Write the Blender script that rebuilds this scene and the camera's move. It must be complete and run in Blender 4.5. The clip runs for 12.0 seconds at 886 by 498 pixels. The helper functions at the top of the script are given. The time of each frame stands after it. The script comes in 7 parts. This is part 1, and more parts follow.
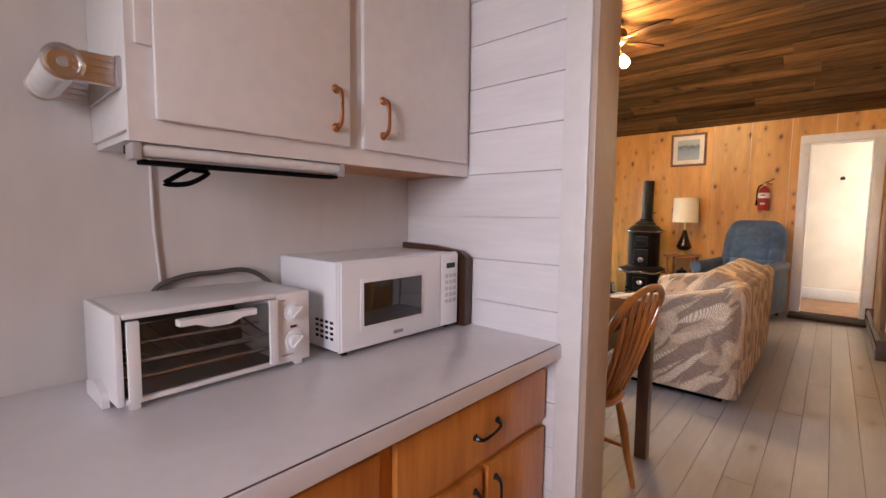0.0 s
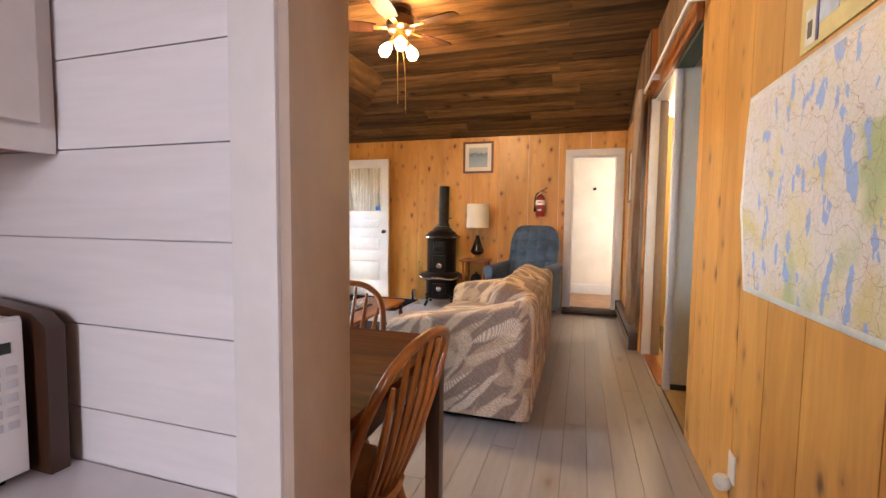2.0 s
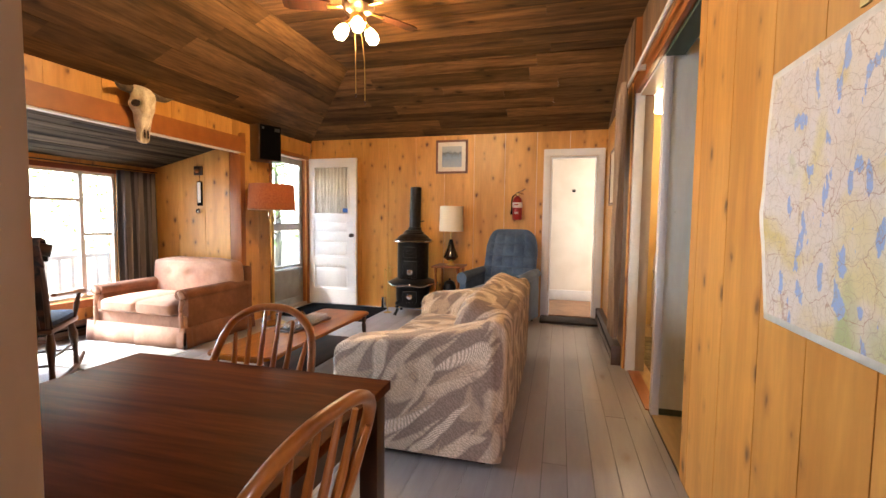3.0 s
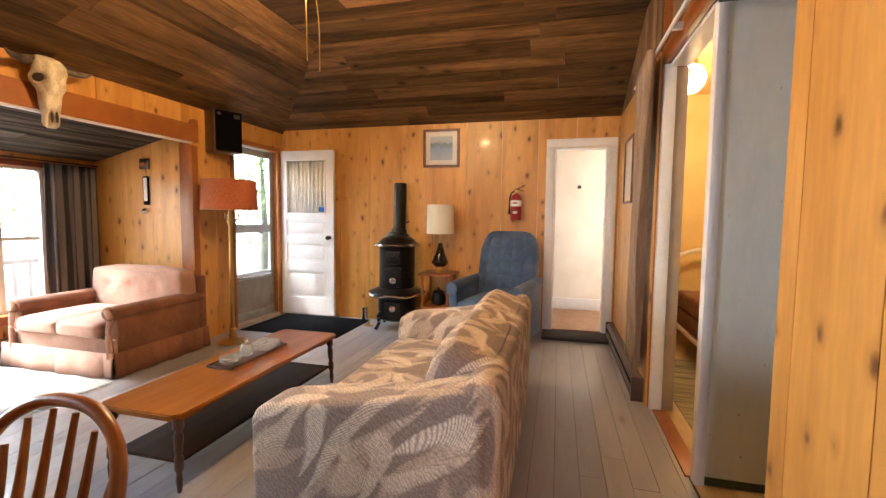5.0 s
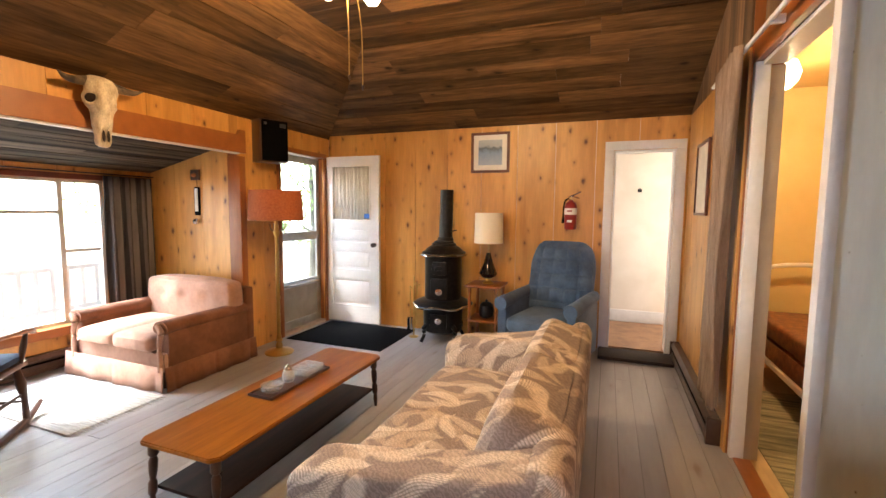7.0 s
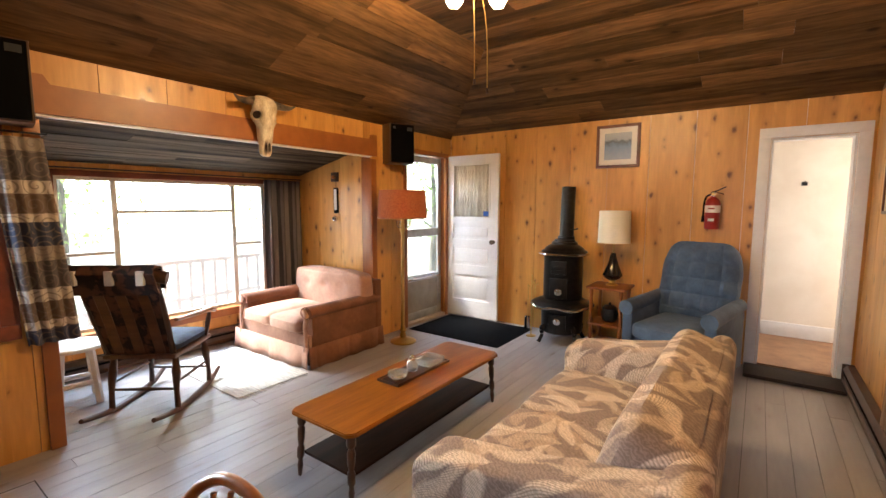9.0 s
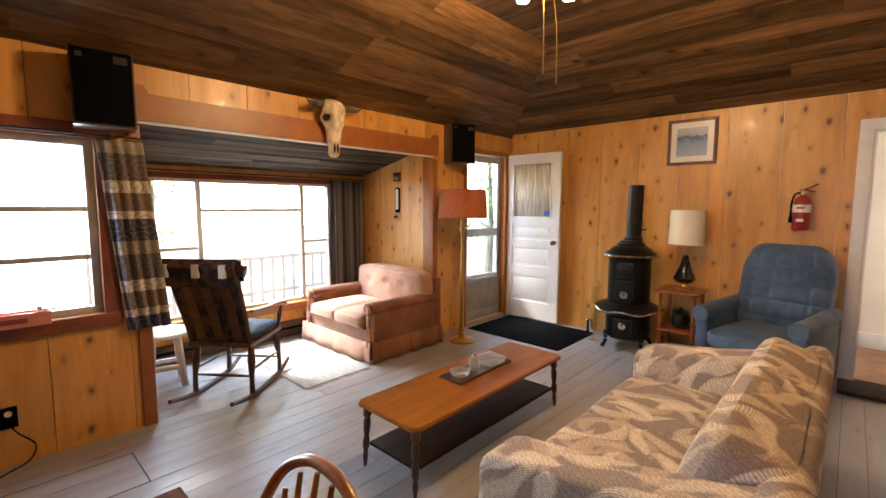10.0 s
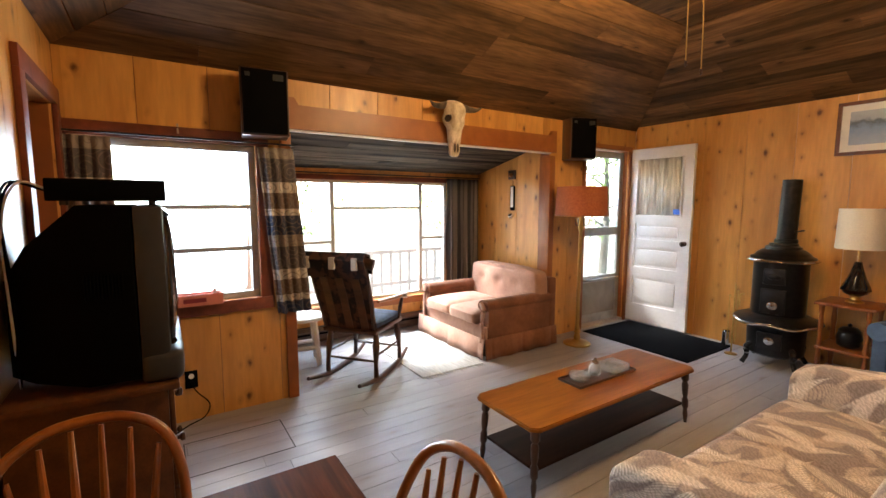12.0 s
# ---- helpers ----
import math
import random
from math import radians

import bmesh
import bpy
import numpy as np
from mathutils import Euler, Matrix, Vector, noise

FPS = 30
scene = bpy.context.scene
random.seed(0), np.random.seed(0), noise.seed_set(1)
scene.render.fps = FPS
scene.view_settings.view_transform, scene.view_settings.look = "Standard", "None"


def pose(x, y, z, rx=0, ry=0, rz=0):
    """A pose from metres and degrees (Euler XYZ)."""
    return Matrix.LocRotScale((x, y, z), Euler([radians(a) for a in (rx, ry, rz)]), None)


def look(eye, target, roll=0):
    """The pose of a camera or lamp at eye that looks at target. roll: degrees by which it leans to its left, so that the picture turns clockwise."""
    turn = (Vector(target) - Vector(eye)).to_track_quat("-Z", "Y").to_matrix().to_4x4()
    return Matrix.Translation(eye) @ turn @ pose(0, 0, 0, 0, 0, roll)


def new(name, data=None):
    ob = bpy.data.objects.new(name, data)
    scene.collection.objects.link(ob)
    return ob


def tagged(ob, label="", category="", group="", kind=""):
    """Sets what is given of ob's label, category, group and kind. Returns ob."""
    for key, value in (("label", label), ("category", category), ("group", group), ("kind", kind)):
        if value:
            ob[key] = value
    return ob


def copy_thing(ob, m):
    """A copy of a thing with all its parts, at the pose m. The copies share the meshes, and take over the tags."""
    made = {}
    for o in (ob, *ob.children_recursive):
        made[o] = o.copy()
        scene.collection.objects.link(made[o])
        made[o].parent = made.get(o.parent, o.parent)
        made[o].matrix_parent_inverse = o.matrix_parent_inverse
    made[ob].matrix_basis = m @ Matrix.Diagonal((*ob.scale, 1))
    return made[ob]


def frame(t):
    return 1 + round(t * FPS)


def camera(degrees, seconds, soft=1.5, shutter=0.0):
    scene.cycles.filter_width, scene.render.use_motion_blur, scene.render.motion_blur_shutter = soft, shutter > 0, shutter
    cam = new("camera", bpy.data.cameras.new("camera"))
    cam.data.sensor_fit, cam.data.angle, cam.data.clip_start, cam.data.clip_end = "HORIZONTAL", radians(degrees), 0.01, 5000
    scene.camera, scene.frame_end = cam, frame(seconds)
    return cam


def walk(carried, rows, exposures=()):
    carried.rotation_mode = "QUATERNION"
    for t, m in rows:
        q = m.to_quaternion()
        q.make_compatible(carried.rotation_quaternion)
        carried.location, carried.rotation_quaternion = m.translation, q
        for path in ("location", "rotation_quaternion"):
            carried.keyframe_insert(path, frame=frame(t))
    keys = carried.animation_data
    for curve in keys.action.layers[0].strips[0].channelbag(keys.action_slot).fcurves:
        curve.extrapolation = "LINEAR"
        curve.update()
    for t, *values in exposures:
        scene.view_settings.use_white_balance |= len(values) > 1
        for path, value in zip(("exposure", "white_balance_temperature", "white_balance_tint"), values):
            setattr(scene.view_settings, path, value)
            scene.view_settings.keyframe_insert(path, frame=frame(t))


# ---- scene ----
cam = camera(90.6, 12.0)
PATH = [
    (0, (0.329, 0.114, 1.184), (-0.995, 1.604, 1.024), 0.6),
    (0.5, (0.256, 0.226, 1.186), (-0.838, 1.893, 1.034), 0.7),
    (1, (0.207, 0.369, 1.195), (-0.674, 2.158, 1.047), 0.7),
    (1.5, (0.194, 0.577, 1.203), (-0.517, 2.441, 1.062), 0.7),
    (2, (0.199, 0.785, 1.21), (-0.4, 2.689, 1.076), 0.6),
    (2.5, (0.188, 0.994, 1.229), (-0.349, 2.916, 1.097), 0.6),
    (3, (0.192, 1.194, 1.233), (-0.32, 3.123, 1.107), 0.7),
    (3.5, (0.199, 1.409, 1.237), (-0.305, 3.34, 1.114), 0.7),
    (5.5, (0.078, 2.027, 1.334), (-0.431, 3.955, 1.179), 0.6),
    (6, (0.041, 2.089, 1.407), (-0.494, 4.009, 1.238), 0.6),
    (6.5, (0.035, 2.123, 1.453), (-0.563, 4.023, 1.275), 0.6),
    (7, (0.027, 2.14, 1.454), (-0.673, 4.005, 1.278), 0.5),
    (9, (0.018, 2.109, 1.486), (-1.145, 3.723, 1.284), 0.2),
    (9.5, (-0.007, 2.094, 1.478), (-1.268, 3.633, 1.277), 0.2),
    (10, (-0.027, 2.074, 1.47), (-1.382, 3.531, 1.271), 0.2),
    (10.5, (-0.035, 2.062, 1.47), (-1.483, 3.427, 1.269), 0.1),
    (11, (-0.05, 2.041, 1.472), (-1.578, 3.315, 1.267), 0.2),
    (11.5, (-0.061, 2.021, 1.467), (-1.664, 3.2, 1.262), 0.1),
    (12, (-0.071, 1.997, 1.473), (-1.735, 3.086, 1.262), 0.1),
]
walk(cam, [(t, look(eye, target, roll)) for t, eye, target, roll in PATH],
     exposures=[(0, 1.45), (3.5, 1.38), (6.5, 1.40), (9.0, 1.2), (12, 0.98)])

# ---- world and lights ----
world = bpy.data.worlds.new("sky")
scene.world = world
world.use_nodes = True
_nt = world.node_tree
_sky = _nt.nodes.new("ShaderNodeTexSky")
_sky.sky_type = "NISHITA"
_sky.sun_disc = False
_sky.sun_elevation, _sky.sun_rotation = radians(48), radians(250)
_nt.links.new(_sky.outputs[0], _nt.nodes["Background"].inputs[0])
_nt.nodes["Background"].inputs[1].default_value = 0.15


def lamp(name, kind, m, power, color, size=0.1, size_y=0.0, spread=180):
    data = bpy.data.lights.new(name, kind)
    data.energy, data.color = power, color
    if kind == "AREA":
        data.shape, data.size, data.size_y, data.spread = "RECTANGLE", size, size_y or size, radians(spread)
    elif kind == "SUN":
        data.angle = radians(size)
    else:
        data.shadow_soft_size = size
    ob = new(name, data)
    ob.matrix_world = m
    return ob


DAY = (0.60, 0.78, 1.0)
WARM = (1.0, 0.64, 0.30)
lamp("sun", "SUN", look((-6, 1.5, 7), (0, 4, 0)), 4.5, (1.0, 0.97, 0.92), 12)
# sky light falling in at the openings; the kitchen window is unseen, added
lamp("bay_daylight", "AREA", look((-5.35, 4.10, 2.40), (-3.45, 4.0, 0.30)), 84, DAY, 2.0, 0.8, 150)
lamp("side_window_daylight", "AREA", look((-3.50, 2.10, 1.33), (0.0, 3.0, 0.95)), 24, DAY, 0.96, 1.0, 160)
lamp("doorway_daylight", "AREA", look((-4.10, 6.40, 2.60), (-2.7, 6.3, 0.4)), 42, DAY, 0.7, 0.6, 150)
lamp("kitchen_daylight", "AREA", look((0.50, -1.66, 1.60), (0.14, 1.5, 0.95)), 4.7, (0.96, 0.89, 1.0), 0.6, 1.0, 80)
# electric lamps
for _x, _y in ((-1.345, 4.12), (-1.165, 4.27), (-1.185, 4.03)):
    lamp("fan_bulb_light", "POINT", pose(_x, _y, 2.615), 22, WARM, 0.045)
lamp("bedroom_light", "POINT", pose(1.10, 5.90, 2.26), 27, (1.0, 0.74, 0.40), 0.09)
# not electric: daylight through an added, unseen side window of the back room
lamp("back_room_daylight", "AREA", look((1.96, 7.62, 1.45), (0.2, 7.75, 1.1)), 17, (1.0, 0.93, 0.86), 0.6, 0.9, 170)

# ---- materials ----


def mat(name, c1, c2, scale=(6, 6, 6), rough=0.5, detail=4.0, bump=0.1, metal=0.0, spread=(0.35, 0.65),
        fine=0.0, island=0.0, rand=0.0, coat=0.0, speck=None, sheen=0.0, distort=0.4, upright=True):
    """Two-tone noise surface; island / rand vary the tone by loose piece / by object."""
    m = bpy.data.materials.new(name)
    m.use_nodes = True
    nt = m.node_tree
    N, L = nt.nodes, nt.links
    b = N["Principled BSDF"]
    b.inputs["Roughness"].default_value, b.inputs["Metallic"].default_value = rough, metal
    b.inputs["Coat Weight"].default_value = coat
    b.inputs["Sheen Weight"].default_value = sheen
    co = N.new("ShaderNodeTexCoord")
    src = co.outputs["Object"]
    mp = N.new("ShaderNodeMapping")
    mp.inputs["Scale"].default_value = scale
    L.new(src, mp.inputs[0])
    vec = mp.outputs[0]
    if island or rand:
        pick = N.new("ShaderNodeNewGeometry").outputs["Random Per Island"] if island else N.new("ShaderNodeObjectInfo").outputs["Random"]
        sh = N.new("ShaderNodeVectorMath")
        sh.operation = "MULTIPLY_ADD"
        sh.inputs[1].default_value = (37, 53, 71)
        L.new(pick, sh.inputs[0])
        L.new(vec, sh.inputs[2])
        vec = sh.outputs[0]
    n = N.new("ShaderNodeTexNoise")
    n.inputs["Scale"].default_value, n.inputs["Detail"].default_value, n.inputs["Distortion"].default_value = 1.0, detail, distort
    L.new(vec, n.inputs["Vector"])
    ramp = N.new("ShaderNodeValToRGB")
    ramp.color_ramp.elements[0].position, ramp.color_ramp.elements[1].position = spread
    ramp.color_ramp.elements[0].color, ramp.color_ramp.elements[1].color = (*c1, 1), (*c2, 1)
    L.new(n.outputs["Fac"], ramp.inputs[0])
    col = ramp.outputs[0]

    def mixed(fac, colour, kind="MIX"):
        mx = N.new("ShaderNodeMix")
        mx.data_type, mx.blend_type = "RGBA", kind
        L.new(fac, mx.inputs[0]) if not isinstance(fac, float) else None
        if isinstance(fac, float):
            mx.inputs[0].default_value = fac
        L.new(col, mx.inputs[6])
        if isinstance(colour, tuple):
            mx.inputs[7].default_value = (*colour, 1)
        else:
            L.new(colour, mx.inputs[7])
        return mx.outputs[2]

    if fine:
        f = N.new("ShaderNodeTexNoise")
        f.inputs["Scale"].default_value, f.inputs["Detail"].default_value = 7.0, 3.0
        L.new(vec, f.inputs["Vector"])
        fr = N.new("ShaderNodeMapRange")
        fr.inputs[1].default_value, fr.inputs[2].default_value = 0.3, 0.7
        fr.inputs[3].default_value, fr.inputs[4].default_value = 1 - fine, 1 + fine
        L.new(f.outputs["Fac"], fr.inputs[0])
        cm = N.new("ShaderNodeCombineColor")
        for i in range(3):
            L.new(fr.outputs[0], cm.inputs[i])
        col = mixed(1.0, cm.outputs[0], "MULTIPLY")
    if island or rand:
        fr = N.new("ShaderNodeMapRange")
        a = island or rand
        fr.inputs[3].default_value, fr.inputs[4].default_value = 1 - a, 1 + a
        L.new(pick, fr.inputs[0])
        cm = N.new("ShaderNodeCombineColor")
        for i in range(3):
            L.new(fr.outputs[0], cm.inputs[i])
        col = mixed(1.0, cm.outputs[0], "MULTIPLY")
    if speck:
        # knots or stains: (colour, mapping scale, radius)
        colour, sc, rad = speck
        sep = N.new("ShaderNodeSeparateXYZ")
        L.new(src, sep.inputs[0])
        flat2 = N.new("ShaderNodeCombineXYZ")
        if upright:
            add = N.new("ShaderNodeMath")
            L.new(sep.outputs[0], add.inputs[0])
            L.new(sep.outputs[1], add.inputs[1])
            L.new(add.outputs[0], flat2.inputs[0])
            L.new(sep.outputs[2], flat2.inputs[1])
        else:
            L.new(sep.outputs[0], flat2.inputs[0])
            L.new(sep.outputs[1], flat2.inputs[1])
        m2 = N.new("ShaderNodeMapping")
        m2.inputs["Scale"].default_value = sc
        L.new(flat2.outputs[0], m2.inputs[0])
        v2 = m2.outputs[0]
        if island or rand:
            s2 = N.new("ShaderNodeVectorMath")
            s2.operation = "MULTIPLY_ADD"
            s2.inputs[1].default_value = (11, 17, 0)
            L.new(pick, s2.inputs[0])
            L.new(v2, s2.inputs[2])
            v2 = s2.outputs[0]
        wob = N.new("ShaderNodeTexNoise")
        wob.inputs["Scale"].default_value = 5.0
        L.new(v2, wob.inputs["Vector"])
        wm = N.new("ShaderNodeVectorMath")
        wm.operation = "MULTIPLY_ADD"
        wm.inputs[1].default_value = (0.12, 0.12, 0.12)
        L.new(wob.outputs["Color"], wm.inputs[0])
        L.new(v2, wm.inputs[2])
        vo = N.new("ShaderNodeTexVoronoi")
        vo.voronoi_dimensions = "2D"
        vo.inputs["Scale"].default_value = 1.0
        L.new(wm.outputs[0], vo.inputs["Vector"])
        hue = N.new("ShaderNodeSeparateColor")
        L.new(vo.outputs["Color"], hue.inputs[0])
        size = N.new("ShaderNodeMath")
        size.operation = "MULTIPLY_ADD"
        size.inputs[1].default_value = rad * 1.0
        L.new(hue.outputs[0], size.inputs[0])
        L.new(vo.outputs["Distance"], size.inputs[2])
        for r0, r1, amount in ((rad, rad * 0.35, 0.9), (rad * 1.9, rad * 0.7, 0.30)):
            mr = N.new("ShaderNodeMapRange")
            mr.inputs[1].default_value, mr.inputs[2].default_value = r1, r0
            mr.inputs[3].default_value, mr.inputs[4].default_value = amount, 0.0
            L.new(size.outputs[0], mr.inputs[0])
            col = mixed(mr.outputs[0], colour)
    L.new(col, b.inputs["Base Color"])
    if bump:
        bp = N.new("ShaderNodeBump")
        bp.inputs["Strength"].default_value, bp.inputs["Distance"].default_value = bump, 0.004
        L.new(n.outputs["Fac"], bp.inputs["Height"])
        L.new(bp.outputs[0], b.inputs["Normal"])
    return m


def plain(name, c, rough=0.5, metal=0.0, coat=0.0, glow=0.0, glass=0.0, bump=0.05):
    k = 0.86
    m = mat(name, tuple(v * k for v in c), c, (9, 9, 9), rough, 5.0, bump, metal, coat=coat, fine=0.05)
    b = m.node_tree.nodes["Principled BSDF"]
    if glass:
        b.inputs["Transmission Weight"].default_value = glass
        b.inputs["IOR"].default_value = 1.45
    if glow:
        b.inputs["Emission Color"].default_value = (*c, 1)
        b.inputs["Emission Strength"].default_value = glow
    return m


PINE = mat("knotty_pine", (0.50, 0.228, 0.050), (0.66, 0.330, 0.084), (7, 7, 0.9), 0.37, 5, 0.10, fine=0.07, rand=0.10,
           speck=((0.085, 0.022, 0.006), (5.4, 3.3, 1), 0.135), coat=0.06)
PINE_EDGE = mat("stained_pine_trim", (0.235, 0.070, 0.014), (0.325, 0.108, 0.024), (5, 1.2, 1.2), 0.4, 5, 0.1, fine=0.12, rand=0.08)
REDWOOD = mat("red_brown_window_trim", (0.13, 0.030, 0.014), (0.22, 0.055, 0.022), (5, 5, 5), 0.45, 5, 0.1, fine=0.12)
BARN = dict(rough=0.6, detail=6, bump=0.35, fine=0.28, island=0.42, spread=(0.28, 0.72), distort=0.6, upright=False)
BARN_X = mat("weathered_planks_across", (0.038, 0.0175, 0.0068), (0.200, 0.104, 0.040), (0.9, 9, 9), speck=((0.018, 0.009, 0.005), (1.6, 3.4, 1), 0.085), **BARN)
BARN_Y = mat("weathered_planks_along", (0.038, 0.0175, 0.0068), (0.200, 0.104, 0.040), (9, 0.9, 9), speck=((0.018, 0.009, 0.005), (3.4, 1.6, 1), 0.085), **BARN)
for _m in (BARN_X, BARN_Y):
    _m.node_tree.nodes["Principled BSDF"].inputs["Specular IOR Level"].default_value = 0.12
BARN_Z = mat("weathered_planks_upright", (0.075, 0.040, 0.020), (0.22, 0.125, 0.060), (9, 9, 0.7), 0.62, 6, 0.4, fine=0.2, rand=0.3)
BARN_GREY = mat("grey_barn_boards", (0.014, 0.0095, 0.006), (0.13, 0.099, 0.067), (14, 0.7, 14), 0.7, 6, 0.4, fine=0.2, island=0.25, distort=0.5)
FLOOR = mat("grey_painted_floorboards", (0.265, 0.243, 0.240), (0.325, 0.300, 0.298), (6, 0.8, 6), 0.30, 6, 0.06, fine=0.05, rand=0.06,
            speck=((0.20, 0.15, 0.12), (3.0, 1.1, 1), 0.09), upright=False)
GAP = plain("dark_joint", (0.05, 0.04, 0.035), 0.9)
WHITE = mat("white_gloss_paint", (0.68, 0.66, 0.645), (0.73, 0.71, 0.695), (4, 4, 4), 0.34, 4, 0.03, fine=0.03)
WHITE_PLANK = mat("white_painted_planks", (0.70, 0.68, 0.69), (0.76, 0.74, 0.75), (1.2, 9, 12), 0.4, 5, 0.08, fine=0.03, rand=0.03)
PANELLING = mat("white_wall_panelling", (0.62, 0.60, 0.585), (0.665, 0.645, 0.63), (3, 3, 0.6), 0.42, 4, 0.03, fine=0.03)
CREAM = mat("cream_painted_jamb", (0.42, 0.335, 0.265), (0.48, 0.39, 0.315), (8, 8, 3), 0.4, 5, 0.06, fine=0.03)
GREYGREEN = mat("grey_green_painted_board", (0.68, 0.72, 0.70), (0.76, 0.80, 0.78), (6, 6, 1.5), 0.42, 6, 0.05, fine=0.03,
                speck=((0.16, 0.12, 0.08), (5, 4, 1), 0.025))
GREEN_TRIM = plain("dark_green_paint", (0.045, 0.075, 0.055), 0.5)
YELLOWWALL = mat("yellow_bedroom_wall", (0.66, 0.47, 0.18), (0.74, 0.55, 0.24), (2, 2, 2), 0.55, 4, 0.04)
CREAMWALL = mat("cream_plaster_wall", (0.74, 0.66, 0.56), (0.82, 0.75, 0.66), (3, 3, 3), 0.5, 5, 0.04)
BROWNFLOOR = mat("brown_back_room_floor", (0.20, 0.10, 0.05), (0.30, 0.16, 0.08), (6, 6, 6), 0.5, 5, 0.05, fine=0.1)
TANFLOOR = mat("tan_bedroom_floor", (0.34, 0.22, 0.10), (0.46, 0.31, 0.15), (6, 1, 6), 0.45, 5, 0.05, fine=0.1)
ALU = mat("grey_aluminium_frame", (0.36, 0.37, 0.38), (0.46, 0.47, 0.48), (9, 9, 9), 0.42, 4, 0.04, metal=0.6)
BLACK = plain("black_plastic", (0.0025, 0.0025, 0.003), 0.75)
MATBLACK = mat("black_ribbed_mat", (0.0012, 0.0012, 0.0014), (0.004, 0.004, 0.0045), (90, 90, 4), 0.95, 3, 0.6)
for _m in (BLACK, MATBLACK, BARN_GREY):
    _m.node_tree.nodes["Principled BSDF"].inputs["Specular IOR Level"].default_value = 0.05
CHROME = plain("chrome", (0.72, 0.72, 0.72), 0.16, 1.0, bump=0.0)
BRASS = plain("brass", (0.62, 0.40, 0.13), 0.28, 1.0, bump=0.02)
BRONZE = plain("dark_bronze", (0.10, 0.055, 0.028), 0.3, 0.9, bump=0.02)
COPPER = plain("copper_handle", (0.46, 0.19, 0.08), 0.32, 1.0, bump=0.02)
GLASS = plain("window_glass", (0.95, 0.97, 0.97), 0.02, 0, glass=1.0, bump=0.0)

# ---- building helpers ----


def box(bm, a, b, bev=0.0, seg=2):
    r = bmesh.ops.create_cube(bm, size=1.0)
    vs = r["verts"]
    for v in vs:
        v.co = Vector((a[i] + (v.co[i] + 0.5) * (b[i] - a[i]) for i in range(3)))
    if bev:
        es = list({e for v in vs for e in v.link_edges})
        bmesh.ops.bevel(bm, geom=es, offset=bev, segments=seg, affect="EDGES", profile=0.6)
    return bm


def cyl(bm, p0, p1, r0, r1=None, seg=14):
    r1 = r0 if r1 is None else r1
    p0, p1 = Vector(p0), Vector(p1)
    d = p1 - p0
    m = Matrix.Translation((p0 + p1) / 2) @ d.to_track_quat("Z", "Y").to_matrix().to_4x4()
    bmesh.ops.create_cone(bm, cap_ends=True, segments=seg, radius1=r0, radius2=r1, depth=d.length, matrix=m)
    return bm


def lathe(bm, profile, seg=24, at=(0, 0, 0), squash=1.0):
    rings = []
    for r, z in profile:
        rings.append([bm.verts.new((at[0] + r * math.cos(2 * math.pi * i / seg), at[1] + squash * r * math.sin(2 * math.pi * i / seg), at[2] + z)) for i in range(seg)])
    for a, b in zip(rings, rings[1:]):
        for i in range(seg):
            bm.faces.new((a[i], a[(i + 1) % seg], b[(i + 1) % seg], b[i]))
    bm.faces.new(list(reversed(rings[0])))
    bm.faces.new(rings[-1])
    return bm


def smooth_path(pts, n=6):
    P = [Vector(p) for p in pts]
    P = [2 * P[0] - P[1], *P, 2 * P[-1] - P[-2]]
    out = []
    for i in range(1, len(P) - 2):
        for k in range(n):
            t = k / n
            a, b, c, d = P[i - 1], P[i], P[i + 1], P[i + 2]
            out.append(0.5 * (2 * b + (c - a) * t + (2 * a - 5 * b + 4 * c - d) * t * t + (3 * b - a - 3 * c + d) * t ** 3))
    out.append(P[-2])
    return out


def tube(bm, pts, r, seg=8, n=6, flat=1.0):
    """Sweep a round (or flattened) section along a smoothed line; r: one radius, or one for each given point."""
    path = smooth_path(pts, n) if n > 1 else [Vector(p) for p in pts]
    rad = [r] * len(path) if not isinstance(r, (list, tuple)) else [float(v) for v in np.interp(np.linspace(0, len(r) - 1, len(path)), range(len(r)), r)]
    up = Vector((0, 0, 1))
    rings = []
    for i, p in enumerate(path):
        d = (path[min(i + 1, len(path) - 1)] - path[max(i - 1, 0)]).normalized()
        s = d.cross(up)
        s = s.normalized() if s.length > 1e-3 else Vector((1, 0, 0))
        u = s.cross(d)
        rings.append([bm.verts.new(p + rad[i] * (math.cos(a) * s + flat * math.sin(a) * u)) for a in (2 * math.pi * k / seg for k in range(seg))])
    for a, b in zip(rings, rings[1:]):
        for i in range(seg):
            bm.faces.new((a[i], a[(i + 1) % seg], b[(i + 1) % seg], b[i]))
    bm.faces.new(list(reversed(rings[0])))
    bm.faces.new(rings[-1])
    return bm


def prism(bm, poly, d0, d1, axis="y"):
    """A flat outline pushed from d0 to d1 along an axis; outline in (x, z) for y, (y, z) for x, (x, y) for z."""
    def at(p, d):
        return {"y": (p[0], d, p[1]), "x": (d, p[0], p[1]), "z": (p[0], p[1], d)}[axis]
    a = [bm.verts.new(at(p, d0)) for p in poly]
    b = [bm.verts.new(at(p, d1)) for p in poly]
    n = len(poly)
    bm.faces.new(a)
    bm.faces.new(list(reversed(b)))
    for i in range(n):
        bm.faces.new((a[i], b[i], b[(i + 1) % n], a[(i + 1) % n]))
    bmesh.ops.recalc_face_normals(bm, faces=bm.faces)
    return bm


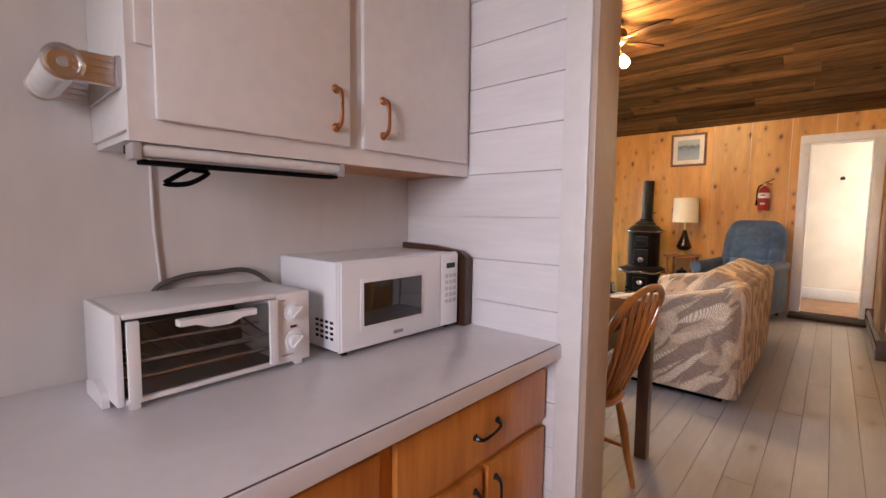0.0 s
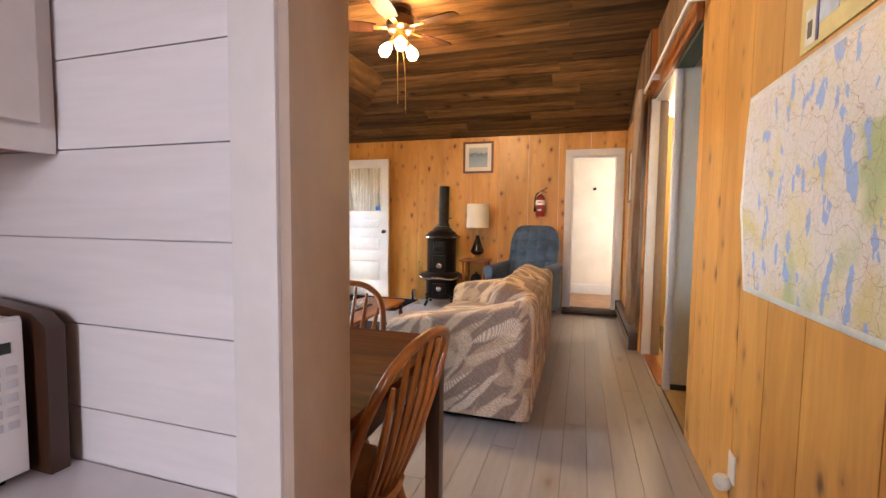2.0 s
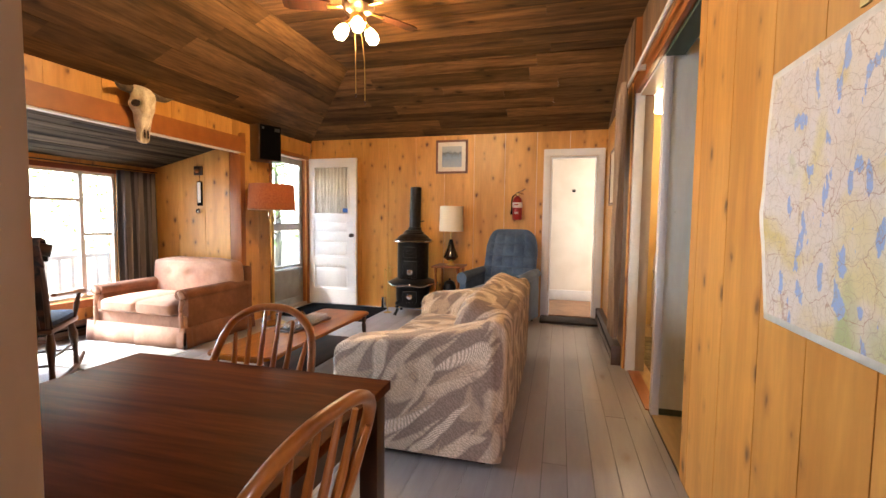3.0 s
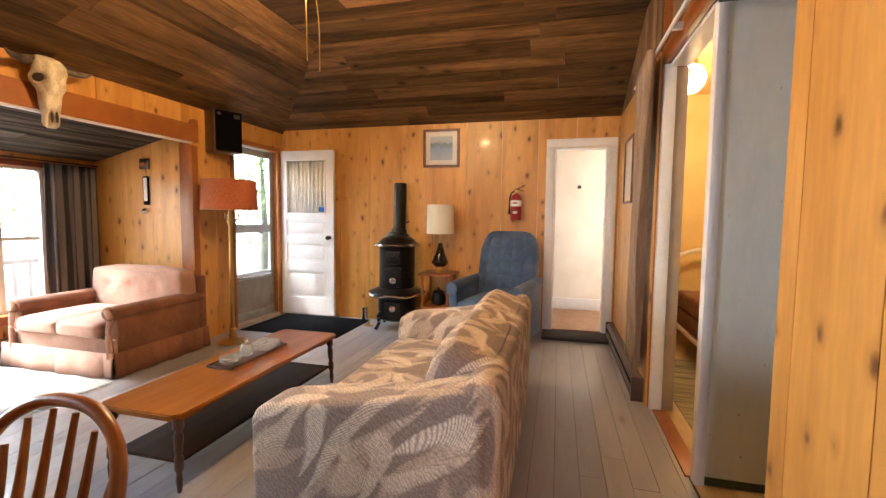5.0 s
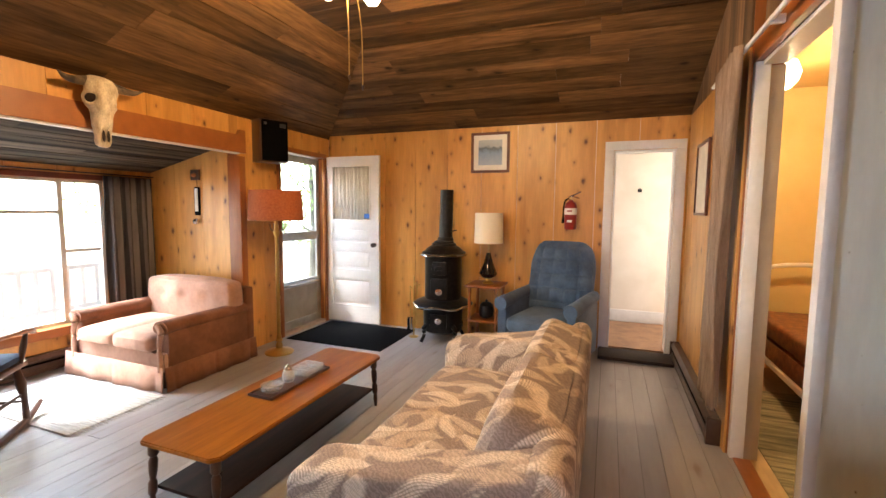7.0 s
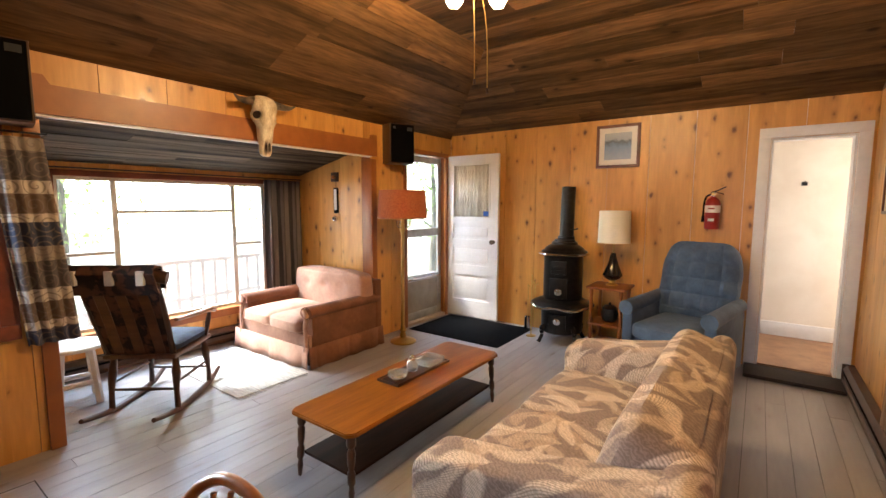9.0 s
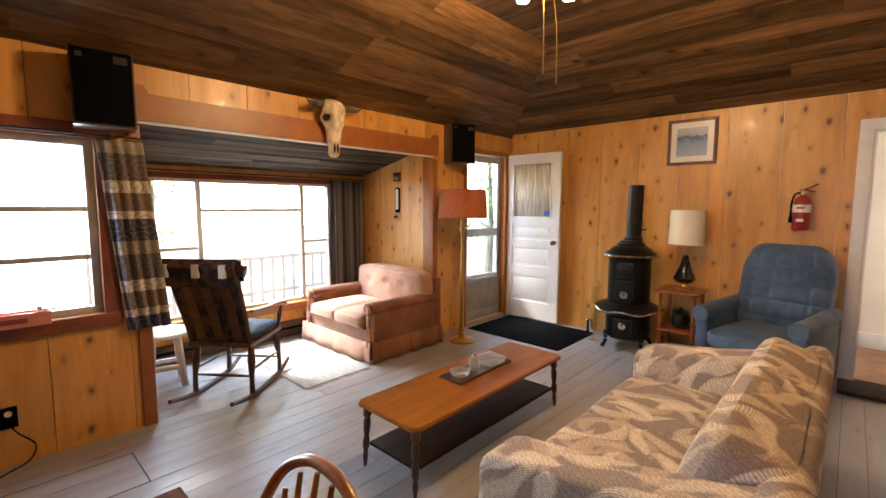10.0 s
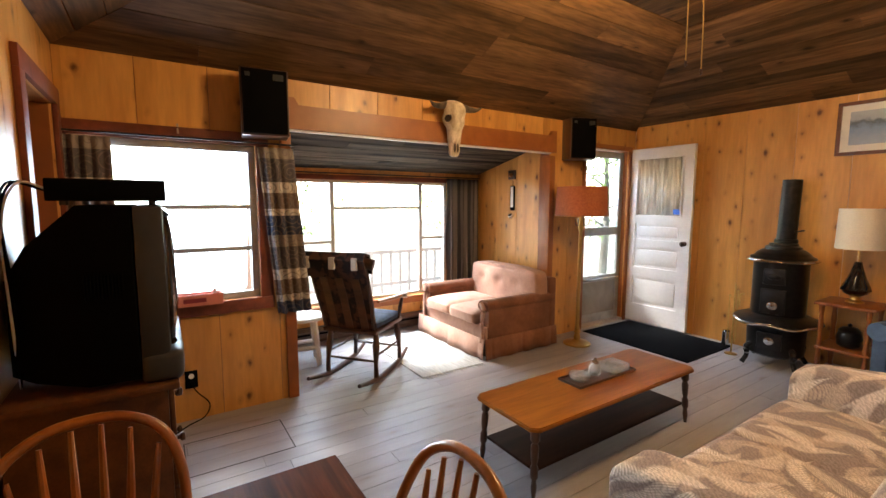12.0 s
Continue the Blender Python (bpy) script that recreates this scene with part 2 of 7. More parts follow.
def part(name, bm, material, parent=None, label="", smooth=True, at=None):
    me = bpy.data.meshes.new(name)
    bmesh.ops.recalc_face_normals(bm, faces=bm.faces)
    bm.to_mesh(me)
    bm.free()
    if smooth:
        me.shade_smooth()
        me.set_sharp_from_angle(angle=radians(38))
    me.materials.append(material)
    ob = new(name, me)
    if at is not None:
        ob.matrix_basis = at
    if parent is not None:
        ob.parent = parent
    if label:
        ob["label"] = label
    return ob


def thing(name, label, category, m=None, group="", kind=""):
    ob = new(name)
    if m is not None:
        ob.matrix_basis = m
    ob.empty_display_size = 0.1
    return tagged(ob, label, category, group, kind)


def B(*a, **k):
    return box(bmesh.new(), *a, **k)


def solid_cells(u0, u1, z0, z1, holes):
    """Rectangles that fill u0..u1 by z0..z1 round the holes (u0, u1, z0, z1)."""
    cuts = sorted({u0, u1, *[min(max(h[i], u0), u1) for h in holes for i in (0, 1)]})
    cells = []
    for a, b in zip(cuts, cuts[1:]):
        if b - a < 1e-4:
            continue
        spans = sorted((max(h[2], z0), min(h[3], z1)) for h in holes if h[0] < (a + b) / 2 < h[1] and h[3] > z0 and h[2] < z1)
        low = z0
        for s, e in spans:
            if s - low > 1e-3:
                cells.append((a, b, low, s))
            low = max(low, e)
        if z1 - low > 1e-3:
            cells.append((a, b, low, z1))
    return cells


def wall(name, axis, face, back, u0, u1, z0, z1, holes, material, label):
    bm = bmesh.new()
    for a, b, c, d in solid_cells(u0, u1, z0, z1, holes):
        lo, hi = min(face, back), max(face, back)
        box(bm, (lo, a, c), (hi, b, d)) if axis == "x" else box(bm, (a, lo, c), (b, hi, d))
    bmesh.ops.remove_doubles(bm, verts=bm.verts, dist=1e-4)
    ob = part(name, bm, material, None, "", False)
    return tagged(ob, label, "wall", kind="structure")


def boards(parent, axis, face, out, u0, u1, z0, z1, holes, width, material, name="board", seed=1, jitter=0.0, flat=False, g=0.0022):
    """Boards on a wall, proud of it by out; upright, or lying if flat."""
    rng = random.Random(seed)
    u, made = (z0 if flat else u0), []
    end = z1 if flat else u1
    while u < end - 1e-3:
        w = min(width * (1 + jitter * rng.uniform(-1, 1)), end - u)
        if end - (u + w) < width * 0.25:
            w = end - u
        cells = solid_cells(u0 + g, u1 - g, u + g, u + w - g, holes) if flat else solid_cells(u + g, u + w - g, z0, z1, holes)
        for a, b, c, d in cells:
            if (b - a) < 0.012 or (d - c) < 0.012:
                continue
            lo, hi = min(face, face + out), max(face, face + out)
            bm = bmesh.new()
            box(bm, (lo, a, c), (hi, b, d)) if axis == "x" else box(bm, (a, lo, c), (b, hi, d))
            made.append(part(name, bm, material, parent, "", False))
        u += w
    return made

# ---- the large structure ----
XL, XR, YF, YS = -3.38, 0.79, 7.0, 1.56      # living room: window wall, passage wall, far wall, near wall
XR2 = 0.735                                   # the passage wall past the bedroom door
BAY_X, BAY0, BAY1 = -4.62, 2.83, 5.50         # bay: back wall, its two sides
EAVE_W, EAVE_N, TOP = 2.34, 2.385, 2.90

# floor under the boards, and the boards
floor = tagged(part("floor", B((-5.0, -1.75, -0.12), (2.6, 7.15, -0.006)), GAP, None, "", False),
               "grey-painted wooden board floor with worn patches", "floor", kind="structure")

# far wall with the doorway to the back room
fd = (0.06, 0.625, 0.0, 2.075)
wall_far = wall("wall_far", "y", YF + 0.012, YF + 0.13, XL - 0.13, 2.6, 0, 3.0, [fd], CREAMWALL, "knotty pine board wall, honey coloured, behind the stove")
boards(wall_far, "y", YF + 0.012, -0.012, XL, XR2 + 0.03, 0, EAVE_N + 0.03, [fd], 0.408, PINE, "pine_board", 3)

# window wall: side window, bay opening, outer doorway
w1 = (1.60, 2.60, 0.80, 1.86)
bay = (BAY0, BAY1, 0.0, 2.0)
od = (6.08, 6.86, 0.0, 2.09)
wall_west = wall("wall_window_side", "x", XL - 0.012, XL - 0.13, -1.75, YF + 0.13, 0, 3.0, [w1, bay, od], PINE_EDGE, "knotty pine board wall with a bay and a window")
boards(wall_west, "x", XL - 0.012, 0.012, YS, YF, 0, EAVE_W + 0.03, [w1, bay, od], 0.36, PINE, "pine_board", 5, 0.18)

# passage wall: near part with the map, opening to the closet, bedroom door, far part
near_hole = (3.50, 5.10, 0.0, 2.29)
wall_passage = wall("wall_passage", "x", XR + 0.012, XR + 0.11, -1.75, 5.10, 0, 3.0, [near_hole], PINE_EDGE, "knotty pine board wall beside the passage")
boards(wall_passage, "x", XR + 0.012, -0.012, -1.70, 3.50, 0, 2.93, [], 0.30, PINE, "pine_board", 7, 0.2)
boards(wall_passage, "x", XR + 0.012, -0.012, 3.50, 5.10, 2.36, 2.93, [], 0.17, BARN_Z, "upright_barn_board", 8, 0.2)
wall_passage_far = wall("wall_passage_far", "x", XR2 + 0.012, XR + 0.11, 5.13, YF + 0.012, 0, 3.0, [], PINE_EDGE, "knotty pine board wall beside the passage")
boards(wall_passage_far, "x", XR2 + 0.012, -0.012, 5.13, YF - 0.002, 0, 2.38, [], 0.32, PINE, "pine_board", 9, 0.2)
boards(wall_passage_far, "x", XR2 + 0.012, -0.012, 5.13, YF - 0.002, 2.38, 2.93, [], 0.17, BARN_Z, "upright_barn_board", 10, 0.2)

# near wall of the living room, with a doorway by the window wall
sd = (-3.25, -2.55, 0.0, 2.0)
wall_near = wall("wall_near", "y", YS - 0.012, 1.30, XL - 0.13, -0.93, 0, 3.0, [sd], PINE_EDGE, "knotty pine board wall behind the television")
boards(wall_near, "y", YS - 0.012, 0.012, XL, -0.93, 0, EAVE_W + 0.03, [sd], 0.36, PINE, "pine_board", 11)

# kitchen partition with painted planks and a cream jamb at its end
PX = -0.155
partition = wall("wall_partition", "y", 1.280, 1.405, -1.05, PX - 0.018, 0, 3.0, [], PANELLING, "white-painted plank partition beside the kitchen counter")
boards(partition, "y", 1.280, -0.012, -0.89, PX - 0.095, 1.312 - 0.1365 * 10, 2.35, [], 0.1365, WHITE_PLANK, "white_plank", 13, 0.0, True, 0.0011)
jamb = tagged(part("trim_partition_end", B((PX - 0.018, 1.262, 0), (PX, 1.412, 2.95), 0.004), CREAM), "cream-painted end board of the partition", "trim", kind="structure")
tagged(part("trim_partition_face", B((PX - 0.093, 1.258, 0), (PX - 0.0185, 1.279, 2.35), 0.006), WHITE), "white-painted corner board of the partition", "trim", kind="structure")

# kitchen back and side walls
KX = -0.88
kw = wall("wall_kitchen_back", "x", KX, KX - 0.12, -1.75, 1.267, 0, 2.4, [], PANELLING, "white grooved panelling behind the counter")
boards(kw, "x", KX, 0.006, 0.155 - 1.22, 1.265, 0.0, 2.35, [], 1.22, PANELLING, "white_panel", 15)
kwin = (0.17, 0.77, 1.05, 2.1)
wall("wall_kitchen_near", "y", -1.63, -1.75, KX - 0.12, XR + 0.11, 0, 2.4, [kwin], PANELLING, "white kitchen wall with an added, unseen window")
tagged(part("ceiling_kitchen", B((KX - 0.12, -1.75, 2.36), (XR, 1.27, 2.42)), WHITE, None, "", False), "white kitchen ceiling", "ceiling", kind="structure")

# bay: back wall with windows, sides, sloping board ceiling
w2 = (3.16, 5.02, 0.38, 1.71)
wall_bay = wall("wall_bay_back", "x", BAY_X, BAY_X - 0.12, BAY0 - 0.12, BAY1 + 0.12, 0, 2.3, [w2], PINE_EDGE, "pine wall below and above the bay windows")
boards(wall_bay, "x", BAY_X, 0.012, BAY0, BAY1, 0, 1.84, [w2], 0.36, PINE, "pine_board", 17)
wbs = wall("wall_bay_side_far", "y", BAY1 + 0.012, BAY1 + 0.12, BAY_X, XL - 0.14, 0, 2.3, [], PINE_EDGE, "knotty pine side wall of the bay")
boards(wbs, "y", BAY1 + 0.012, -0.012, BAY_X, XL - 0.14, 0, 2.08, [], 0.33, PINE, "pine_board", 19, 0.3)
wbn = wall("wall_bay_side_near", "y", BAY0 - 0.012, BAY0 - 0.12, BAY_X, XL - 0.14, 0, 2.3, [], PINE_EDGE, "knotty pine side wall of the bay")
boards(wbn, "y", BAY0 - 0.012, 0.012, BAY_X, XL - 0.14, 0, 2.08, [], 0.33, PINE, "pine_board", 21, 0.3)


def plank_sheet(bm, origin, along, across, normal, length, width, pw, rng, thick=0.018, clip=None):
    """Planks side by side in random lengths; clip(d) gives start and end along the plank at distance d across."""
    d = 0.0
    o, a, c, n = Vector(origin), Vector(along).normalized(), Vector(across).normalized(), Vector(normal).normalized()
    while d < width - 1e-3:
        w = min(pw * rng.uniform(0.82, 1.18), width - d)
        s, e, s2, e2 = (0, length, 0, length) if clip is None else (*clip(d), *clip(d + w))
        cuts, p = [0.0], rng.uniform(0.5, 2.6)
        span = max(e, e2) - min(s, s2)
        while p < span - 0.4:
            cuts.append(p)
            p += rng.uniform(1.2, 3.2)
        cuts.append(span)
        low = min(s, s2)
        for k0, k1 in zip(cuts, cuts[1:]):
            a0, a1 = low + k0 + 0.0006, low + k1 - 0.0006
            quad = [(max(a0, s) if k0 == 0 else a0, d + 0.003), (min(a1, e) if k1 == span else a1, d + 0.003),
                    (min(a1, e2) if k1 == span else a1, d + w - 0.003), (max(a0, s2) if k0 == 0 else a0, d + w - 0.003)]
            off = rng.uniform(0, 0.004)
            lo = [bm.verts.new(o + a * q[0] + c * q[1] + n * off) for q in quad]
            hi = [bm.verts.new(o + a * q[0] + c * q[1] + n * (off + thick)) for q in quad]
            bm.faces.new(lo), bm.faces.new(hi)
            for i in range(4):
                bm.faces.new((lo[i], lo[(i + 1) % 4], hi[(i + 1) % 4], hi[i]))
        d += w


CX, CY0, CY1 = -2.12, 2.85, 5.72              # where the slopes end in the flat
rng = random.Random(4)
# slope over the window wall
bm = bmesh.new()
run = Vector((CX - XL, 0, TOP - EAVE_W))
plank_sheet(bm, (XL, YS, EAVE_W), (0, 1, 0), run, (-run.z, 0, run.x), YF - YS, run.length, 0.205, rng,
            clip=lambda d: ((CY0 - YS) * d / run.length, (YF - YS) - (YF - CY1) * d / run.length))
tagged(part("ceiling_slope_window_side", bm, BARN_Y, None, "", False), "sloping ceiling of weathered brown planks", "ceiling", kind="structure")
# slope over the far wall
bm = bmesh.new()
run2 = Vector((0, CY1 - YF, TOP - EAVE_N))
plank_sheet(bm, (XL, YF, EAVE_N), (1, 0, 0), run2, (0, run2.z, -run2.y), XR - XL, run2.length, 0.17, rng,
            clip=lambda d: ((CX - XL) * d / run2.length, XR2 + 0.02 - XL))
tagged(part("ceiling_slope_far", bm, BARN_X, None, "", False), "sloping ceiling of weathered brown planks", "ceiling", kind="structure")
# slope over the near wall
bm = bmesh.new()
run3 = Vector((0, CY0 - YS, TOP - EAVE_W))
plank_sheet(bm, (XL, YS, EAVE_W), (1, 0, 0), run3, (0, -run3.z, run3.y), XR - XL, run3.length, 0.17, rng,
            clip=lambda d: ((CX - XL) * d / run3.length, XR - XL))
tagged(part("ceiling_slope_near", bm, BARN_X, None, "", False), "sloping ceiling of weathered brown planks", "ceiling", kind="structure")
# flat middle
bm = bmesh.new()
plank_sheet(bm, (CX, CY1, TOP), (1, 0, 0), (0, -1, 0), (0, 0, 1), XR - CX, CY1 - CY0, 0.19, rng)
tagged(part("ceiling_flat", bm, BARN_X, None, "", False), "flat ceiling of weathered brown planks", "ceiling", kind="structure")
# sloping boards over the bay
bm = bmesh.new()
run4 = Vector((-4.62 + 3.45, 0, 1.82 - 2.09))
plank_sheet(bm, (-3.45, BAY0, 2.09), (0, 1, 0), run4, (-run4.z, 0, run4.x) if run4.x > 0 else (run4.z, 0, -run4.x), BAY1 - BAY0, run4.length, 0.14, rng)
tagged(part("ceiling_bay", bm, BARN_GREY, None, "", False), "sloping bay ceiling of grey barn boards", "ceiling", kind="structure")
# roof closes the attic
tagged(part("roof", B((-5.2, -2.0, 3.02), (2.9, 9.8, 3.10)), BARN_GREY, None, "", False), "roof closing the cabin above", "roof", kind="structure")

# back room beyond the far doorway
wall("wall_back_room_far", "y", 8.22, 8.34, -1.2, 2.0, 0, 2.5, [], CREAMWALL, "cream wall of the back room")
wall("wall_back_room_side", "x", -1.1, -1.2, YF + 0.13, 8.22, 0, 2.5, [], CREAMWALL, "cream wall of the back room")
wall("wall_back_room_end", "x", 1.9, 2.0, YF + 0.13, 8.22, 0, 2.5, [(7.30, 7.94, 0.98, 1.92)], CREAMWALL, "cream wall of the back room")
tagged(part("floor_back_room", B((-1.2, YF + 0.02, -0.1), (2.0, 8.34, 0.035)), BROWNFLOOR, None, "", False), "brown floor of the back room", "floor", kind="structure")
tagged(part("ceiling_back_room", B((-1.2, YF + 0.13, 2.42), (2.0, 8.34, 2.48)), CREAMWALL, None, "", False), "cream back-room ceiling", "ceiling", kind="structure")
tagged(part("baseboard_back_room", B((-1.1, 8.198, 0.035), (1.9, 8.22, 0.19), 0.006), WHITE), "white back-room baseboard", "baseboard", kind="structure")

# bedroom and closet beyond the passage wall
wall("wall_bedroom_far", "y", 6.98, 7.08, 0.9, 2.6, 0, 2.6, [], YELLOWWALL, "yellow bedroom wall")
wall("wall_bedroom_side", "x", 2.5, 2.6, 2.9, 6.98, 0, 2.6, [], YELLOWWALL, "yellow bedroom wall")
wall("wall_closet_near", "y", 3.0, 2.9, 0.9, 2.5, 0, 2.5, [], GREYGREEN, "grey-green closet wall")
tagged(part("ceiling_bedroom", B((0.9, 2.9, 2.56), (2.6, 7.08, 2.62)), YELLOWWALL, None, "", False), "cream bedroom ceiling", "ceiling", kind="structure")
tagged(part("floor_bedroom", B((0.80, 2.9, -0.1), (2.6, 7.08, 0.002)), TANFLOOR, None, "", False), "tan bedroom floor", "floor", kind="structure")
dv = tagged(part("wall_closet_divider", B((XR + 0.052, 4.225, 0.045), (2.5, 4.262, 2.36), 0.002), GREYGREEN), "grey-green painted board partition with nail holes", "wall", kind="structure")
part("edge_strip", B((XR + 0.004, 4.213, 0.0), (XR + 0.05, 4.275, 2.285), 0.004), WHITE, dv, "white-painted edge post")
# dark box fills the gap under the board in place of its shade
part("bottom_strip", B((XR + 0.055, 4.228, 0.003), (2.4, 4.258, 0.043)), GREEN_TRIM, dv, "dark strip for the shade in the floor gap")

# floorboards last of the structure
rngf = random.Random(12)
fx = -4.62
while fx < XR - 1e-3:
    w = 0.122
    y = BAY0 if fx < XL - 0.05 else -1.6
    y1 = BAY1 if fx < XL - 0.05 else YF
    y -= rngf.uniform(0, 1.2) if fx >= XL - 0.05 else 0
    while y < y1 - 0.01:
        ln = rngf.uniform(1.6, 3.4)
        e = min(y + ln, y1)
        part("floorboard", B((fx + 0.0012, max(y, -1.6) + 0.001, -0.018), (min(fx + w, XR) - 0.0012, e - 0.001, rngf.uniform(-0.001, 0.0))), FLOOR, floor, "", False)
        y = e
    fx += w

# ---- more materials ----
OAK = mat("orange_oak_veneer", (0.44, 0.150, 0.028), (0.60, 0.245, 0.052), (10, 10, 1.0), 0.36, 5, 0.1, fine=0.12, coat=0.2)
CHAIRWOOD = mat("honey_varnished_wood", (0.235, 0.074, 0.014), (0.37, 0.132, 0.028), (9, 9, 3), 0.28, 5, 0.06, fine=0.12, coat=0.4)
TABLEWOOD = mat("dark_grained_tabletop", (0.050, 0.0115, 0.003), (0.105, 0.027, 0.0065), (1.2, 16, 16), 0.50, 6, 0.12, fine=0.18, distort=1.2)
COFFEEWOOD = mat("red_brown_maple_top", (0.185, 0.058, 0.007), (0.285, 0.098, 0.012), (10, 0.9, 10), 0.34, 5, 0.04, fine=0.12, coat=0.06)
SHELFWOOD = mat("dark_shelf_wood", (0.018, 0.0065, 0.003), (0.040, 0.014, 0.006), (14, 1.3, 14), 0.55, 5, 0.05, fine=0.14)
DARKWOOD = mat("dark_stained_wood", (0.035, 0.014, 0.007), (0.075, 0.028, 0.012), (9, 9, 2), 0.36, 5, 0.06, fine=0.12, coat=0.2)
SHELFWOOD.node_tree.nodes["Principled BSDF"].inputs["Specular IOR Level"].default_value = 0.1
TABLEWOOD.node_tree.nodes["Principled BSDF"].inputs["Specular IOR Level"].default_value = 0.03
COFFEEWOOD.node_tree.nodes["Principled BSDF"].inputs["Specular IOR Level"].default_value = 0.12
DRESSER = mat("brown_dresser_wood", (0.075, 0.026, 0.008), (0.135, 0.050, 0.015), (2, 14, 14), 0.38, 5, 0.06, fine=0.12)
IRON = mat("black_cast_iron", (0.006, 0.006, 0.007), (0.017, 0.016, 0.016), (25, 25, 25), 0.33, 5, 0.30, metal=0.4)
LAMINATE = mat("white_laminate_top", (0.72, 0.71, 0.74), (0.78, 0.77, 0.80), (4, 4, 4), 0.24, 4, 0.015, fine=0.02)
APPLIANCE = mat("white_appliance_plastic", (0.745, 0.75, 0.765), (0.785, 0.79, 0.80), (3, 3, 3), 0.30, 3, 0.0)
DARKGLASS = plain("dark_oven_glass", (0.010, 0.008, 0.008), 0.05, bump=0.0, coat=0.6)
OVENGLASS = plain("clear_oven_glass", (0.75, 0.76, 0.76), 0.03, glass=1.0, bump=0.0)
OVENIN = mat("grey_oven_lining", (0.10, 0.095, 0.09), (0.20, 0.19, 0.18), (12, 12, 12), 0.5, 4, 0.05)
PINK = mat("dusty_pink_velvet", (0.36, 0.185, 0.125), (0.46, 0.255, 0.180), (4, 4, 4), 0.85, 5, 0.12, fine=0.08, sheen=0.15)
# darker copy of the pink velvet for the loveseat's shaded arms and sides
PINK_SHADED = mat("shaded_pink_velvet", (0.165, 0.062, 0.032), (0.240, 0.098, 0.054), (4, 4, 4), 0.85, 5, 0.12, fine=0.10, sheen=0.05)
BLUE = mat("slate_blue_velvet", (0.046, 0.082, 0.150), (0.078, 0.128, 0.215), (5, 5, 5), 0.75, 5, 0.12, fine=0.10, sheen=0.12)
RUST = mat("rust_lampshade_cloth", (0.33, 0.085, 0.028), (0.42, 0.12, 0.04), (60, 60, 60), 0.8, 3, 0.2)
LINEN = mat("cream_lampshade_cloth", (0.72, 0.66, 0.54), (0.78, 0.72, 0.60), (90, 90, 90), 0.8, 3, 0.15)
BONE = mat("bleached_bone", (0.46, 0.36, 0.24), (0.76, 0.67, 0.52), (18, 18, 9), 0.6, 6, 0.6, fine=0.16)
SOCKET_SHADE = plain("hollow_shade_brown", (0.035, 0.020, 0.012), 0.8)
HORN = mat("dark_horn", (0.03, 0.022, 0.018), (0.16, 0.12, 0.08), (14, 14, 14), 0.4, 4, 0.2)
RUGM = mat("pale_rag_rug", (0.36, 0.345, 0.31), (0.58, 0.56, 0.52), (6, 70, 4), 0.9, 5, 0.5, fine=0.2)
RUG2 = mat("green_brown_rag_rug", (0.10, 0.085, 0.045), (0.32, 0.26, 0.14), (2, 30, 4), 0.9, 5, 0.5, fine=0.25)
MATTRESS = mat("brown_quilted_mattress", (0.13, 0.045, 0.015), (0.24, 0.09, 0.03), (22, 22, 22), 0.6, 5, 0.3, fine=0.2)
BROWNCLOTH = mat("brown_curtain_cloth", (0.22, 0.145, 0.098), (0.31, 0.215, 0.155), (30, 30, 4), 0.85, 4, 0.2, fine=0.1)
RED = plain("red_enamel", (0.30, 0.014, 0.010), 0.28, coat=0.3)
PAPER = plain("white_paper", (0.80, 0.79, 0.76), 0.7)
NAVY = mat("dark_blue_cushion", (0.012, 0.022, 0.055), (0.03, 0.05, 0.11), (20, 20, 20), 0.8, 4, 0.2)
AFGHAN = mat("brown_patterned_throw", (0.012, 0.008, 0.008), (0.085, 0.036, 0.022), (16, 16, 16), 0.9, 4, 0.3, spread=(0.45, 0.55))
CLEARGLASS = plain("clear_cut_glass", (0.95, 0.96, 0.97), 0.06, glass=0.76, bump=0.0)
BULB = plain("glowing_bulb_glass", (1.0, 0.78, 0.44), 0.3, glow=15.0, bump=0.0)
GLOBE = plain("glowing_opal_globe", (1.0, 0.86, 0.62), 0.3, glow=2.6, bump=0.0)
GREYTV = plain("grey_television_bezel", (0.028, 0.030, 0.034), 0.4)


def wrap(m):
    nt = m.node_tree
    return nt.nodes, nt.links, nt.nodes["Principled BSDF"]


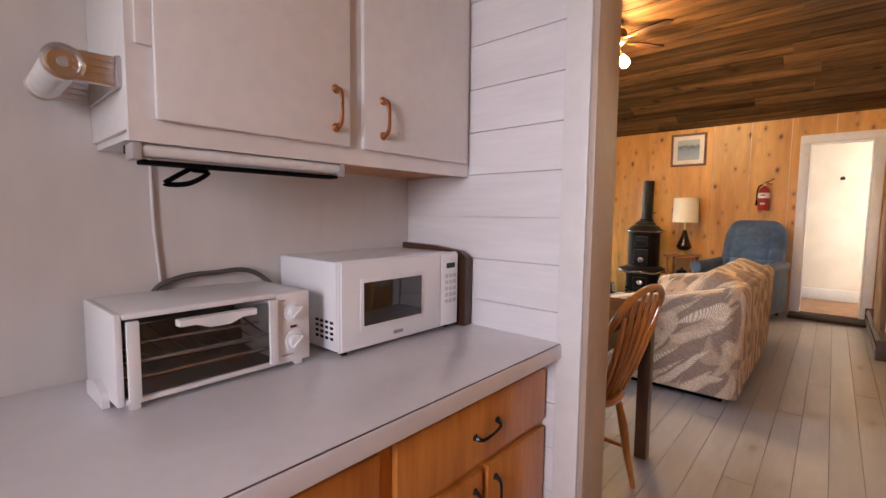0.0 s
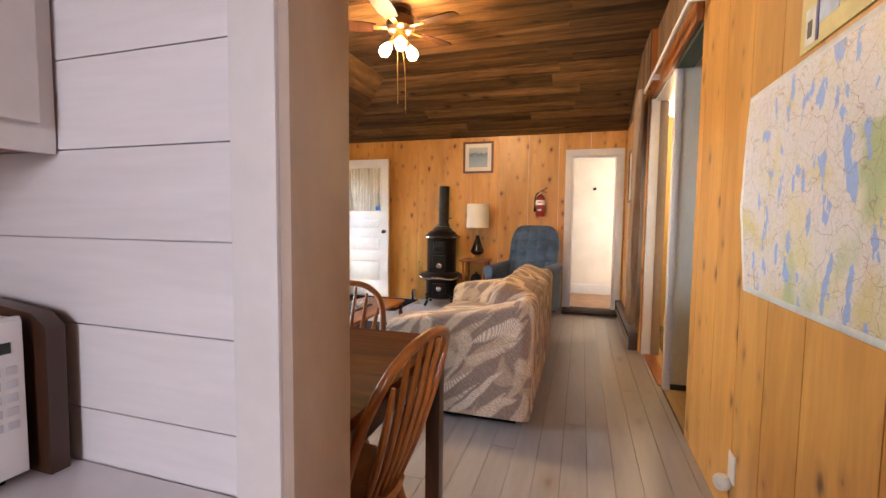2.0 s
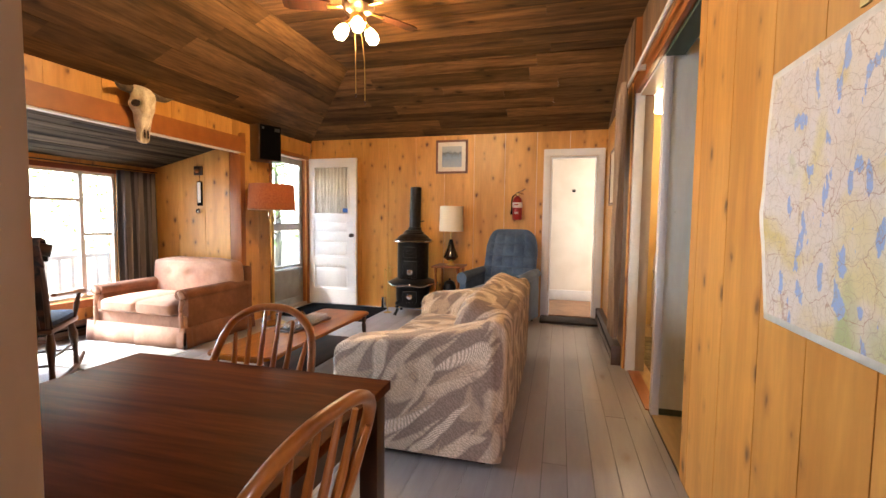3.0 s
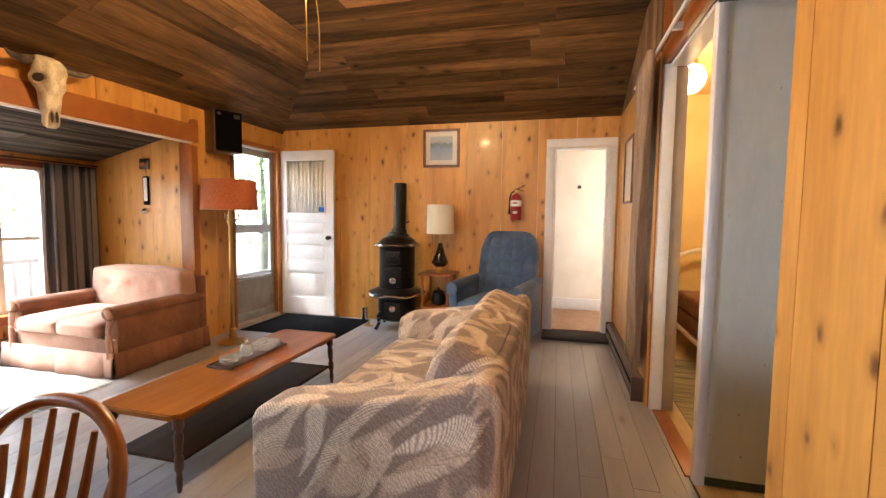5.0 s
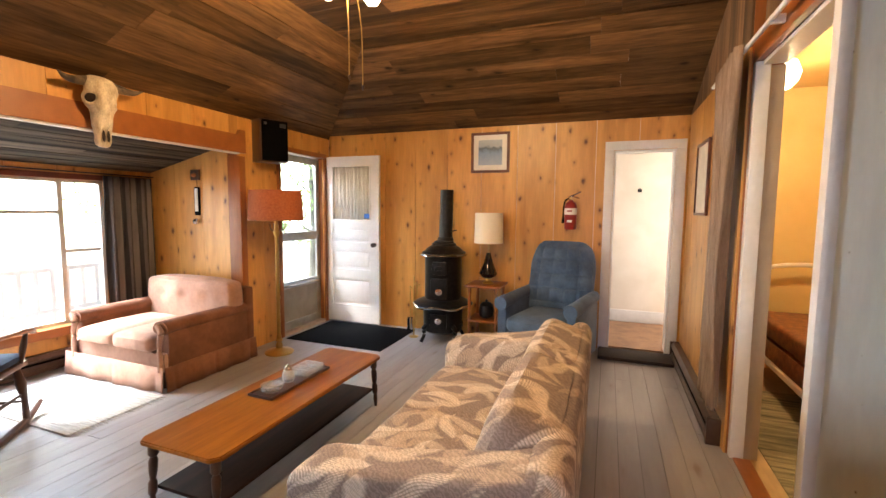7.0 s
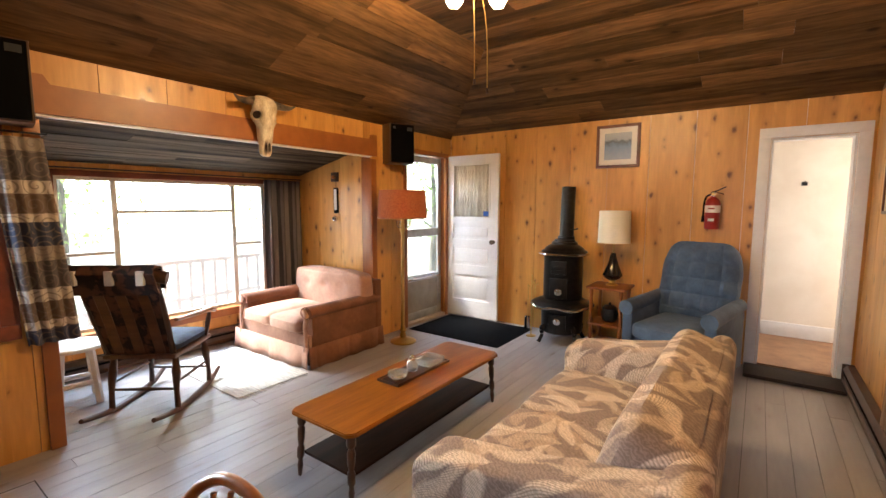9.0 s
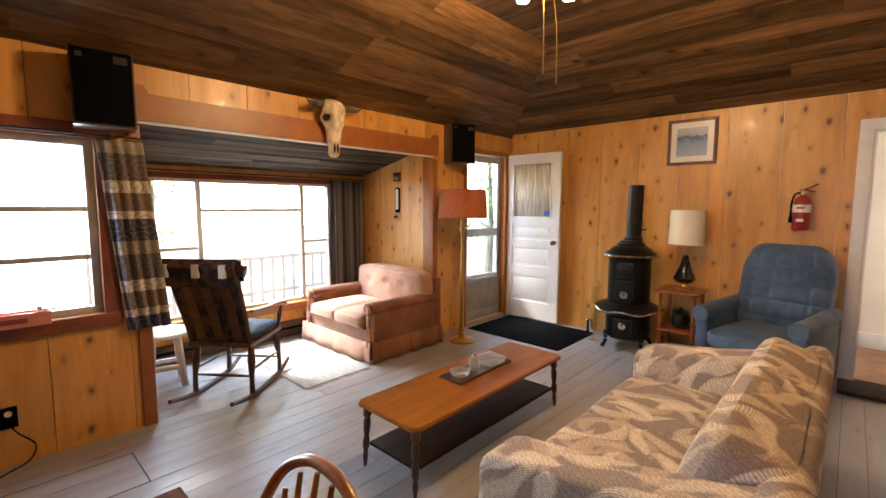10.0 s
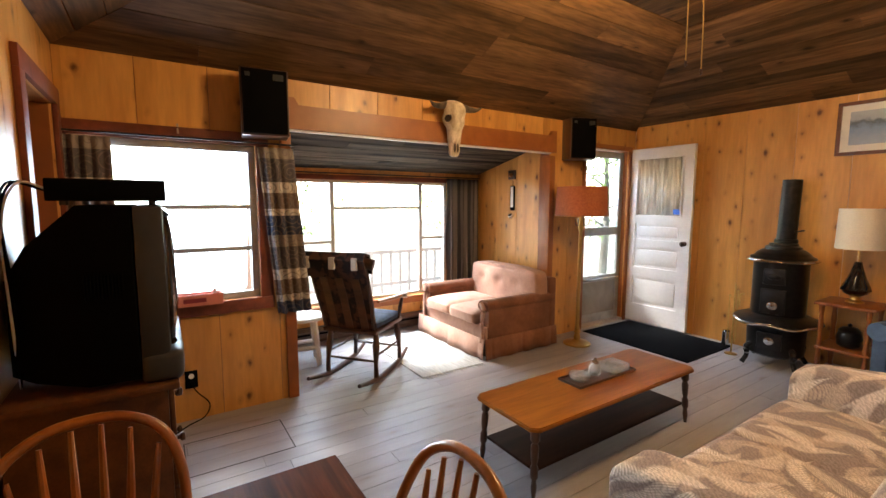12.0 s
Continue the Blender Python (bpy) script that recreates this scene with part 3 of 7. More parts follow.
def leafy(name):
    """Woven upholstery: overlapping broad leaves, each turned its own way and finely ribbed, on a grey-mauve ground."""
    m = bpy.data.materials.new(name)
    m.use_nodes = True
    N, L, b = wrap(m)
    b.inputs["Roughness"].default_value, b.inputs["Sheen Weight"].default_value = 0.9, 0.1

    def calc(op, a, c=None, d=None):
        x = N.new("ShaderNodeMath")
        x.operation = op
        for k, v in enumerate((a, c, d)):
            if v is None:
                continue
            if isinstance(v, (int, float)):
                x.inputs[k].default_value = v
            else:
                L.new(v, x.inputs[k])
        return x.outputs[0]

    co = N.new("ShaderNodeTexCoord").outputs["Object"]
    wob = N.new("ShaderNodeTexNoise")
    wob.inputs["Scale"].default_value, wob.inputs["Detail"].default_value = 4.0, 1.0
    L.new(co, wob.inputs["Vector"])
    ma = N.new("ShaderNodeVectorMath")
    ma.operation = "MULTIPLY_ADD"
    ma.inputs[1].default_value = (0.10, 0.10, 0.10)
    L.new(wob.outputs["Color"], ma.inputs[0])
    L.new(co, ma.inputs[2])
    sep = N.new("ShaderNodeSeparateXYZ")
    L.new(ma.outputs[0], sep.inputs[0])
    # one sheet of cloth laid over seat, back and arms
    flat = N.new("ShaderNodeCombineXYZ")
    L.new(calc("MULTIPLY_ADD", sep.outputs[2], -0.8, sep.outputs[0]), flat.inputs[0])
    L.new(calc("MULTIPLY_ADD", sep.outputs[2], 0.6, sep.outputs[1]), flat.inputs[1])
    base = N.new("ShaderNodeTexNoise")
    base.inputs["Scale"].default_value = 90.0
    L.new(co, base.inputs["Vector"])
    br = N.new("ShaderNodeValToRGB")
    br.color_ramp.elements[0].color, br.color_ramp.elements[1].color = (0.185, 0.130, 0.100, 1), (0.270, 0.198, 0.160, 1)
    L.new(base.outputs["Fac"], br.inputs[0])
    col = br.outputs[0]
    for shift, scale, half, wide, tone in (((0.0, 0.0), 3.7, 0.130, 0.034, (0.41, 0.295, 0.205)), ((0.37, 0.61), 3.4, 0.140, 0.036, (0.47, 0.355, 0.252)), ((0.71, 0.43), 3.8, 0.125, 0.032, (0.41, 0.295, 0.205)),
                                           ((0.13, 0.77), 3.5, 0.135, 0.036, (0.51, 0.395, 0.29)), ((0.83, 0.19), 3.2, 0.150, 0.038, (0.55, 0.435, 0.325)), ((0.55, 0.92), 3.5, 0.140, 0.035, (0.61, 0.495, 0.385))):
        mp = N.new("ShaderNodeMapping")
        mp.inputs["Location"].default_value = (*shift, 0)
        L.new(flat.outputs[0], mp.inputs[0])
        vo = N.new("ShaderNodeTexVoronoi")
        vo.voronoi_dimensions = "2D"
        vo.inputs["Scale"].default_value, vo.inputs["Randomness"].default_value = scale, 0.6
        L.new(mp.outputs[0], vo.inputs["Vector"])
        loc = N.new("ShaderNodeVectorMath")
        loc.operation = "SUBTRACT"
        L.new(mp.outputs[0], loc.inputs[0])
        L.new(vo.outputs["Position"], loc.inputs[1])
        hue = N.new("ShaderNodeSeparateColor")
        L.new(vo.outputs["Color"], hue.inputs[0])
        turn = N.new("ShaderNodeVectorRotate")
        turn.rotation_type = "Z_AXIS"
        L.new(loc.outputs[0], turn.inputs["Vector"])
        L.new(calc("MULTIPLY", hue.outputs[0], 6.283), turn.inputs["Angle"])
        q = N.new("ShaderNodeSeparateXYZ")
        L.new(turn.outputs[0], q.inputs[0])
        bow = calc("MULTIPLY_ADD", calc("MULTIPLY", q.outputs[0], q.outputs[0]), 3.2, q.outputs[1])
        k = calc("DIVIDE", q.outputs[0], half)
        edge = calc("MULTIPLY", calc("SUBTRACT", 1.0, calc("MULTIPLY", k, k)), wide)
        inside = N.new("ShaderNodeMapRange")
        inside.inputs[1].default_value, inside.inputs[2].default_value = -0.003, 0.010
        L.new(calc("SUBTRACT", edge, calc("ABSOLUTE", bow)), inside.inputs[0])
        wv = calc("SINE", calc("MULTIPLY", calc("MULTIPLY_ADD", bow, 0.8, q.outputs[0]), 640.0))
        rib = N.new("ShaderNodeMapRange")
        rib.inputs[1].default_value, rib.inputs[2].default_value = -0.9, 0.3
        rib.inputs[3].default_value, rib.inputs[4].default_value = 0.34, 1.0
        L.new(wv, rib.inputs[0])
        x = N.new("ShaderNodeMix")
        x.data_type = "RGBA"
        L.new(calc("MULTIPLY", inside.outputs[0], rib.outputs[0]), x.inputs[0])
        L.new(col, x.inputs[6])
        x.inputs[7].default_value = (*tone, 1)
        col = x.outputs[2]
    # coarse hatching of the weave, broken up along its threads
    hatch = N.new("ShaderNodeTexWave")
    hatch.bands_direction = "DIAGONAL"
    hatch.inputs["Scale"].default_value, hatch.inputs["Distortion"].default_value = 26.0, 9.0
    hatch.inputs["Detail"].default_value, hatch.inputs["Detail Scale"].default_value = 3.0, 2.2
    L.new(co, hatch.inputs["Vector"])
    shade = N.new("ShaderNodeMapRange")
    shade.inputs[3].default_value, shade.inputs[4].default_value = 0.86, 1.26
    L.new(hatch.outputs["Fac"], shade.inputs[0])
    grey = N.new("ShaderNodeCombineColor")
    for k in range(3):
        L.new(shade.outputs[0], grey.inputs[k])
    mul = N.new("ShaderNodeMix")
    mul.data_type, mul.blend_type = "RGBA", "MULTIPLY"
    mul.inputs[0].default_value = 1.0
    L.new(col, mul.inputs[6])
    L.new(grey.outputs[0], mul.inputs[7])
    L.new(mul.outputs[2], b.inputs["Base Color"])
    weave = N.new("ShaderNodeTexNoise")
    weave.inputs["Scale"].default_value, weave.inputs["Detail"].default_value = 170.0, 2.0
    L.new(co, weave.inputs["Vector"])
    bp = N.new("ShaderNodeBump")
    bp.inputs["Strength"].default_value, bp.inputs["Distance"].default_value = 0.5, 0.004
    L.new(weave.outputs["Fac"], bp.inputs["Height"])
    L.new(bp.outputs[0], b.inputs["Normal"])
    return m


LEAF = leafy("leaf_pattern_upholstery")


def banded(name, stops, vertical=True, period=0.42, swirl=None, rough=0.85):
    """Cloth in bands along z (or across), with ring ornaments in the swirl colour on it."""
    m = bpy.data.materials.new(name)
    m.use_nodes = True
    N, L, b = wrap(m)
    b.inputs["Roughness"].default_value = rough
    co = N.new("ShaderNodeTexCoord")
    sep = N.new("ShaderNodeSeparateXYZ")
    L.new(co.outputs["Object"], sep.inputs[0])
    fr = N.new("ShaderNodeMath")
    fr.operation = "WRAP"
    L.new(sep.outputs[2 if vertical else 1], fr.inputs[0])
    fr.inputs[1].default_value, fr.inputs[2].default_value = period, 0.0
    dv = N.new("ShaderNodeMath")
    dv.operation = "DIVIDE"
    dv.inputs[1].default_value = period
    L.new(fr.outputs[0], dv.inputs[0])
    ramp = N.new("ShaderNodeValToRGB")
    ramp.color_ramp.interpolation = "CONSTANT"
    els = ramp.color_ramp.elements
    els[0].position, els[0].color = stops[0][0], (*stops[0][1], 1)
    els[1].position, els[1].color = stops[1][0], (*stops[1][1], 1)
    for p, c in stops[2:]:
        els.new(p).color = (*c, 1)
    L.new(dv.outputs[0], ramp.inputs[0])
    col = ramp.outputs[0]
    if swirl:
        flat = N.new("ShaderNodeCombineXYZ")
        L.new(sep.outputs[1], flat.inputs[0])
        L.new(sep.outputs[2], flat.inputs[1])
        vo = N.new("ShaderNodeTexVoronoi")
        vo.voronoi_dimensions = "2D"
        vo.inputs["Scale"].default_value, vo.inputs["Randomness"].default_value = 9.0, 0.45
        L.new(flat.outputs[0], vo.inputs["Vector"])
        loc = N.new("ShaderNodeVectorMath")
        loc.operation = "SUBTRACT"
        L.new(flat.outputs[0], loc.inputs[0])
        L.new(vo.outputs["Position"], loc.inputs[1])
        lq = N.new("ShaderNodeSeparateXYZ")
        L.new(loc.outputs[0], lq.inputs[0])
        ang = N.new("ShaderNodeMath")
        ang.operation = "ARCTAN2"
        L.new(lq.outputs[1], ang.inputs[0])
        L.new(lq.outputs[0], ang.inputs[1])
        sn = N.new("ShaderNodeMath")
        sn.operation = "MULTIPLY_ADD"
        sn.inputs[1].default_value = 22.0
        L.new(vo.outputs["Distance"], sn.inputs[0])
        L.new(ang.outputs[0], sn.inputs[2])
        s2 = N.new("ShaderNodeMath")
        s2.operation = "SINE"
        L.new(sn.outputs[0], s2.inputs[0])
        mr = N.new("ShaderNodeMapRange")
        mr.inputs[1].default_value, mr.inputs[2].default_value, mr.inputs[4].default_value = 0.55, 0.80, 0.65
        L.new(s2.outputs[0], mr.inputs[0])
        mx = N.new("ShaderNodeMix")
        mx.data_type = "RGBA"
        mx.inputs[7].default_value = (*swirl, 1)
        L.new(mr.outputs[0], mx.inputs[0])
        L.new(col, mx.inputs[6])
        col = mx.outputs[2]
    L.new(col, b.inputs["Base Color"])
    w = N.new("ShaderNodeTexNoise")
    w.inputs["Scale"].default_value = 220.0
    L.new(co.outputs["Object"], w.inputs["Vector"])
    bp = N.new("ShaderNodeBump")
    bp.inputs["Strength"].default_value, bp.inputs["Distance"].default_value = 0.3, 0.003
    L.new(w.outputs["Fac"], bp.inputs["Height"])
    L.new(bp.outputs[0], b.inputs["Normal"])
    return m


SCROLL = banded("scroll_band_curtain_cloth", [(0, (0.045, 0.052, 0.090)), (0.22, (0.56, 0.50, 0.43)), (0.30, (0.150, 0.105, 0.080)), (0.48, (0.56, 0.50, 0.43)), (0.60, (0.10, 0.085, 0.085)), (0.86, (0.30, 0.25, 0.21))],
                period=0.62, swirl=(0.20, 0.165, 0.145))
STRIPE = banded("grey_striped_curtain_cloth", [(0, (0.035, 0.033, 0.038)), (0.4, (0.12, 0.11, 0.115)), (0.62, (0.06, 0.05, 0.05)), (0.8, (0.16, 0.14, 0.13))], False, 0.16)

# ---- doors, windows, trim ----


def casing(name, axis, face, out, u0, u1, z1, w, material, label, z0=0.0):
    """Two legs and a head round an opening."""
    ob = thing(name, label, "door frame" if z0 == 0 else "window frame", kind="structure")
    lo, hi = sorted((face, face + out))
    for nm, a, b, c, d in (("leg", u0 - w, u0, z0, z1), ("leg", u1, u1 + w, z0, z1), ("head", u0 - w, u1 + w, z1, z1 + w)):
        part(nm, B((lo, a, c), (hi, b, d), 0.004) if axis == "x" else B((a, lo, c), (b, hi, d), 0.004), material, ob)
    return ob


casing("trim_back_door", "y", YF - 0.002, -0.022, 0.058, 0.627, 2.077, 0.085, WHITE, "white-painted door casing to the back room")
bm = bmesh.new()
for a, b in (((0.060, YF - 0.01, 0.0), (0.078, YF + 0.135, 2.072)), ((0.607, YF - 0.01, 0.0), (0.625, YF + 0.135, 2.072)), ((0.078, YF - 0.01, 2.054), (0.607, YF + 0.135, 2.072))):
    box(bm, a, b)
tagged(part("trim_back_door_lining", bm, WHITE, None, "", False), "white door lining", "trim", kind="structure")
casing("trim_outer_door", "x", XL + 0.001, 0.018, 6.08, 6.86, 2.09, 0.055, PINE_EDGE, "pine door casing at the outer doorway")


def panel_door(name, label, width, height, m, material, panels, knob_z=0.92, window=None, knob_x=None, knob=None):
    """A leaf from x 0 to width, y 0 to 0.04, with sunk panels (x0, x1, z0, z1) and a window hole."""
    ob = thing(name, label, "door", m, kind="structure")
    holes = [*panels] + ([window] if window else [])
    bm = bmesh.new()
    for a, b, c, d in solid_cells(0, width, 0, height, holes):
        box(bm, (a, 0, c), (b, 0.040, d))
    bmesh.ops.remove_doubles(bm, verts=bm.verts, dist=1e-4)
    part("leaf", bm, material, ob, "", False)
    for a, b, c, d in panels:
        bm = B((a, 0.013, c), (b, 0.027, d))
        box(bm, (a + 0.035, 0.008, c + 0.035), (b - 0.035, 0.032, d - 0.035), 0.005)
        part("sunk_panel", bm, material, ob)
    kx = width - 0.06 if knob_x is None else knob_x
    bm = lathe(bmesh.new(), [(0.026, 0), (0.026, 0.006), (0.010, 0.010), (0.010, 0.030), (0.027, 0.042), (0.029, 0.055), (0.018, 0.066), (0.002, 0.069)], 16)
    bmesh.ops.transform(bm, matrix=pose(kx, 0, knob_z, 90, 0, 0), verts=bm.verts)
    part("door_knob", bm, knob or DARKWOOD, ob, "round door knob")
    return ob


# open outer door, flat against the far wall
leaf = panel_door("door_outer", "open white panelled wooden door with a curtained window", 0.79, 2.095, pose(-3.40, 6.915, 0.017), WHITE,
                  [(0.115, 0.675, 1.02, 1.21), (0.115, 0.675, 0.68, 0.87 + 0.06), (0.115, 0.675, 0.22, 0.56)], 1.0, (0.13, 0.66, 1.31, 1.97))
bm = bmesh.new()
n = 60
rows = []
for z in (1.305, 1.975):
    rows.append([bm.verts.new((0.125 + 0.54 * i / n, 0.030 + 0.007 * math.sin(i * 1.05) + 0.003 * math.sin(i * 2.3), z)) for i in range(n + 1)])
for i in range(n):
    bm.faces.new((rows[0][i], rows[0][i + 1], rows[1][i + 1], rows[1][i]))
CURT = mat("thin_grey_door_curtain", (0.50, 0.46, 0.40), (0.78, 0.74, 0.68), (34, 34, 1), 0.8, 4, 0.1)
cu = part("window_curtain", bm, CURT, leaf, "thin pale curtain behind the door window")
cu.modifiers.new("thick", "SOLIDIFY").thickness = 0.003
part("pane", B((0.13, 0.012, 1.31), (0.66, 0.015, 1.97)), GLASS, leaf, "clear glass").visible_shadow = False
part("sticker", B((0.575, 0.0085, 1.325), (0.650, 0.0115, 1.385)), plain("blue_sticker", (0.02, 0.10, 0.42), 0.4), leaf, "small blue sticker")
for x0, x1, z0, z1 in ((0.11, 0.68, 1.97, 1.99), (0.11, 0.68, 1.29, 1.31), (0.11, 0.13, 1.31, 1.97), (0.66, 0.68, 1.31, 1.97)):
    part("window_bead", B((x0, -0.008, z0), (x1, 0.0, z1), 0.003), WHITE, leaf)

# storm door in the outer doorway
ob = thing("door_storm", "closed grey metal storm door with glass panes", "door", pose(XL - 0.09, 6.08, 0.0), kind="structure")
for nm, a, b in (("stile", (0, 0.0, 0), (0.03, 0.07, 2.08)), ("stile", (0, 0.71, 0), (0.03, 0.78, 2.08)), ("rail", (0, 0.07, 2.0), (0.03, 0.71, 2.08)),
                 ("rail", (0, 0.07, 1.08), (0.03, 0.71, 1.18)), ("rail", (0, 0.07, 0.52), (0.03, 0.71, 0.60)), ("rail", (0, 0.07, 0.03), (0.03, 0.71, 0.13))):
    part(nm, B(a, b, 0.004), ALU, ob)
part("kick_panel", B((0.008, 0.07, 0.13), (0.020, 0.71, 0.52)), mat("dull_grey_panel", (0.24, 0.22, 0.19), (0.32, 0.30, 0.26), (5, 5, 5), 0.5), ob, "dull grey lower panel")
for z0, z1 in ((0.60, 1.08), (1.18, 2.0)):
    o = part("pane", B((0.013, 0.07, z0), (0.017, 0.71, z1)), GLASS, ob)
    o.visible_shadow = False
part("push_bar", tube(bmesh.new(), [(0.035, 0.08, 0.55), (0.06, 0.12, 0.56), (0.06, 0.66, 0.56), (0.035, 0.70, 0.55)], 0.012, n=3), CHROME, ob, "metal push bar")
part("closer_ring", tube(bmesh.new(), [(0.04, 0.60 + 0.05 * math.cos(a), 1.75 + 0.05 * math.sin(a)) for a in np.linspace(0, 6.28, 14)], 0.006, n=2), IRON, ob)
tagged(part("sill_outer_door", B((XL - 0.12, 6.08, 0.0), (XL + 0.012, 6.86, 0.035), 0.004), CREAM), "pale worn door sill", "sill", kind="structure")

# open inner door of the back room
panel_door("door_back_room", "open white back-room door with a brass knob", 0.62, 2.0, pose(0.082, YF + 0.14, 0.045, 0, 0, 99), WHITE, [], 0.98, knob=BRASS)


def glazed(name, label, y0, y1, z0, z1, x, mull, rails, material, w=0.045):
    """A window in an x-facing wall: outer frame, uprights, rails (y0, y1, z), panes."""
    ob = thing(name, label, "window", kind="structure")
    for nm, a, b in (("window_frame", (y0, z0), (y1, z0 + w)), ("window_frame", (y0, z1 - w), (y1, z1)), ("window_frame", (y0, z0 + w), (y0 + w, z1 - w)), ("window_frame", (y1 - w, z0 + w), (y1, z1 - w))):
        part(nm, B((x - 0.035, a[0], a[1]), (x + 0.02, b[0], b[1]), 0.004), material, ob)
    for y in mull:
        part("mullion", B((x - 0.03, y - 0.022, z0 + w), (x + 0.018, y + 0.022, z1 - w), 0.004), material, ob)
    for a, b, z in rails:
        part("rail", B((x - 0.025, a, z - 0.016), (x + 0.015, b, z + 0.016), 0.003), material, ob)
    ys = [y0 + w, *mull, y1 - w]
    for a, b in zip(ys, ys[1:]):
        o = part("pane", B((x - 0.012, a, z0 + w), (x - 0.008, b, z1 - w)), GLASS, ob)
        o.visible_shadow = False
    return ob


glazed("window_side", "grey aluminium window with three stacked panes", 1.60, 2.60, 0.80, 1.86, XL - 0.05, [], [(1.64, 2.56, 1.44), (1.64, 2.56, 1.15)], ALU)
WHITEFRAME = plain("white_window_frame", (0.62, 0.61, 0.60), 0.4)
glazed("window_bay", "wide white-framed bay window with sliding sides", 3.16, 5.02, 0.38, 1.71, BAY_X - 0.03, [3.575, 4.66], [(3.60, 4.64, 1.41), (3.20, 3.55, 1.05), (4.68, 4.98, 1.05)], WHITEFRAME, 0.03)
wc = casing("trim_side_window", "x", XL + 0.001, 0.022, 1.60, 2.60, 1.86, 0.085, REDWOOD, "red-brown stained window casing", 0.80)
part("stool", B((XL + 0.001, 1.515, 0.715), (XL + 0.030, 2.685, 0.80), 0.004), REDWOOD, wc)
wc = casing("trim_bay_window", "x", BAY_X + 0.013, 0.02, 3.16, 5.02, 1.71, 0.05, REDWOOD, "brown casing of the bay window", 0.38)
part("sill", B((BAY_X + 0.013, 3.10, 0.30), (BAY_X + 0.10, 5.08, 0.38), 0.005), PINE_EDGE, wc, "deep pine sill")

# beam and posts round the bay
beam = thing("beam_bay", "orange-stained board beam over the bay opening", "beam", kind="structure")
part("board", prism(bmesh.new(), [(2.80, 1.995), (5.565, 1.995), (5.565, 2.215), (5.50, 2.215), (5.47, 2.165), (2.90, 2.165), (2.87, 2.215), (2.80, 2.215)], XL + 0.001, XL + 0.035, "x"), PINE_EDGE, beam, smooth=False)
part("lower_strip", B((XL - 0.03, 2.83, 1.982), (XL + 0.02, 5.50, 1.994)), WHITE, beam, "pale strip under the beam", False)
for y0, y1 in ((2.765, 2.829), (5.501, 5.565)):
    tagged(part("post_bay", B((XL - 0.13, y0 if y0 < 3 else y0 - 0.012, 0), (XL + 0.022, y1 if y0 > 3 else y1 + 0.012, 1.964), 0.004), PINE_EDGE), "orange-stained post at the bay opening", "post", kind="structure")

# near doorway by the window wall: casing and a dark door
casing("trim_near_door", "y", YS + 0.001, 0.025, -3.25, -2.55, 2.0, 0.09, REDWOOD, "red-brown stained casing of the near doorway")
tagged(part("door_near", B((-3.25, 1.40, 0.005), (-2.55, 1.44, 2.0), 0.004), REDWOOD), "closed red-brown wooden door", "door", kind="structure")

# bedroom door frame, header and rod
bf = thing("trim_bedroom_door", "white-painted bedroom door frame under a pine header", "door frame", kind="structure")
part("far_jamb", B((0.756, 5.078, 0), (0.828, 5.128, 2.285), 0.004), WHITE, bf)
part("lining", B((0.829, 5.095, 0), (0.902, 5.129, 2.262), 0.003), CREAM, bf)
part("header", B((0.752, 3.502, 2.285), (0.787, 5.128, 2.40), 0.004), PINE_EDGE, bf, "pine header board")
part("green_soffit", B((0.79, 3.504, 2.262), (0.90, 4.212, 2.284)), GREEN_TRIM, bf, "dark green soffit")
part("soffit", B((0.79, 4.276, 2.262), (0.90, 5.074, 2.284)), WHITE, bf)
part("threshold", B((0.772, 4.28, 0.001), (0.86, 5.07, 0.012), 0.003), PINE_EDGE, bf, "yellow worn threshold")
rod = thing("curtain_rod", "white metal curtain rod along the passage", "curtain rod")
part("rod", cyl(bmesh.new(), (0.695, 3.30, 2.345), (0.695, 5.84, 2.345), 0.013), WHITE, rod)
for y in (3.35, 4.65, 5.78):
    part("bracket", B((0.69, y - 0.012, 2.325), (0.735 if y > 5.1 else 0.752 if y > 3.7 else 0.79, y + 0.012, 2.365), 0.003), WHITE, rod)


def cloth(name, label, pts, z0, z1, amp, waves, material, at=(0, 0, 0), pinch=None, shift=0.0, cat="curtain"):
    """A hanging cloth along a plan line pts, with folds; pinch(t) scales its width at height t (0 bottom to 1 top); shift moves the bottom along the line."""
    n, k = max(40, waves * 10), 22
    bm = bmesh.new()
    a, b = Vector((*pts[0], 0)), Vector((*pts[1], 0))
    d = b - a
    s = Vector((-d.y, d.x, 0)).normalized()
    grid = []
    for j in range(k + 1):
        t = j / k
        f = pinch(t) if pinch else 1.0
        row = []
        for i in range(n + 1):
            u = i / n
            fold = amp * (0.75 + 0.35 * math.sin(3 * u + 2 * t)) * math.sin(2 * math.pi * waves * u + 0.5 * math.sin(4 * t + i * 0.05)) * (1.0 if f > 0.6 else 1.25)
            p = a + d * (0.5 + (u - 0.5) * f + shift * (1 - t)) + s * fold
            row.append(bm.verts.new((p.x, p.y, z0 + (z1 - z0) * t + 0.006 * math.sin(u * 21) * (1 - t))))
        grid.append(row)
    for j in range(k):
        for i in range(n):
            bm.faces.new((grid[j][i], grid[j][i + 1], grid[j + 1][i + 1], grid[j + 1][i]))
    ob = tagged(part(name, bm, material), label, cat)
    mod = ob.modifiers.new("thick", "SOLIDIFY")
    mod.thickness = 0.003
    return ob


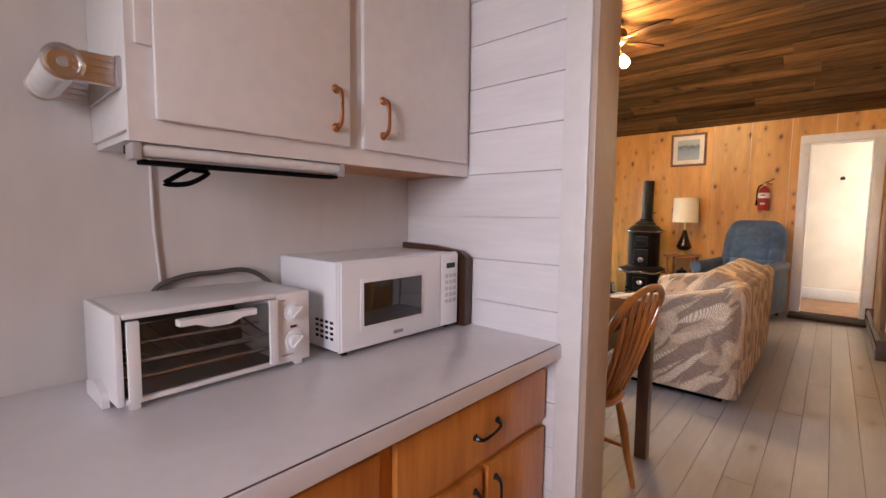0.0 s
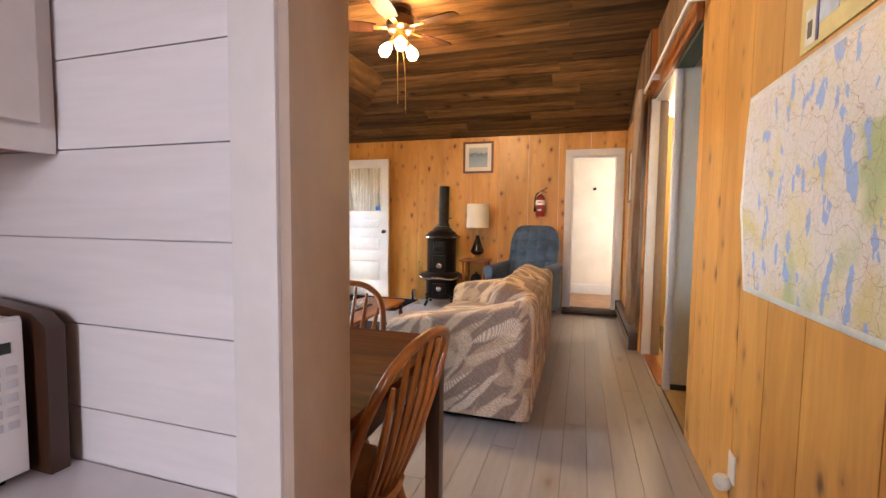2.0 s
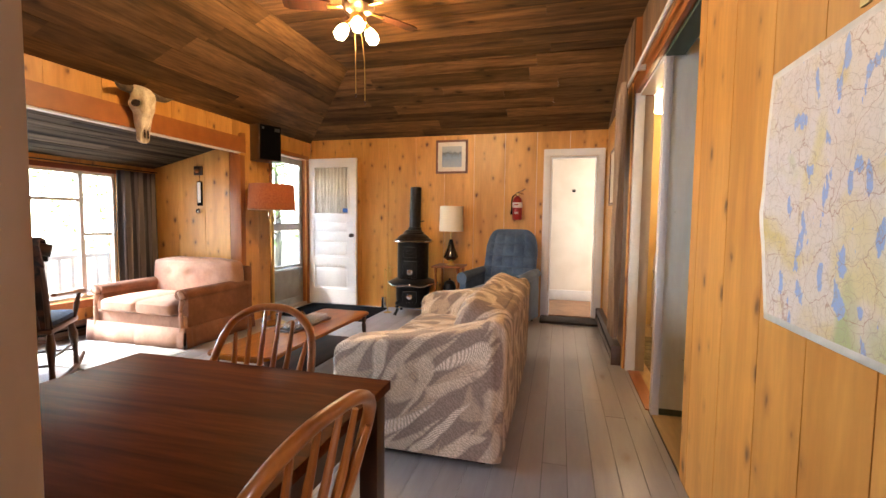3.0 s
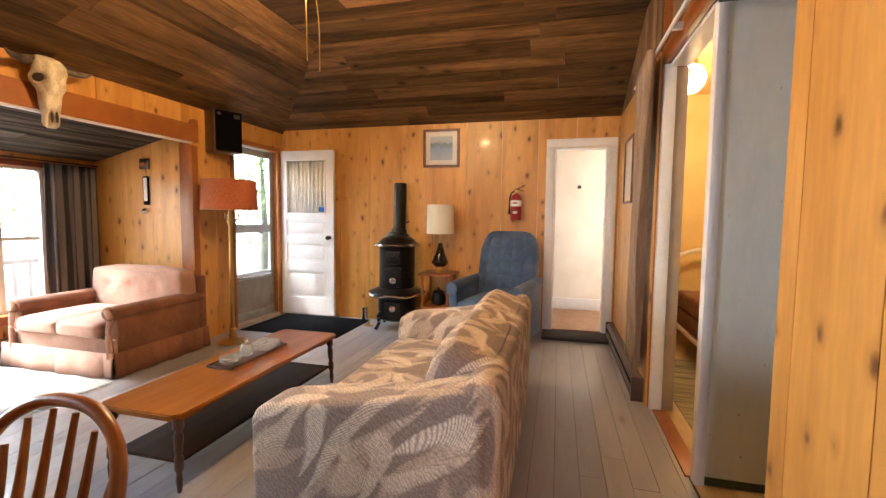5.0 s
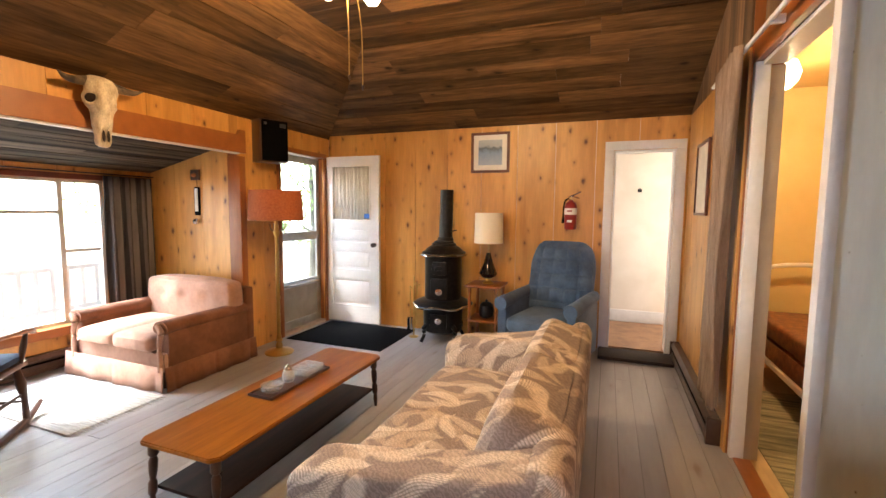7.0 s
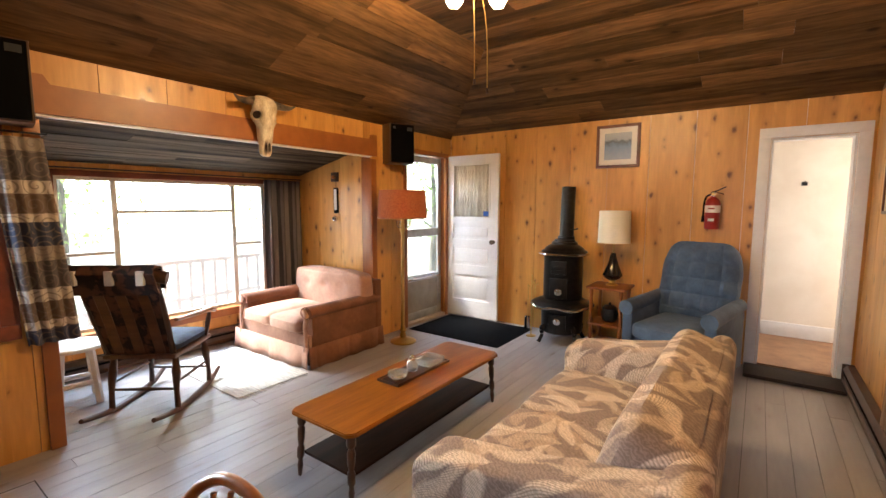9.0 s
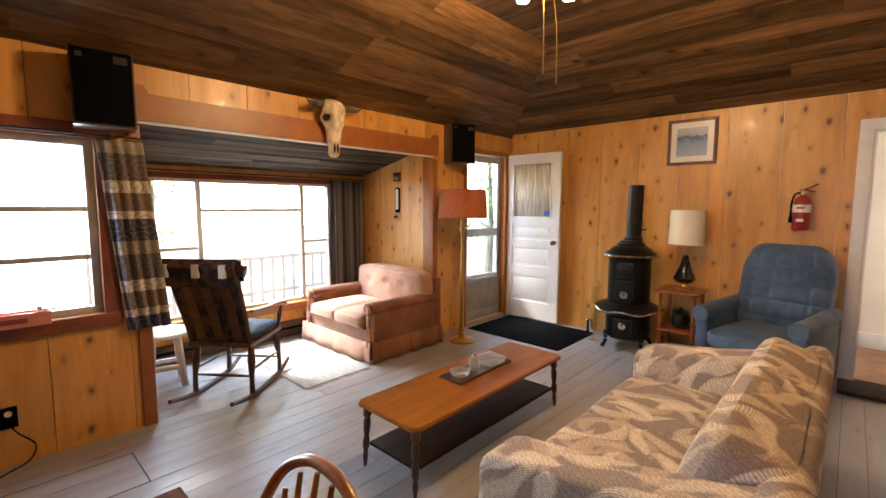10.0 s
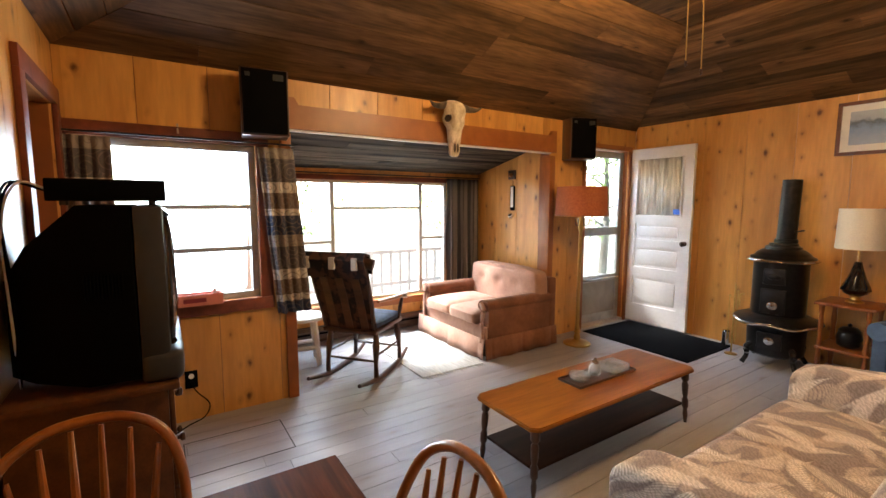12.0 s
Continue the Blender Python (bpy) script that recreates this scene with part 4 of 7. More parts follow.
cloth("curtain", "brown curtain gathered beside the bedroom door", ((0.668, 5.00), (0.668, 5.62)), 0.26, 2.36, 0.030, 6, BROWNCLOTH,
      pinch=lambda t: 0.52 + 0.85 * max(0.0, t - 0.38) ** 1.3 + 0.45 * max(0.0, 0.38 - t) ** 1.2)

cloth("curtain", "navy and tan scroll-patterned curtain at the side window", ((XL + 0.060, 2.60), (XL + 0.060, 2.84)), 0.67, 1.85, 0.018, 4, SCROLL, shift=0.42)
cloth("curtain", "navy and tan scroll-patterned curtain behind the television", ((XL + 0.060, 1.585), (XL + 0.060, 1.80)), 0.67, 1.85, 0.018, 4, SCROLL)
cloth("curtain", "dark grey striped curtain drawn aside in the bay", ((BAY_X + 0.075, 4.98), (BAY_X + 0.075, 5.46)), 0.42, 1.76, 0.028, 6, STRIPE)
for nm, lb, a, b in (("curtain_rod", "thin rod over the side window", (XL + 0.060, 1.53, 1.875), (XL + 0.060, 2.86, 1.875)), ("curtain_rod", "thin rod over the bay window", (BAY_X + 0.075, 2.95, 1.775), (BAY_X + 0.075, 5.48, 1.775))):
    r = thing(nm, lb, "curtain rod")
    part("rod", cyl(bmesh.new(), a, b, 0.006), IRON, r)
    for y in (a[1] + 0.02, b[1] - 0.02):
        part("bracket", B((a[0] - (0.055 if a[0] > -4 else 0.06), y - 0.006, a[2] - 0.006), (a[0], y + 0.006, a[2] + 0.006)), IRON, r)

# ---- kitchen ----


def pull(parent, p0, p1, out, material, r=0.006, label="", name="handle"):
    """A bowed handle from p0 to p1 standing off by the vector out, with two feet."""
    p0, p1, out = Vector(p0), Vector(p1), Vector(out)
    bm = tube(bmesh.new(), [p0, p0 + out * 0.8 + (p1 - p0) * 0.1, (p0 + p1) / 2 + out, p1 + out * 0.8 - (p1 - p0) * 0.1, p1], [r * 1.5, r, r * 0.8, r, r * 1.5], 8, 5)
    for p in (p0, p1):
        cyl(bm, p - out * 0.05, p + out * 0.25, r * 2.2, r * 1.4, 10)
    return part(name, bm, material, parent, label)


cab = thing("wall_cabinet", "white-painted wall cabinet with copper handles", "cabinet")
part("body", B((KX + 0.007, 0.327, 1.325), (-0.600, 1.264, 2.30), 0.003), WHITE, cab)
bm = bmesh.new()
for a, b, c, d in solid_cells(0.327, 1.264, 1.305, 2.30, [(0.385, 0.765, 1.362, 2.24), (0.84, 1.22, 1.362, 2.24)]):
    box(bm, (-0.600, a, c), (-0.586, b, d))
part("face_frame", bm, WHITE, cab, "", False)
part("underside", B((KX + 0.007, 0.335, 1.312), (-0.602, 0.78, 1.3245)), WHITE, cab)
part("underside", B((KX + 0.007, 0.782, 1.312), (-0.602, 1.258, 1.3245)), OAK, cab, "bare orange-wood underside")
for y0, y1, hy, hinge in ((0.366, 0.781, 0.738, 0.352), (0.822, 1.237, 0.884, 0)):
    d = part("door", B((-0.585, y0, 1.345), (-0.570, y1, 2.26), 0.005), WHITE, cab)
    pull(d, (-0.570, hy, 1.476), (-0.570, hy, 1.386), (0.026, 0, 0), COPPER, 0.0055, "bowed copper handle")
    if hinge:
        part("hinge", B((-0.586, 0.340, 1.47), (-0.578, 0.366, 1.60), 0.003), WHITE, d, "painted-over hinge")

lt = thing("under_cabinet_light", "slim tube lamp under the wall cabinet, switched off", "lamp")
part("housing", B((-0.665, 0.335, 1.288), (-0.620, 0.772, 1.3045), 0.003), BLACK, lt)
part("tube", cyl(bmesh.new(), (-0.604, 0.345, 1.292), (-0.604, 0.765, 1.292), 0.0125), plain("white_tube", (0.75, 0.75, 0.74), 0.35), lt, "white fluorescent tube")
for y in (0.332, 0.762):
    part("end_cap", B((-0.640, y, 1.274), (-0.590, y + 0.016, 1.3045), 0.004), plain("greyish_end_cap", (0.42, 0.40, 0.39), 0.4), lt)
part("reflector", B((-0.635, 0.348, 1.268), (-0.598, 0.762, 1.276), 0.002), BLACK, lt)
part("cord_loop", tube(bmesh.new(), [(-0.63, 0.44, 1.270), (-0.62, 0.40, 1.245), (-0.62, 0.36 + 0.03, 1.235), (-0.62, 0.43, 1.238), (-0.63, 0.47, 1.262), (-0.63, 0.44, 1.266)], 0.005), BLACK, lt)

BRUSHED = mat("brushed_aluminium", (0.40, 0.40, 0.40), (0.52, 0.52, 0.52), (60, 4, 60), 0.5, 3, 0.3, metal=0.5)
# paper towel holder on the cabinet's side
POLISHED = plain("worn_chrome", (0.70, 0.70, 0.71), 0.34, 1.0, bump=0.1)
ph = thing("paper_towel_holder", "chrome paper towel holder with a nearly used roll", "towel holder")
part("back_plate", B((-0.845, 0.3195, 1.398), (-0.612, 0.3265, 1.452), 0.004), POLISHED, ph)
for x in (-0.625, -0.835):
    am = part("arm", prism(bmesh.new(), [(0.250, 1.448), (0.243, 1.440), (0.243, 1.408), (0.250, 1.400), (0.3190, 1.400), (0.3190, 1.450)], x - 0.008, x + 0.002, "x"), POLISHED, ph, "ribbed chrome arm", False)
    for k in range(4):
        part("rib", B((x + 0.0022, 0.262, 1.405 + 0.011 * k), (x + 0.0050, 0.316, 1.410 + 0.011 * k), 0.001), POLISHED, am)
    bm = lathe(bmesh.new(), [(0.026, 0.008), (0.029, 0.010), (0.029, 0.015), (0.023, 0.017), (0.020, 0.012), (0.002, 0.011)], 24)
    bmesh.ops.transform(bm, matrix=pose(x - 0.008, 0.250, 1.424, 0, 90, 0), verts=bm.verts)
    part("end_disc", bm, POLISHED, ph)
part("rod", cyl(bmesh.new(), (-0.83, 0.250, 1.424), (-0.62, 0.250, 1.424), 0.008), BRUSHED, ph)
tagged(part("paper_roll", cyl(bmesh.new(), (-0.825, 0.250, 1.424), (-0.636, 0.250, 1.424), 0.026, seg=28), PAPER), "white paper towel roll on the chrome holder", "paper towel")

# worktop and base cabinet
tagged(part("countertop", B((KX + 0.007, -1.2, 0.782), (-0.236, 1.264, 0.8165), 0.003), LAMINATE), "white laminate worktop with a dark seam", "countertop")
part_edge = part("front_edge", B((-0.2355, -1.2, 0.776), (-0.230, 1.264, 0.8150), 0.001), LAMINATE, bpy.data.objects["countertop"])
part("seam", B((-0.2362, -1.2, 0.8150), (-0.2345, 1.264, 0.8172)), plain("brown_laminate_seam", (0.12, 0.08, 0.07), 0.6), bpy.data.objects["countertop"], "dark seam line", False)
bc = thing("base_cabinet", "orange oak base cabinet with drawers under the worktop", "cabinet")
part("body", B((KX + 0.007, -1.2, 0.09), (-0.300, 1.258, 0.7815)), DARKWOOD, bc, "", False)
part("face_frame", B((-0.300, -1.2, 0.09), (-0.288, 1.258, 0.775), 0.002), OAK, bc)
part("toe_board", B((KX + 0.007, -1.2, 0.0), (-0.36, 1.258, 0.089)), DARKWOOD, bc, "", False)
for y0, y1 in ((0.662, 1.246), (0.02, 0.62), (-0.62, -0.02)):
    d = part("drawer", B((-0.288, y0, 0.588), (-0.270, y1, 0.742), 0.005), OAK, bc)
    my = (y0 + y1) / 2
    pull(d, (-0.270, my - 0.045, 0.660), (-0.270, my + 0.045, 0.672), (0.022, 0, -0.006), IRON, 0.0042, "dark bowed pull")
    for a, b, s in ((y0, my - 0.012, 1), (my + 0.012, y1, 0)):
        dd = part("door", B((-0.288, a, 0.12), (-0.270, b, 0.565), 0.005), OAK, bc)
        hy = b - 0.03 if s else a + 0.03
        pull(dd, (-0.270, hy, 0.525), (-0.270, hy, 0.455), (0.020, 0, 0), IRON, 0.0042, "dark bowed pull")

# toaster oven
to = thing("toaster_oven", "white toaster oven with a dark glass front", "toaster oven", pose(-0.606, 0.296, 0.8175, 0, 0, 1.5))
W, H, D = 0.392, 0.182, 0.225
bm = bmesh.new()
for a, b in (((-D, 0, 0.012), (0, 0.012, H)), ((-D, W - 0.085, 0.012), (0, W, H - 0.004)), ((-D, 0.012, H - 0.012), (0, W - 0.085, H)), ((-D, 0.012, 0.012), (0, W - 0.085, 0.024)), ((-D, 0.012, 0.024), (-D + 0.01, W - 0.085, H - 0.012))):
    box(bm, a, b, 0.004)
part("shell", bm, APPLIANCE, to)
part("lining", B((-D + 0.011, 0.0125, 0.0245), (-D + 0.014, W - 0.0855, H - 0.0125)), OVENIN, to, "grey metal lining")
part("lining", B((-D + 0.014, 0.0125, 0.0245), (-0.010, W - 0.0855, 0.027)), OVENIN, to)
dr = part("door", B((0.001, 0.018, 0.028), (0.007, W - 0.092, H - 0.020), 0.002), OVENGLASS, to, "clear glass oven door")
for y in (0.016, W - 0.108):
    part("door_side", B((0.0, y, 0.022), (0.012, y + 0.020, H - 0.014), 0.003), APPLIANCE, dr)
part("door_handle", prism(bmesh.new(), [(0.095, H - 0.022), (0.245, H - 0.022), (0.245, H - 0.034), (0.215, H - 0.034), (0.190, H - 0.044), (0.150, H - 0.044), (0.125, H - 0.034), (0.095, H - 0.034)], 0.008, 0.030, "x"), APPLIANCE, dr, "white grip")
rk = part("rack", bmesh.new(), CHROME, to, "wire rack")
for z, nm in ((0.088, "rack_wire"), ):
    for k in range(9):
        part(nm, cyl(bmesh.new(), (-D + 0.02, 0.03 + k * 0.032, z), (-0.012, 0.03 + k * 0.032, z), 0.0016, seg=6), CHROME, rk)
    for x in (-0.015, -0.11, -D + 0.02):
        part(nm, cyl(bmesh.new(), (x, 0.014, z), (x, W - 0.087, z), 0.0022, seg=6), CHROME, rk)
for x in (-0.06, -0.15):
    part("heating_rod", cyl(bmesh.new(), (x, 0.014, 0.045), (x, W - 0.087, 0.045), 0.004, seg=8), CHROME, to)
for z in (H - 0.050, 0.062):
    kb = lathe(bmesh.new(), [(0.024, 0), (0.024, 0.004), (0.018, 0.005), (0.016, 0.018), (0.002, 0.019)], 24)
    box(kb, (-0.003, -0.017, 0.018), (0.003, 0.017, 0.024), 0.001)
    bmesh.ops.transform(kb, matrix=pose(0.0, W - 0.043, z, 0, 90, 0) @ pose(0, 0, 0, 0, 0, 40), verts=kb.verts)
    part("dial", kb, APPLIANCE, to, "white dial with tick marks")
part("signal_lamp", B((0, W - 0.052, 0.094), (0.003, W - 0.036, 0.100), 0.001), plain("dark_red_lamp", (0.09, 0.01, 0.01), 0.3), to)
for y, w in ((0.062, 0.012), (0.054, 0.03)):
    part("panel_mark", B((0, W - 0.075, H - 0.022 if y > 0.06 else 0.030), (0.001, W - 0.075 + w, H - 0.019 if y > 0.06 else 0.0325)), plain("grey_print", (0.35, 0.35, 0.36), 0.6), to, "grey printed bar")
for y in (0.02, W - 0.035):
    for x in (-0.015, -D + 0.03):
        part("foot", B((x - 0.010, y, -0.0005), (x + 0.010, y + 0.018, 0.013), 0.003), APPLIANCE, to)
part("side_handle", prism(bmesh.new(), [(-0.17, 0.0), (-0.05, 0.0), (-0.055, 0.028), (-0.11, 0.042), (-0.165, 0.028)], -0.012, 0.0, "y"), APPLIANCE, to)

# microwave
mw = thing("microwave", "white microwave oven with a dark window", "microwave", pose(-0.585, 0.748, 0.8175))
W, H, D = 0.458, 0.246, 0.285
part("case", B((-D, 0.0, 0.012), (-0.006, W, H - 0.003), 0.006), APPLIANCE, mw)
part("front_frame", B((-0.0055, 0.0, 0.010), (0.004, W, H), 0.005), APPLIANCE, mw)
d = part("door", B((0.0045, 0.004, 0.014), (0.012, 0.372, H - 0.004), 0.004), APPLIANCE, mw)
part("window_bezel", B((0.0125, 0.060, 0.062), (0.0155, 0.292, 0.196), 0.002), APPLIANCE, d)
part("window", B((0.0160, 0.070, 0.072), (0.0175, 0.282, 0.186), 0.001), DARKGLASS, d, "dark glossy window")
pn = part("control_panel", B((0.0045, 0.375, 0.014), (0.012, W - 0.004, H - 0.004), 0.003), APPLIANCE, mw)
part("display", B((0.0125, 0.398, 0.196), (0.0135, 0.438, 0.212)), plain("dark_green_display", (0.008, 0.02, 0.012), 0.2), pn, "dark clock display")
for r in range(5):
    for c in range(3):
        part("button", B((0.0125, 0.392 + c * 0.019, 0.085 + r * 0.020), (0.0135, 0.406 + c * 0.019, 0.097 + r * 0.020), 0.0005), plain("pale_grey_key", (0.55, 0.56, 0.60), 0.5) if (r, c) == (0, 0) else bpy.data.materials["pale_grey_key"], pn)
part("brand_bar", B((0.0125, 0.176, 0.030), (0.0130, 0.212, 0.040)), plain("grey_badge", (0.30, 0.30, 0.31), 0.5), d, "small grey badge")
for r in range(4):
    for c in range(4):
        part("vent_slot", B((-0.10 + c * 0.022, -0.0006, 0.040 + r * 0.014), (-0.086 + c * 0.022, 0.0006, 0.047 + r * 0.014)), BLACK, mw)
for y in (0.03, W - 0.03):
    for x in (-0.02, -D + 0.03):
        part("foot", cyl(bmesh.new(), (x, y, -0.0005), (x, y, 0.013), 0.011), BLACK, mw)

# cutting board leaning in the corner
tagged(part("cutting_board", prism(bmesh.new(), [(KX + 0.02, 0.0), (-0.555, 0.0), (-0.552, 0.225), (-0.58, 0.245), (-0.70, 0.258), (KX + 0.03, 0.262)], 1.214, 1.240, "y"), DARKWOOD, at=pose(0, 0.004, 0.8178, 0, 0, 0)),
       "dark wooden cutting board standing behind the microwave", "cutting board")
# cords
tagged(part("power_cord", tube(bmesh.new(), [(-0.80, 0.745, 0.93), (-0.845, 0.66, 1.02), (-0.85, 0.56, 1.028), (-0.855, 0.47, 1.02), (-0.86, 0.42, 0.98), (-0.862, 0.40, 0.828)], 0.0065), plain("grey_cord", (0.09, 0.085, 0.085), 0.5)), "dark grey power cord behind the toaster oven", "cord")
tagged(part("lamp_cord", tube(bmesh.new(), [(-0.868, 0.432, 1.31), (-0.868, 0.434, 1.15), (-0.868, 0.446, 0.99), (-0.866, 0.452, 0.90), (-0.858, 0.42, 0.823)], 0.004), WHITE), "white lamp cord down the panelled wall", "cord")

# ---- passage wall ----


def map_material(name):
    m = bpy.data.materials.new(name)
    m.use_nodes = True
    N, L, b = wrap(m)
    b.inputs["Roughness"].default_value = 0.42
    co = N.new("ShaderNodeTexCoord")

    def noise_ramp(scale, stops, detail=5.0, kind=None, dist=0.3):
        n = N.new("ShaderNodeTexNoise")
        n.inputs["Scale"].default_value, n.inputs["Detail"].default_value, n.inputs["Distortion"].default_value = scale, detail, dist
        L.new(co.outputs["Object"], n.inputs["Vector"])
        r = N.new("ShaderNodeValToRGB")
        els = r.color_ramp.elements
        els[0].position, els[0].color = stops[0][0], stops[0][1]
        els[1].position, els[1].color = stops[1][0], stops[1][1]
        for p, c in stops[2:]:
            els.new(p).color = c
        L.new(n.outputs["Fac"], r.inputs[0])
        return r.outputs[0]

    def over(base, fac, colour):
        x = N.new("ShaderNodeMix")
        x.data_type = "RGBA"
        L.new(fac, x.inputs[0])
        L.new(base, x.inputs[6])
        x.inputs[7].default_value = (*colour, 1)
        return x.outputs[2]

    k, w = (0, 0, 0, 1), (1, 1, 1, 1)
    land = noise_ramp(4.0, [(0.34, (0.66, 0.60, 0.36, 1)), (0.47, (0.70, 0.65, 0.64, 1)), (0.58, (0.68, 0.62, 0.56, 1)), (0.68, (0.62, 0.52, 0.22, 1))])
    col = over(land, noise_ramp(2.3, [(0.60, k), (0.66, w)], 3.0), (0.40, 0.47, 0.24))
    mpv = N.new("ShaderNodeMapping")
    mpv.inputs["Scale"].default_value, mpv.inputs["Rotation"].default_value = (1, 13.0, 5.5), (0.6, 0, 0)
    L.new(co.outputs["Object"], mpv.inputs[0])
    ln = N.new("ShaderNodeTexNoise")
    ln.inputs["Scale"].default_value, ln.inputs["Detail"].default_value = 1.5, 4.0
    L.new(mpv.outputs[0], ln.inputs["Vector"])
    lr = N.new("ShaderNodeMapRange")
    lr.inputs[1].default_value, lr.inputs[2].default_value = 0.595, 0.605
    L.new(ln.outputs["Fac"], lr.inputs[0])
    col = over(col, lr.outputs[0], (0.28, 0.42, 0.74))
    bend = N.new("ShaderNodeTexNoise")
    bend.inputs["Scale"].default_value, bend.inputs["Detail"].default_value = 9.0, 4.0
    L.new(co.outputs["Object"], bend.inputs["Vector"])
    bent = N.new("ShaderNodeVectorMath")
    bent.operation = "MULTIPLY_ADD"
    bent.inputs[1].default_value = (0.11, 0.11, 0.11)
    L.new(bend.outputs["Color"], bent.inputs[0])
    L.new(co.outputs["Object"], bent.inputs[2])
    for sc, th, c, amount in ((9.0, 0.012, (0.30, 0.12, 0.07), 0.75), (27.0, 0.030, (0.32, 0.24, 0.20), 0.55), (60.0, 0.05, (0.36, 0.30, 0.26), 0.40)):
        v = N.new("ShaderNodeTexVoronoi")
        v.feature = "DISTANCE_TO_EDGE"
        v.inputs["Scale"].default_value = sc
        L.new(bent.outputs[0], v.inputs["Vector"])
        r = N.new("ShaderNodeMapRange")
        r.inputs[1].default_value, r.inputs[2].default_value, r.inputs[3].default_value, r.inputs[4].default_value = 0.0, th, amount, 0.0
        L.new(v.outputs["Distance"], r.inputs[0])
        col = over(col, r.outputs[0], c)
    L.new(col, b.inputs["Base Color"])
    return m


mp_ = thing("wall_map", "large paper road map with lakes, slightly curled at its edge", "map")
bm = bmesh.new()
ny, nz = 24, 16
g = []
for j in range(nz + 1):
    z = 0.957 + (1.672 - 0.957) * j / nz
    row = []
    for i in range(ny + 1):
        u = i / ny
        y = 1.62 + (2.715 - 0.030 * (1 - j / nz) - 1.62) * u
        e = max(0, u - 0.93) / 0.07
        row.append(bm.verts.new((XR - 0.004 - 0.016 * e * e * math.sin(math.pi * j / nz), y + 0.018 * e * math.exp(-((j / nz - 0.42) / 0.08) ** 2), z)))
    g.append(row)
for j in range(nz):
    for i in range(ny):
        bm.faces.new((g[j][i], g[j][i + 1], g[j + 1][i + 1], g[j + 1][i]))
sh = part("margin", bm, PAPER, mp_, "white paper margin")
md = sh.modifiers.new("thick", "SOLIDIFY")
md.thickness, md.offset = 0.001, 0
bm = bmesh.new()
g = []
for j in range(nz + 1):
    z = 0.977 + (1.652 - 0.977) * j / nz
    row = []
    for i in range(ny + 1):
        u = i / ny
        y = 1.64 + (2.694 - 0.030 * (1 - j / nz) - 1.64) * u
        e = max(0, u - 0.935) / 0.07
        row.append(bm.verts.new((XR - 0.0062 - 0.016 * e * e * math.sin(math.pi * j / nz), y + 0.014 * e * math.exp(-((j / nz - 0.42) / 0.08) ** 2), z)))
    g.append(row)
for j in range(nz):
    for i in range(ny):
        bm.faces.new((g[j][i], g[j][i + 1], g[j + 1][i + 1], g[j + 1][i]))
part("printed_area", bm, map_material("printed_road_map"), mp_, "printed land, lakes and roads")
# picture board above the map
pb = thing("picture_board", "small board of colour photographs above the map", "poster")
part("backing", B((XR - 0.006, 1.70, 1.688), (XR - 0.0005, 2.330, 2.06)), plain("yellow_card", (0.60, 0.48, 0.20), 0.5), pb, "", False)
for k, (y0, y1, z0, z1, c) in enumerate(((2.24, 2.32, 1.84, 1.97, (0.62, 0.60, 0.40)), (2.245, 2.300, 1.70, 1.80, (0.70, 0.68, 0.62)), (2.13, 2.225, 1.74, 1.98, (0.45, 0.55, 0.70)), (2.02, 2.11, 1.74, 1.98, (0.60, 0.62, 0.45)), (1.90, 2.0, 1.74, 1.98, (0.42, 0.52, 0.42)), (2.260, 2.300, 1.88, 1.94, (0.02, 0.06, 0.10)), (2.262, 2.285, 1.72, 1.765, (0.03, 0.03, 0.03)), (2.228, 2.238, 1.70, 2.0, (0.05, 0.05, 0.20)))):
    part("photo", B((XR - 0.0075 - 0.0012 * (k > 4), y0, z0), (XR - 0.0061, y1, z1)), mat("photo_tone", tuple(v * 0.7 for v in c), c, (14, 14, 14), 0.4, 4, 0.0), pb, "", False)
# outlet with a night light
ol = thing("wall_outlet", "white wall outlet with a round night light", "outlet")
part("plate", B((XR - 0.007, 2.665, 0.200), (XR - 0.0005, 2.735, 0.310), 0.003), WHITE, ol)
part("night_light", lathe(bmesh.new(), [(0.002, -0.032), (0.022, -0.026), (0.032, -0.008), (0.032, 0.010), (0.020, 0.026), (0.002, 0.030)], 18, (XR - 0.030, 2.715, 0.185)), plain("milky_plastic", (0.68, 0.66, 0.60), 0.35), ol, "milky round night light")
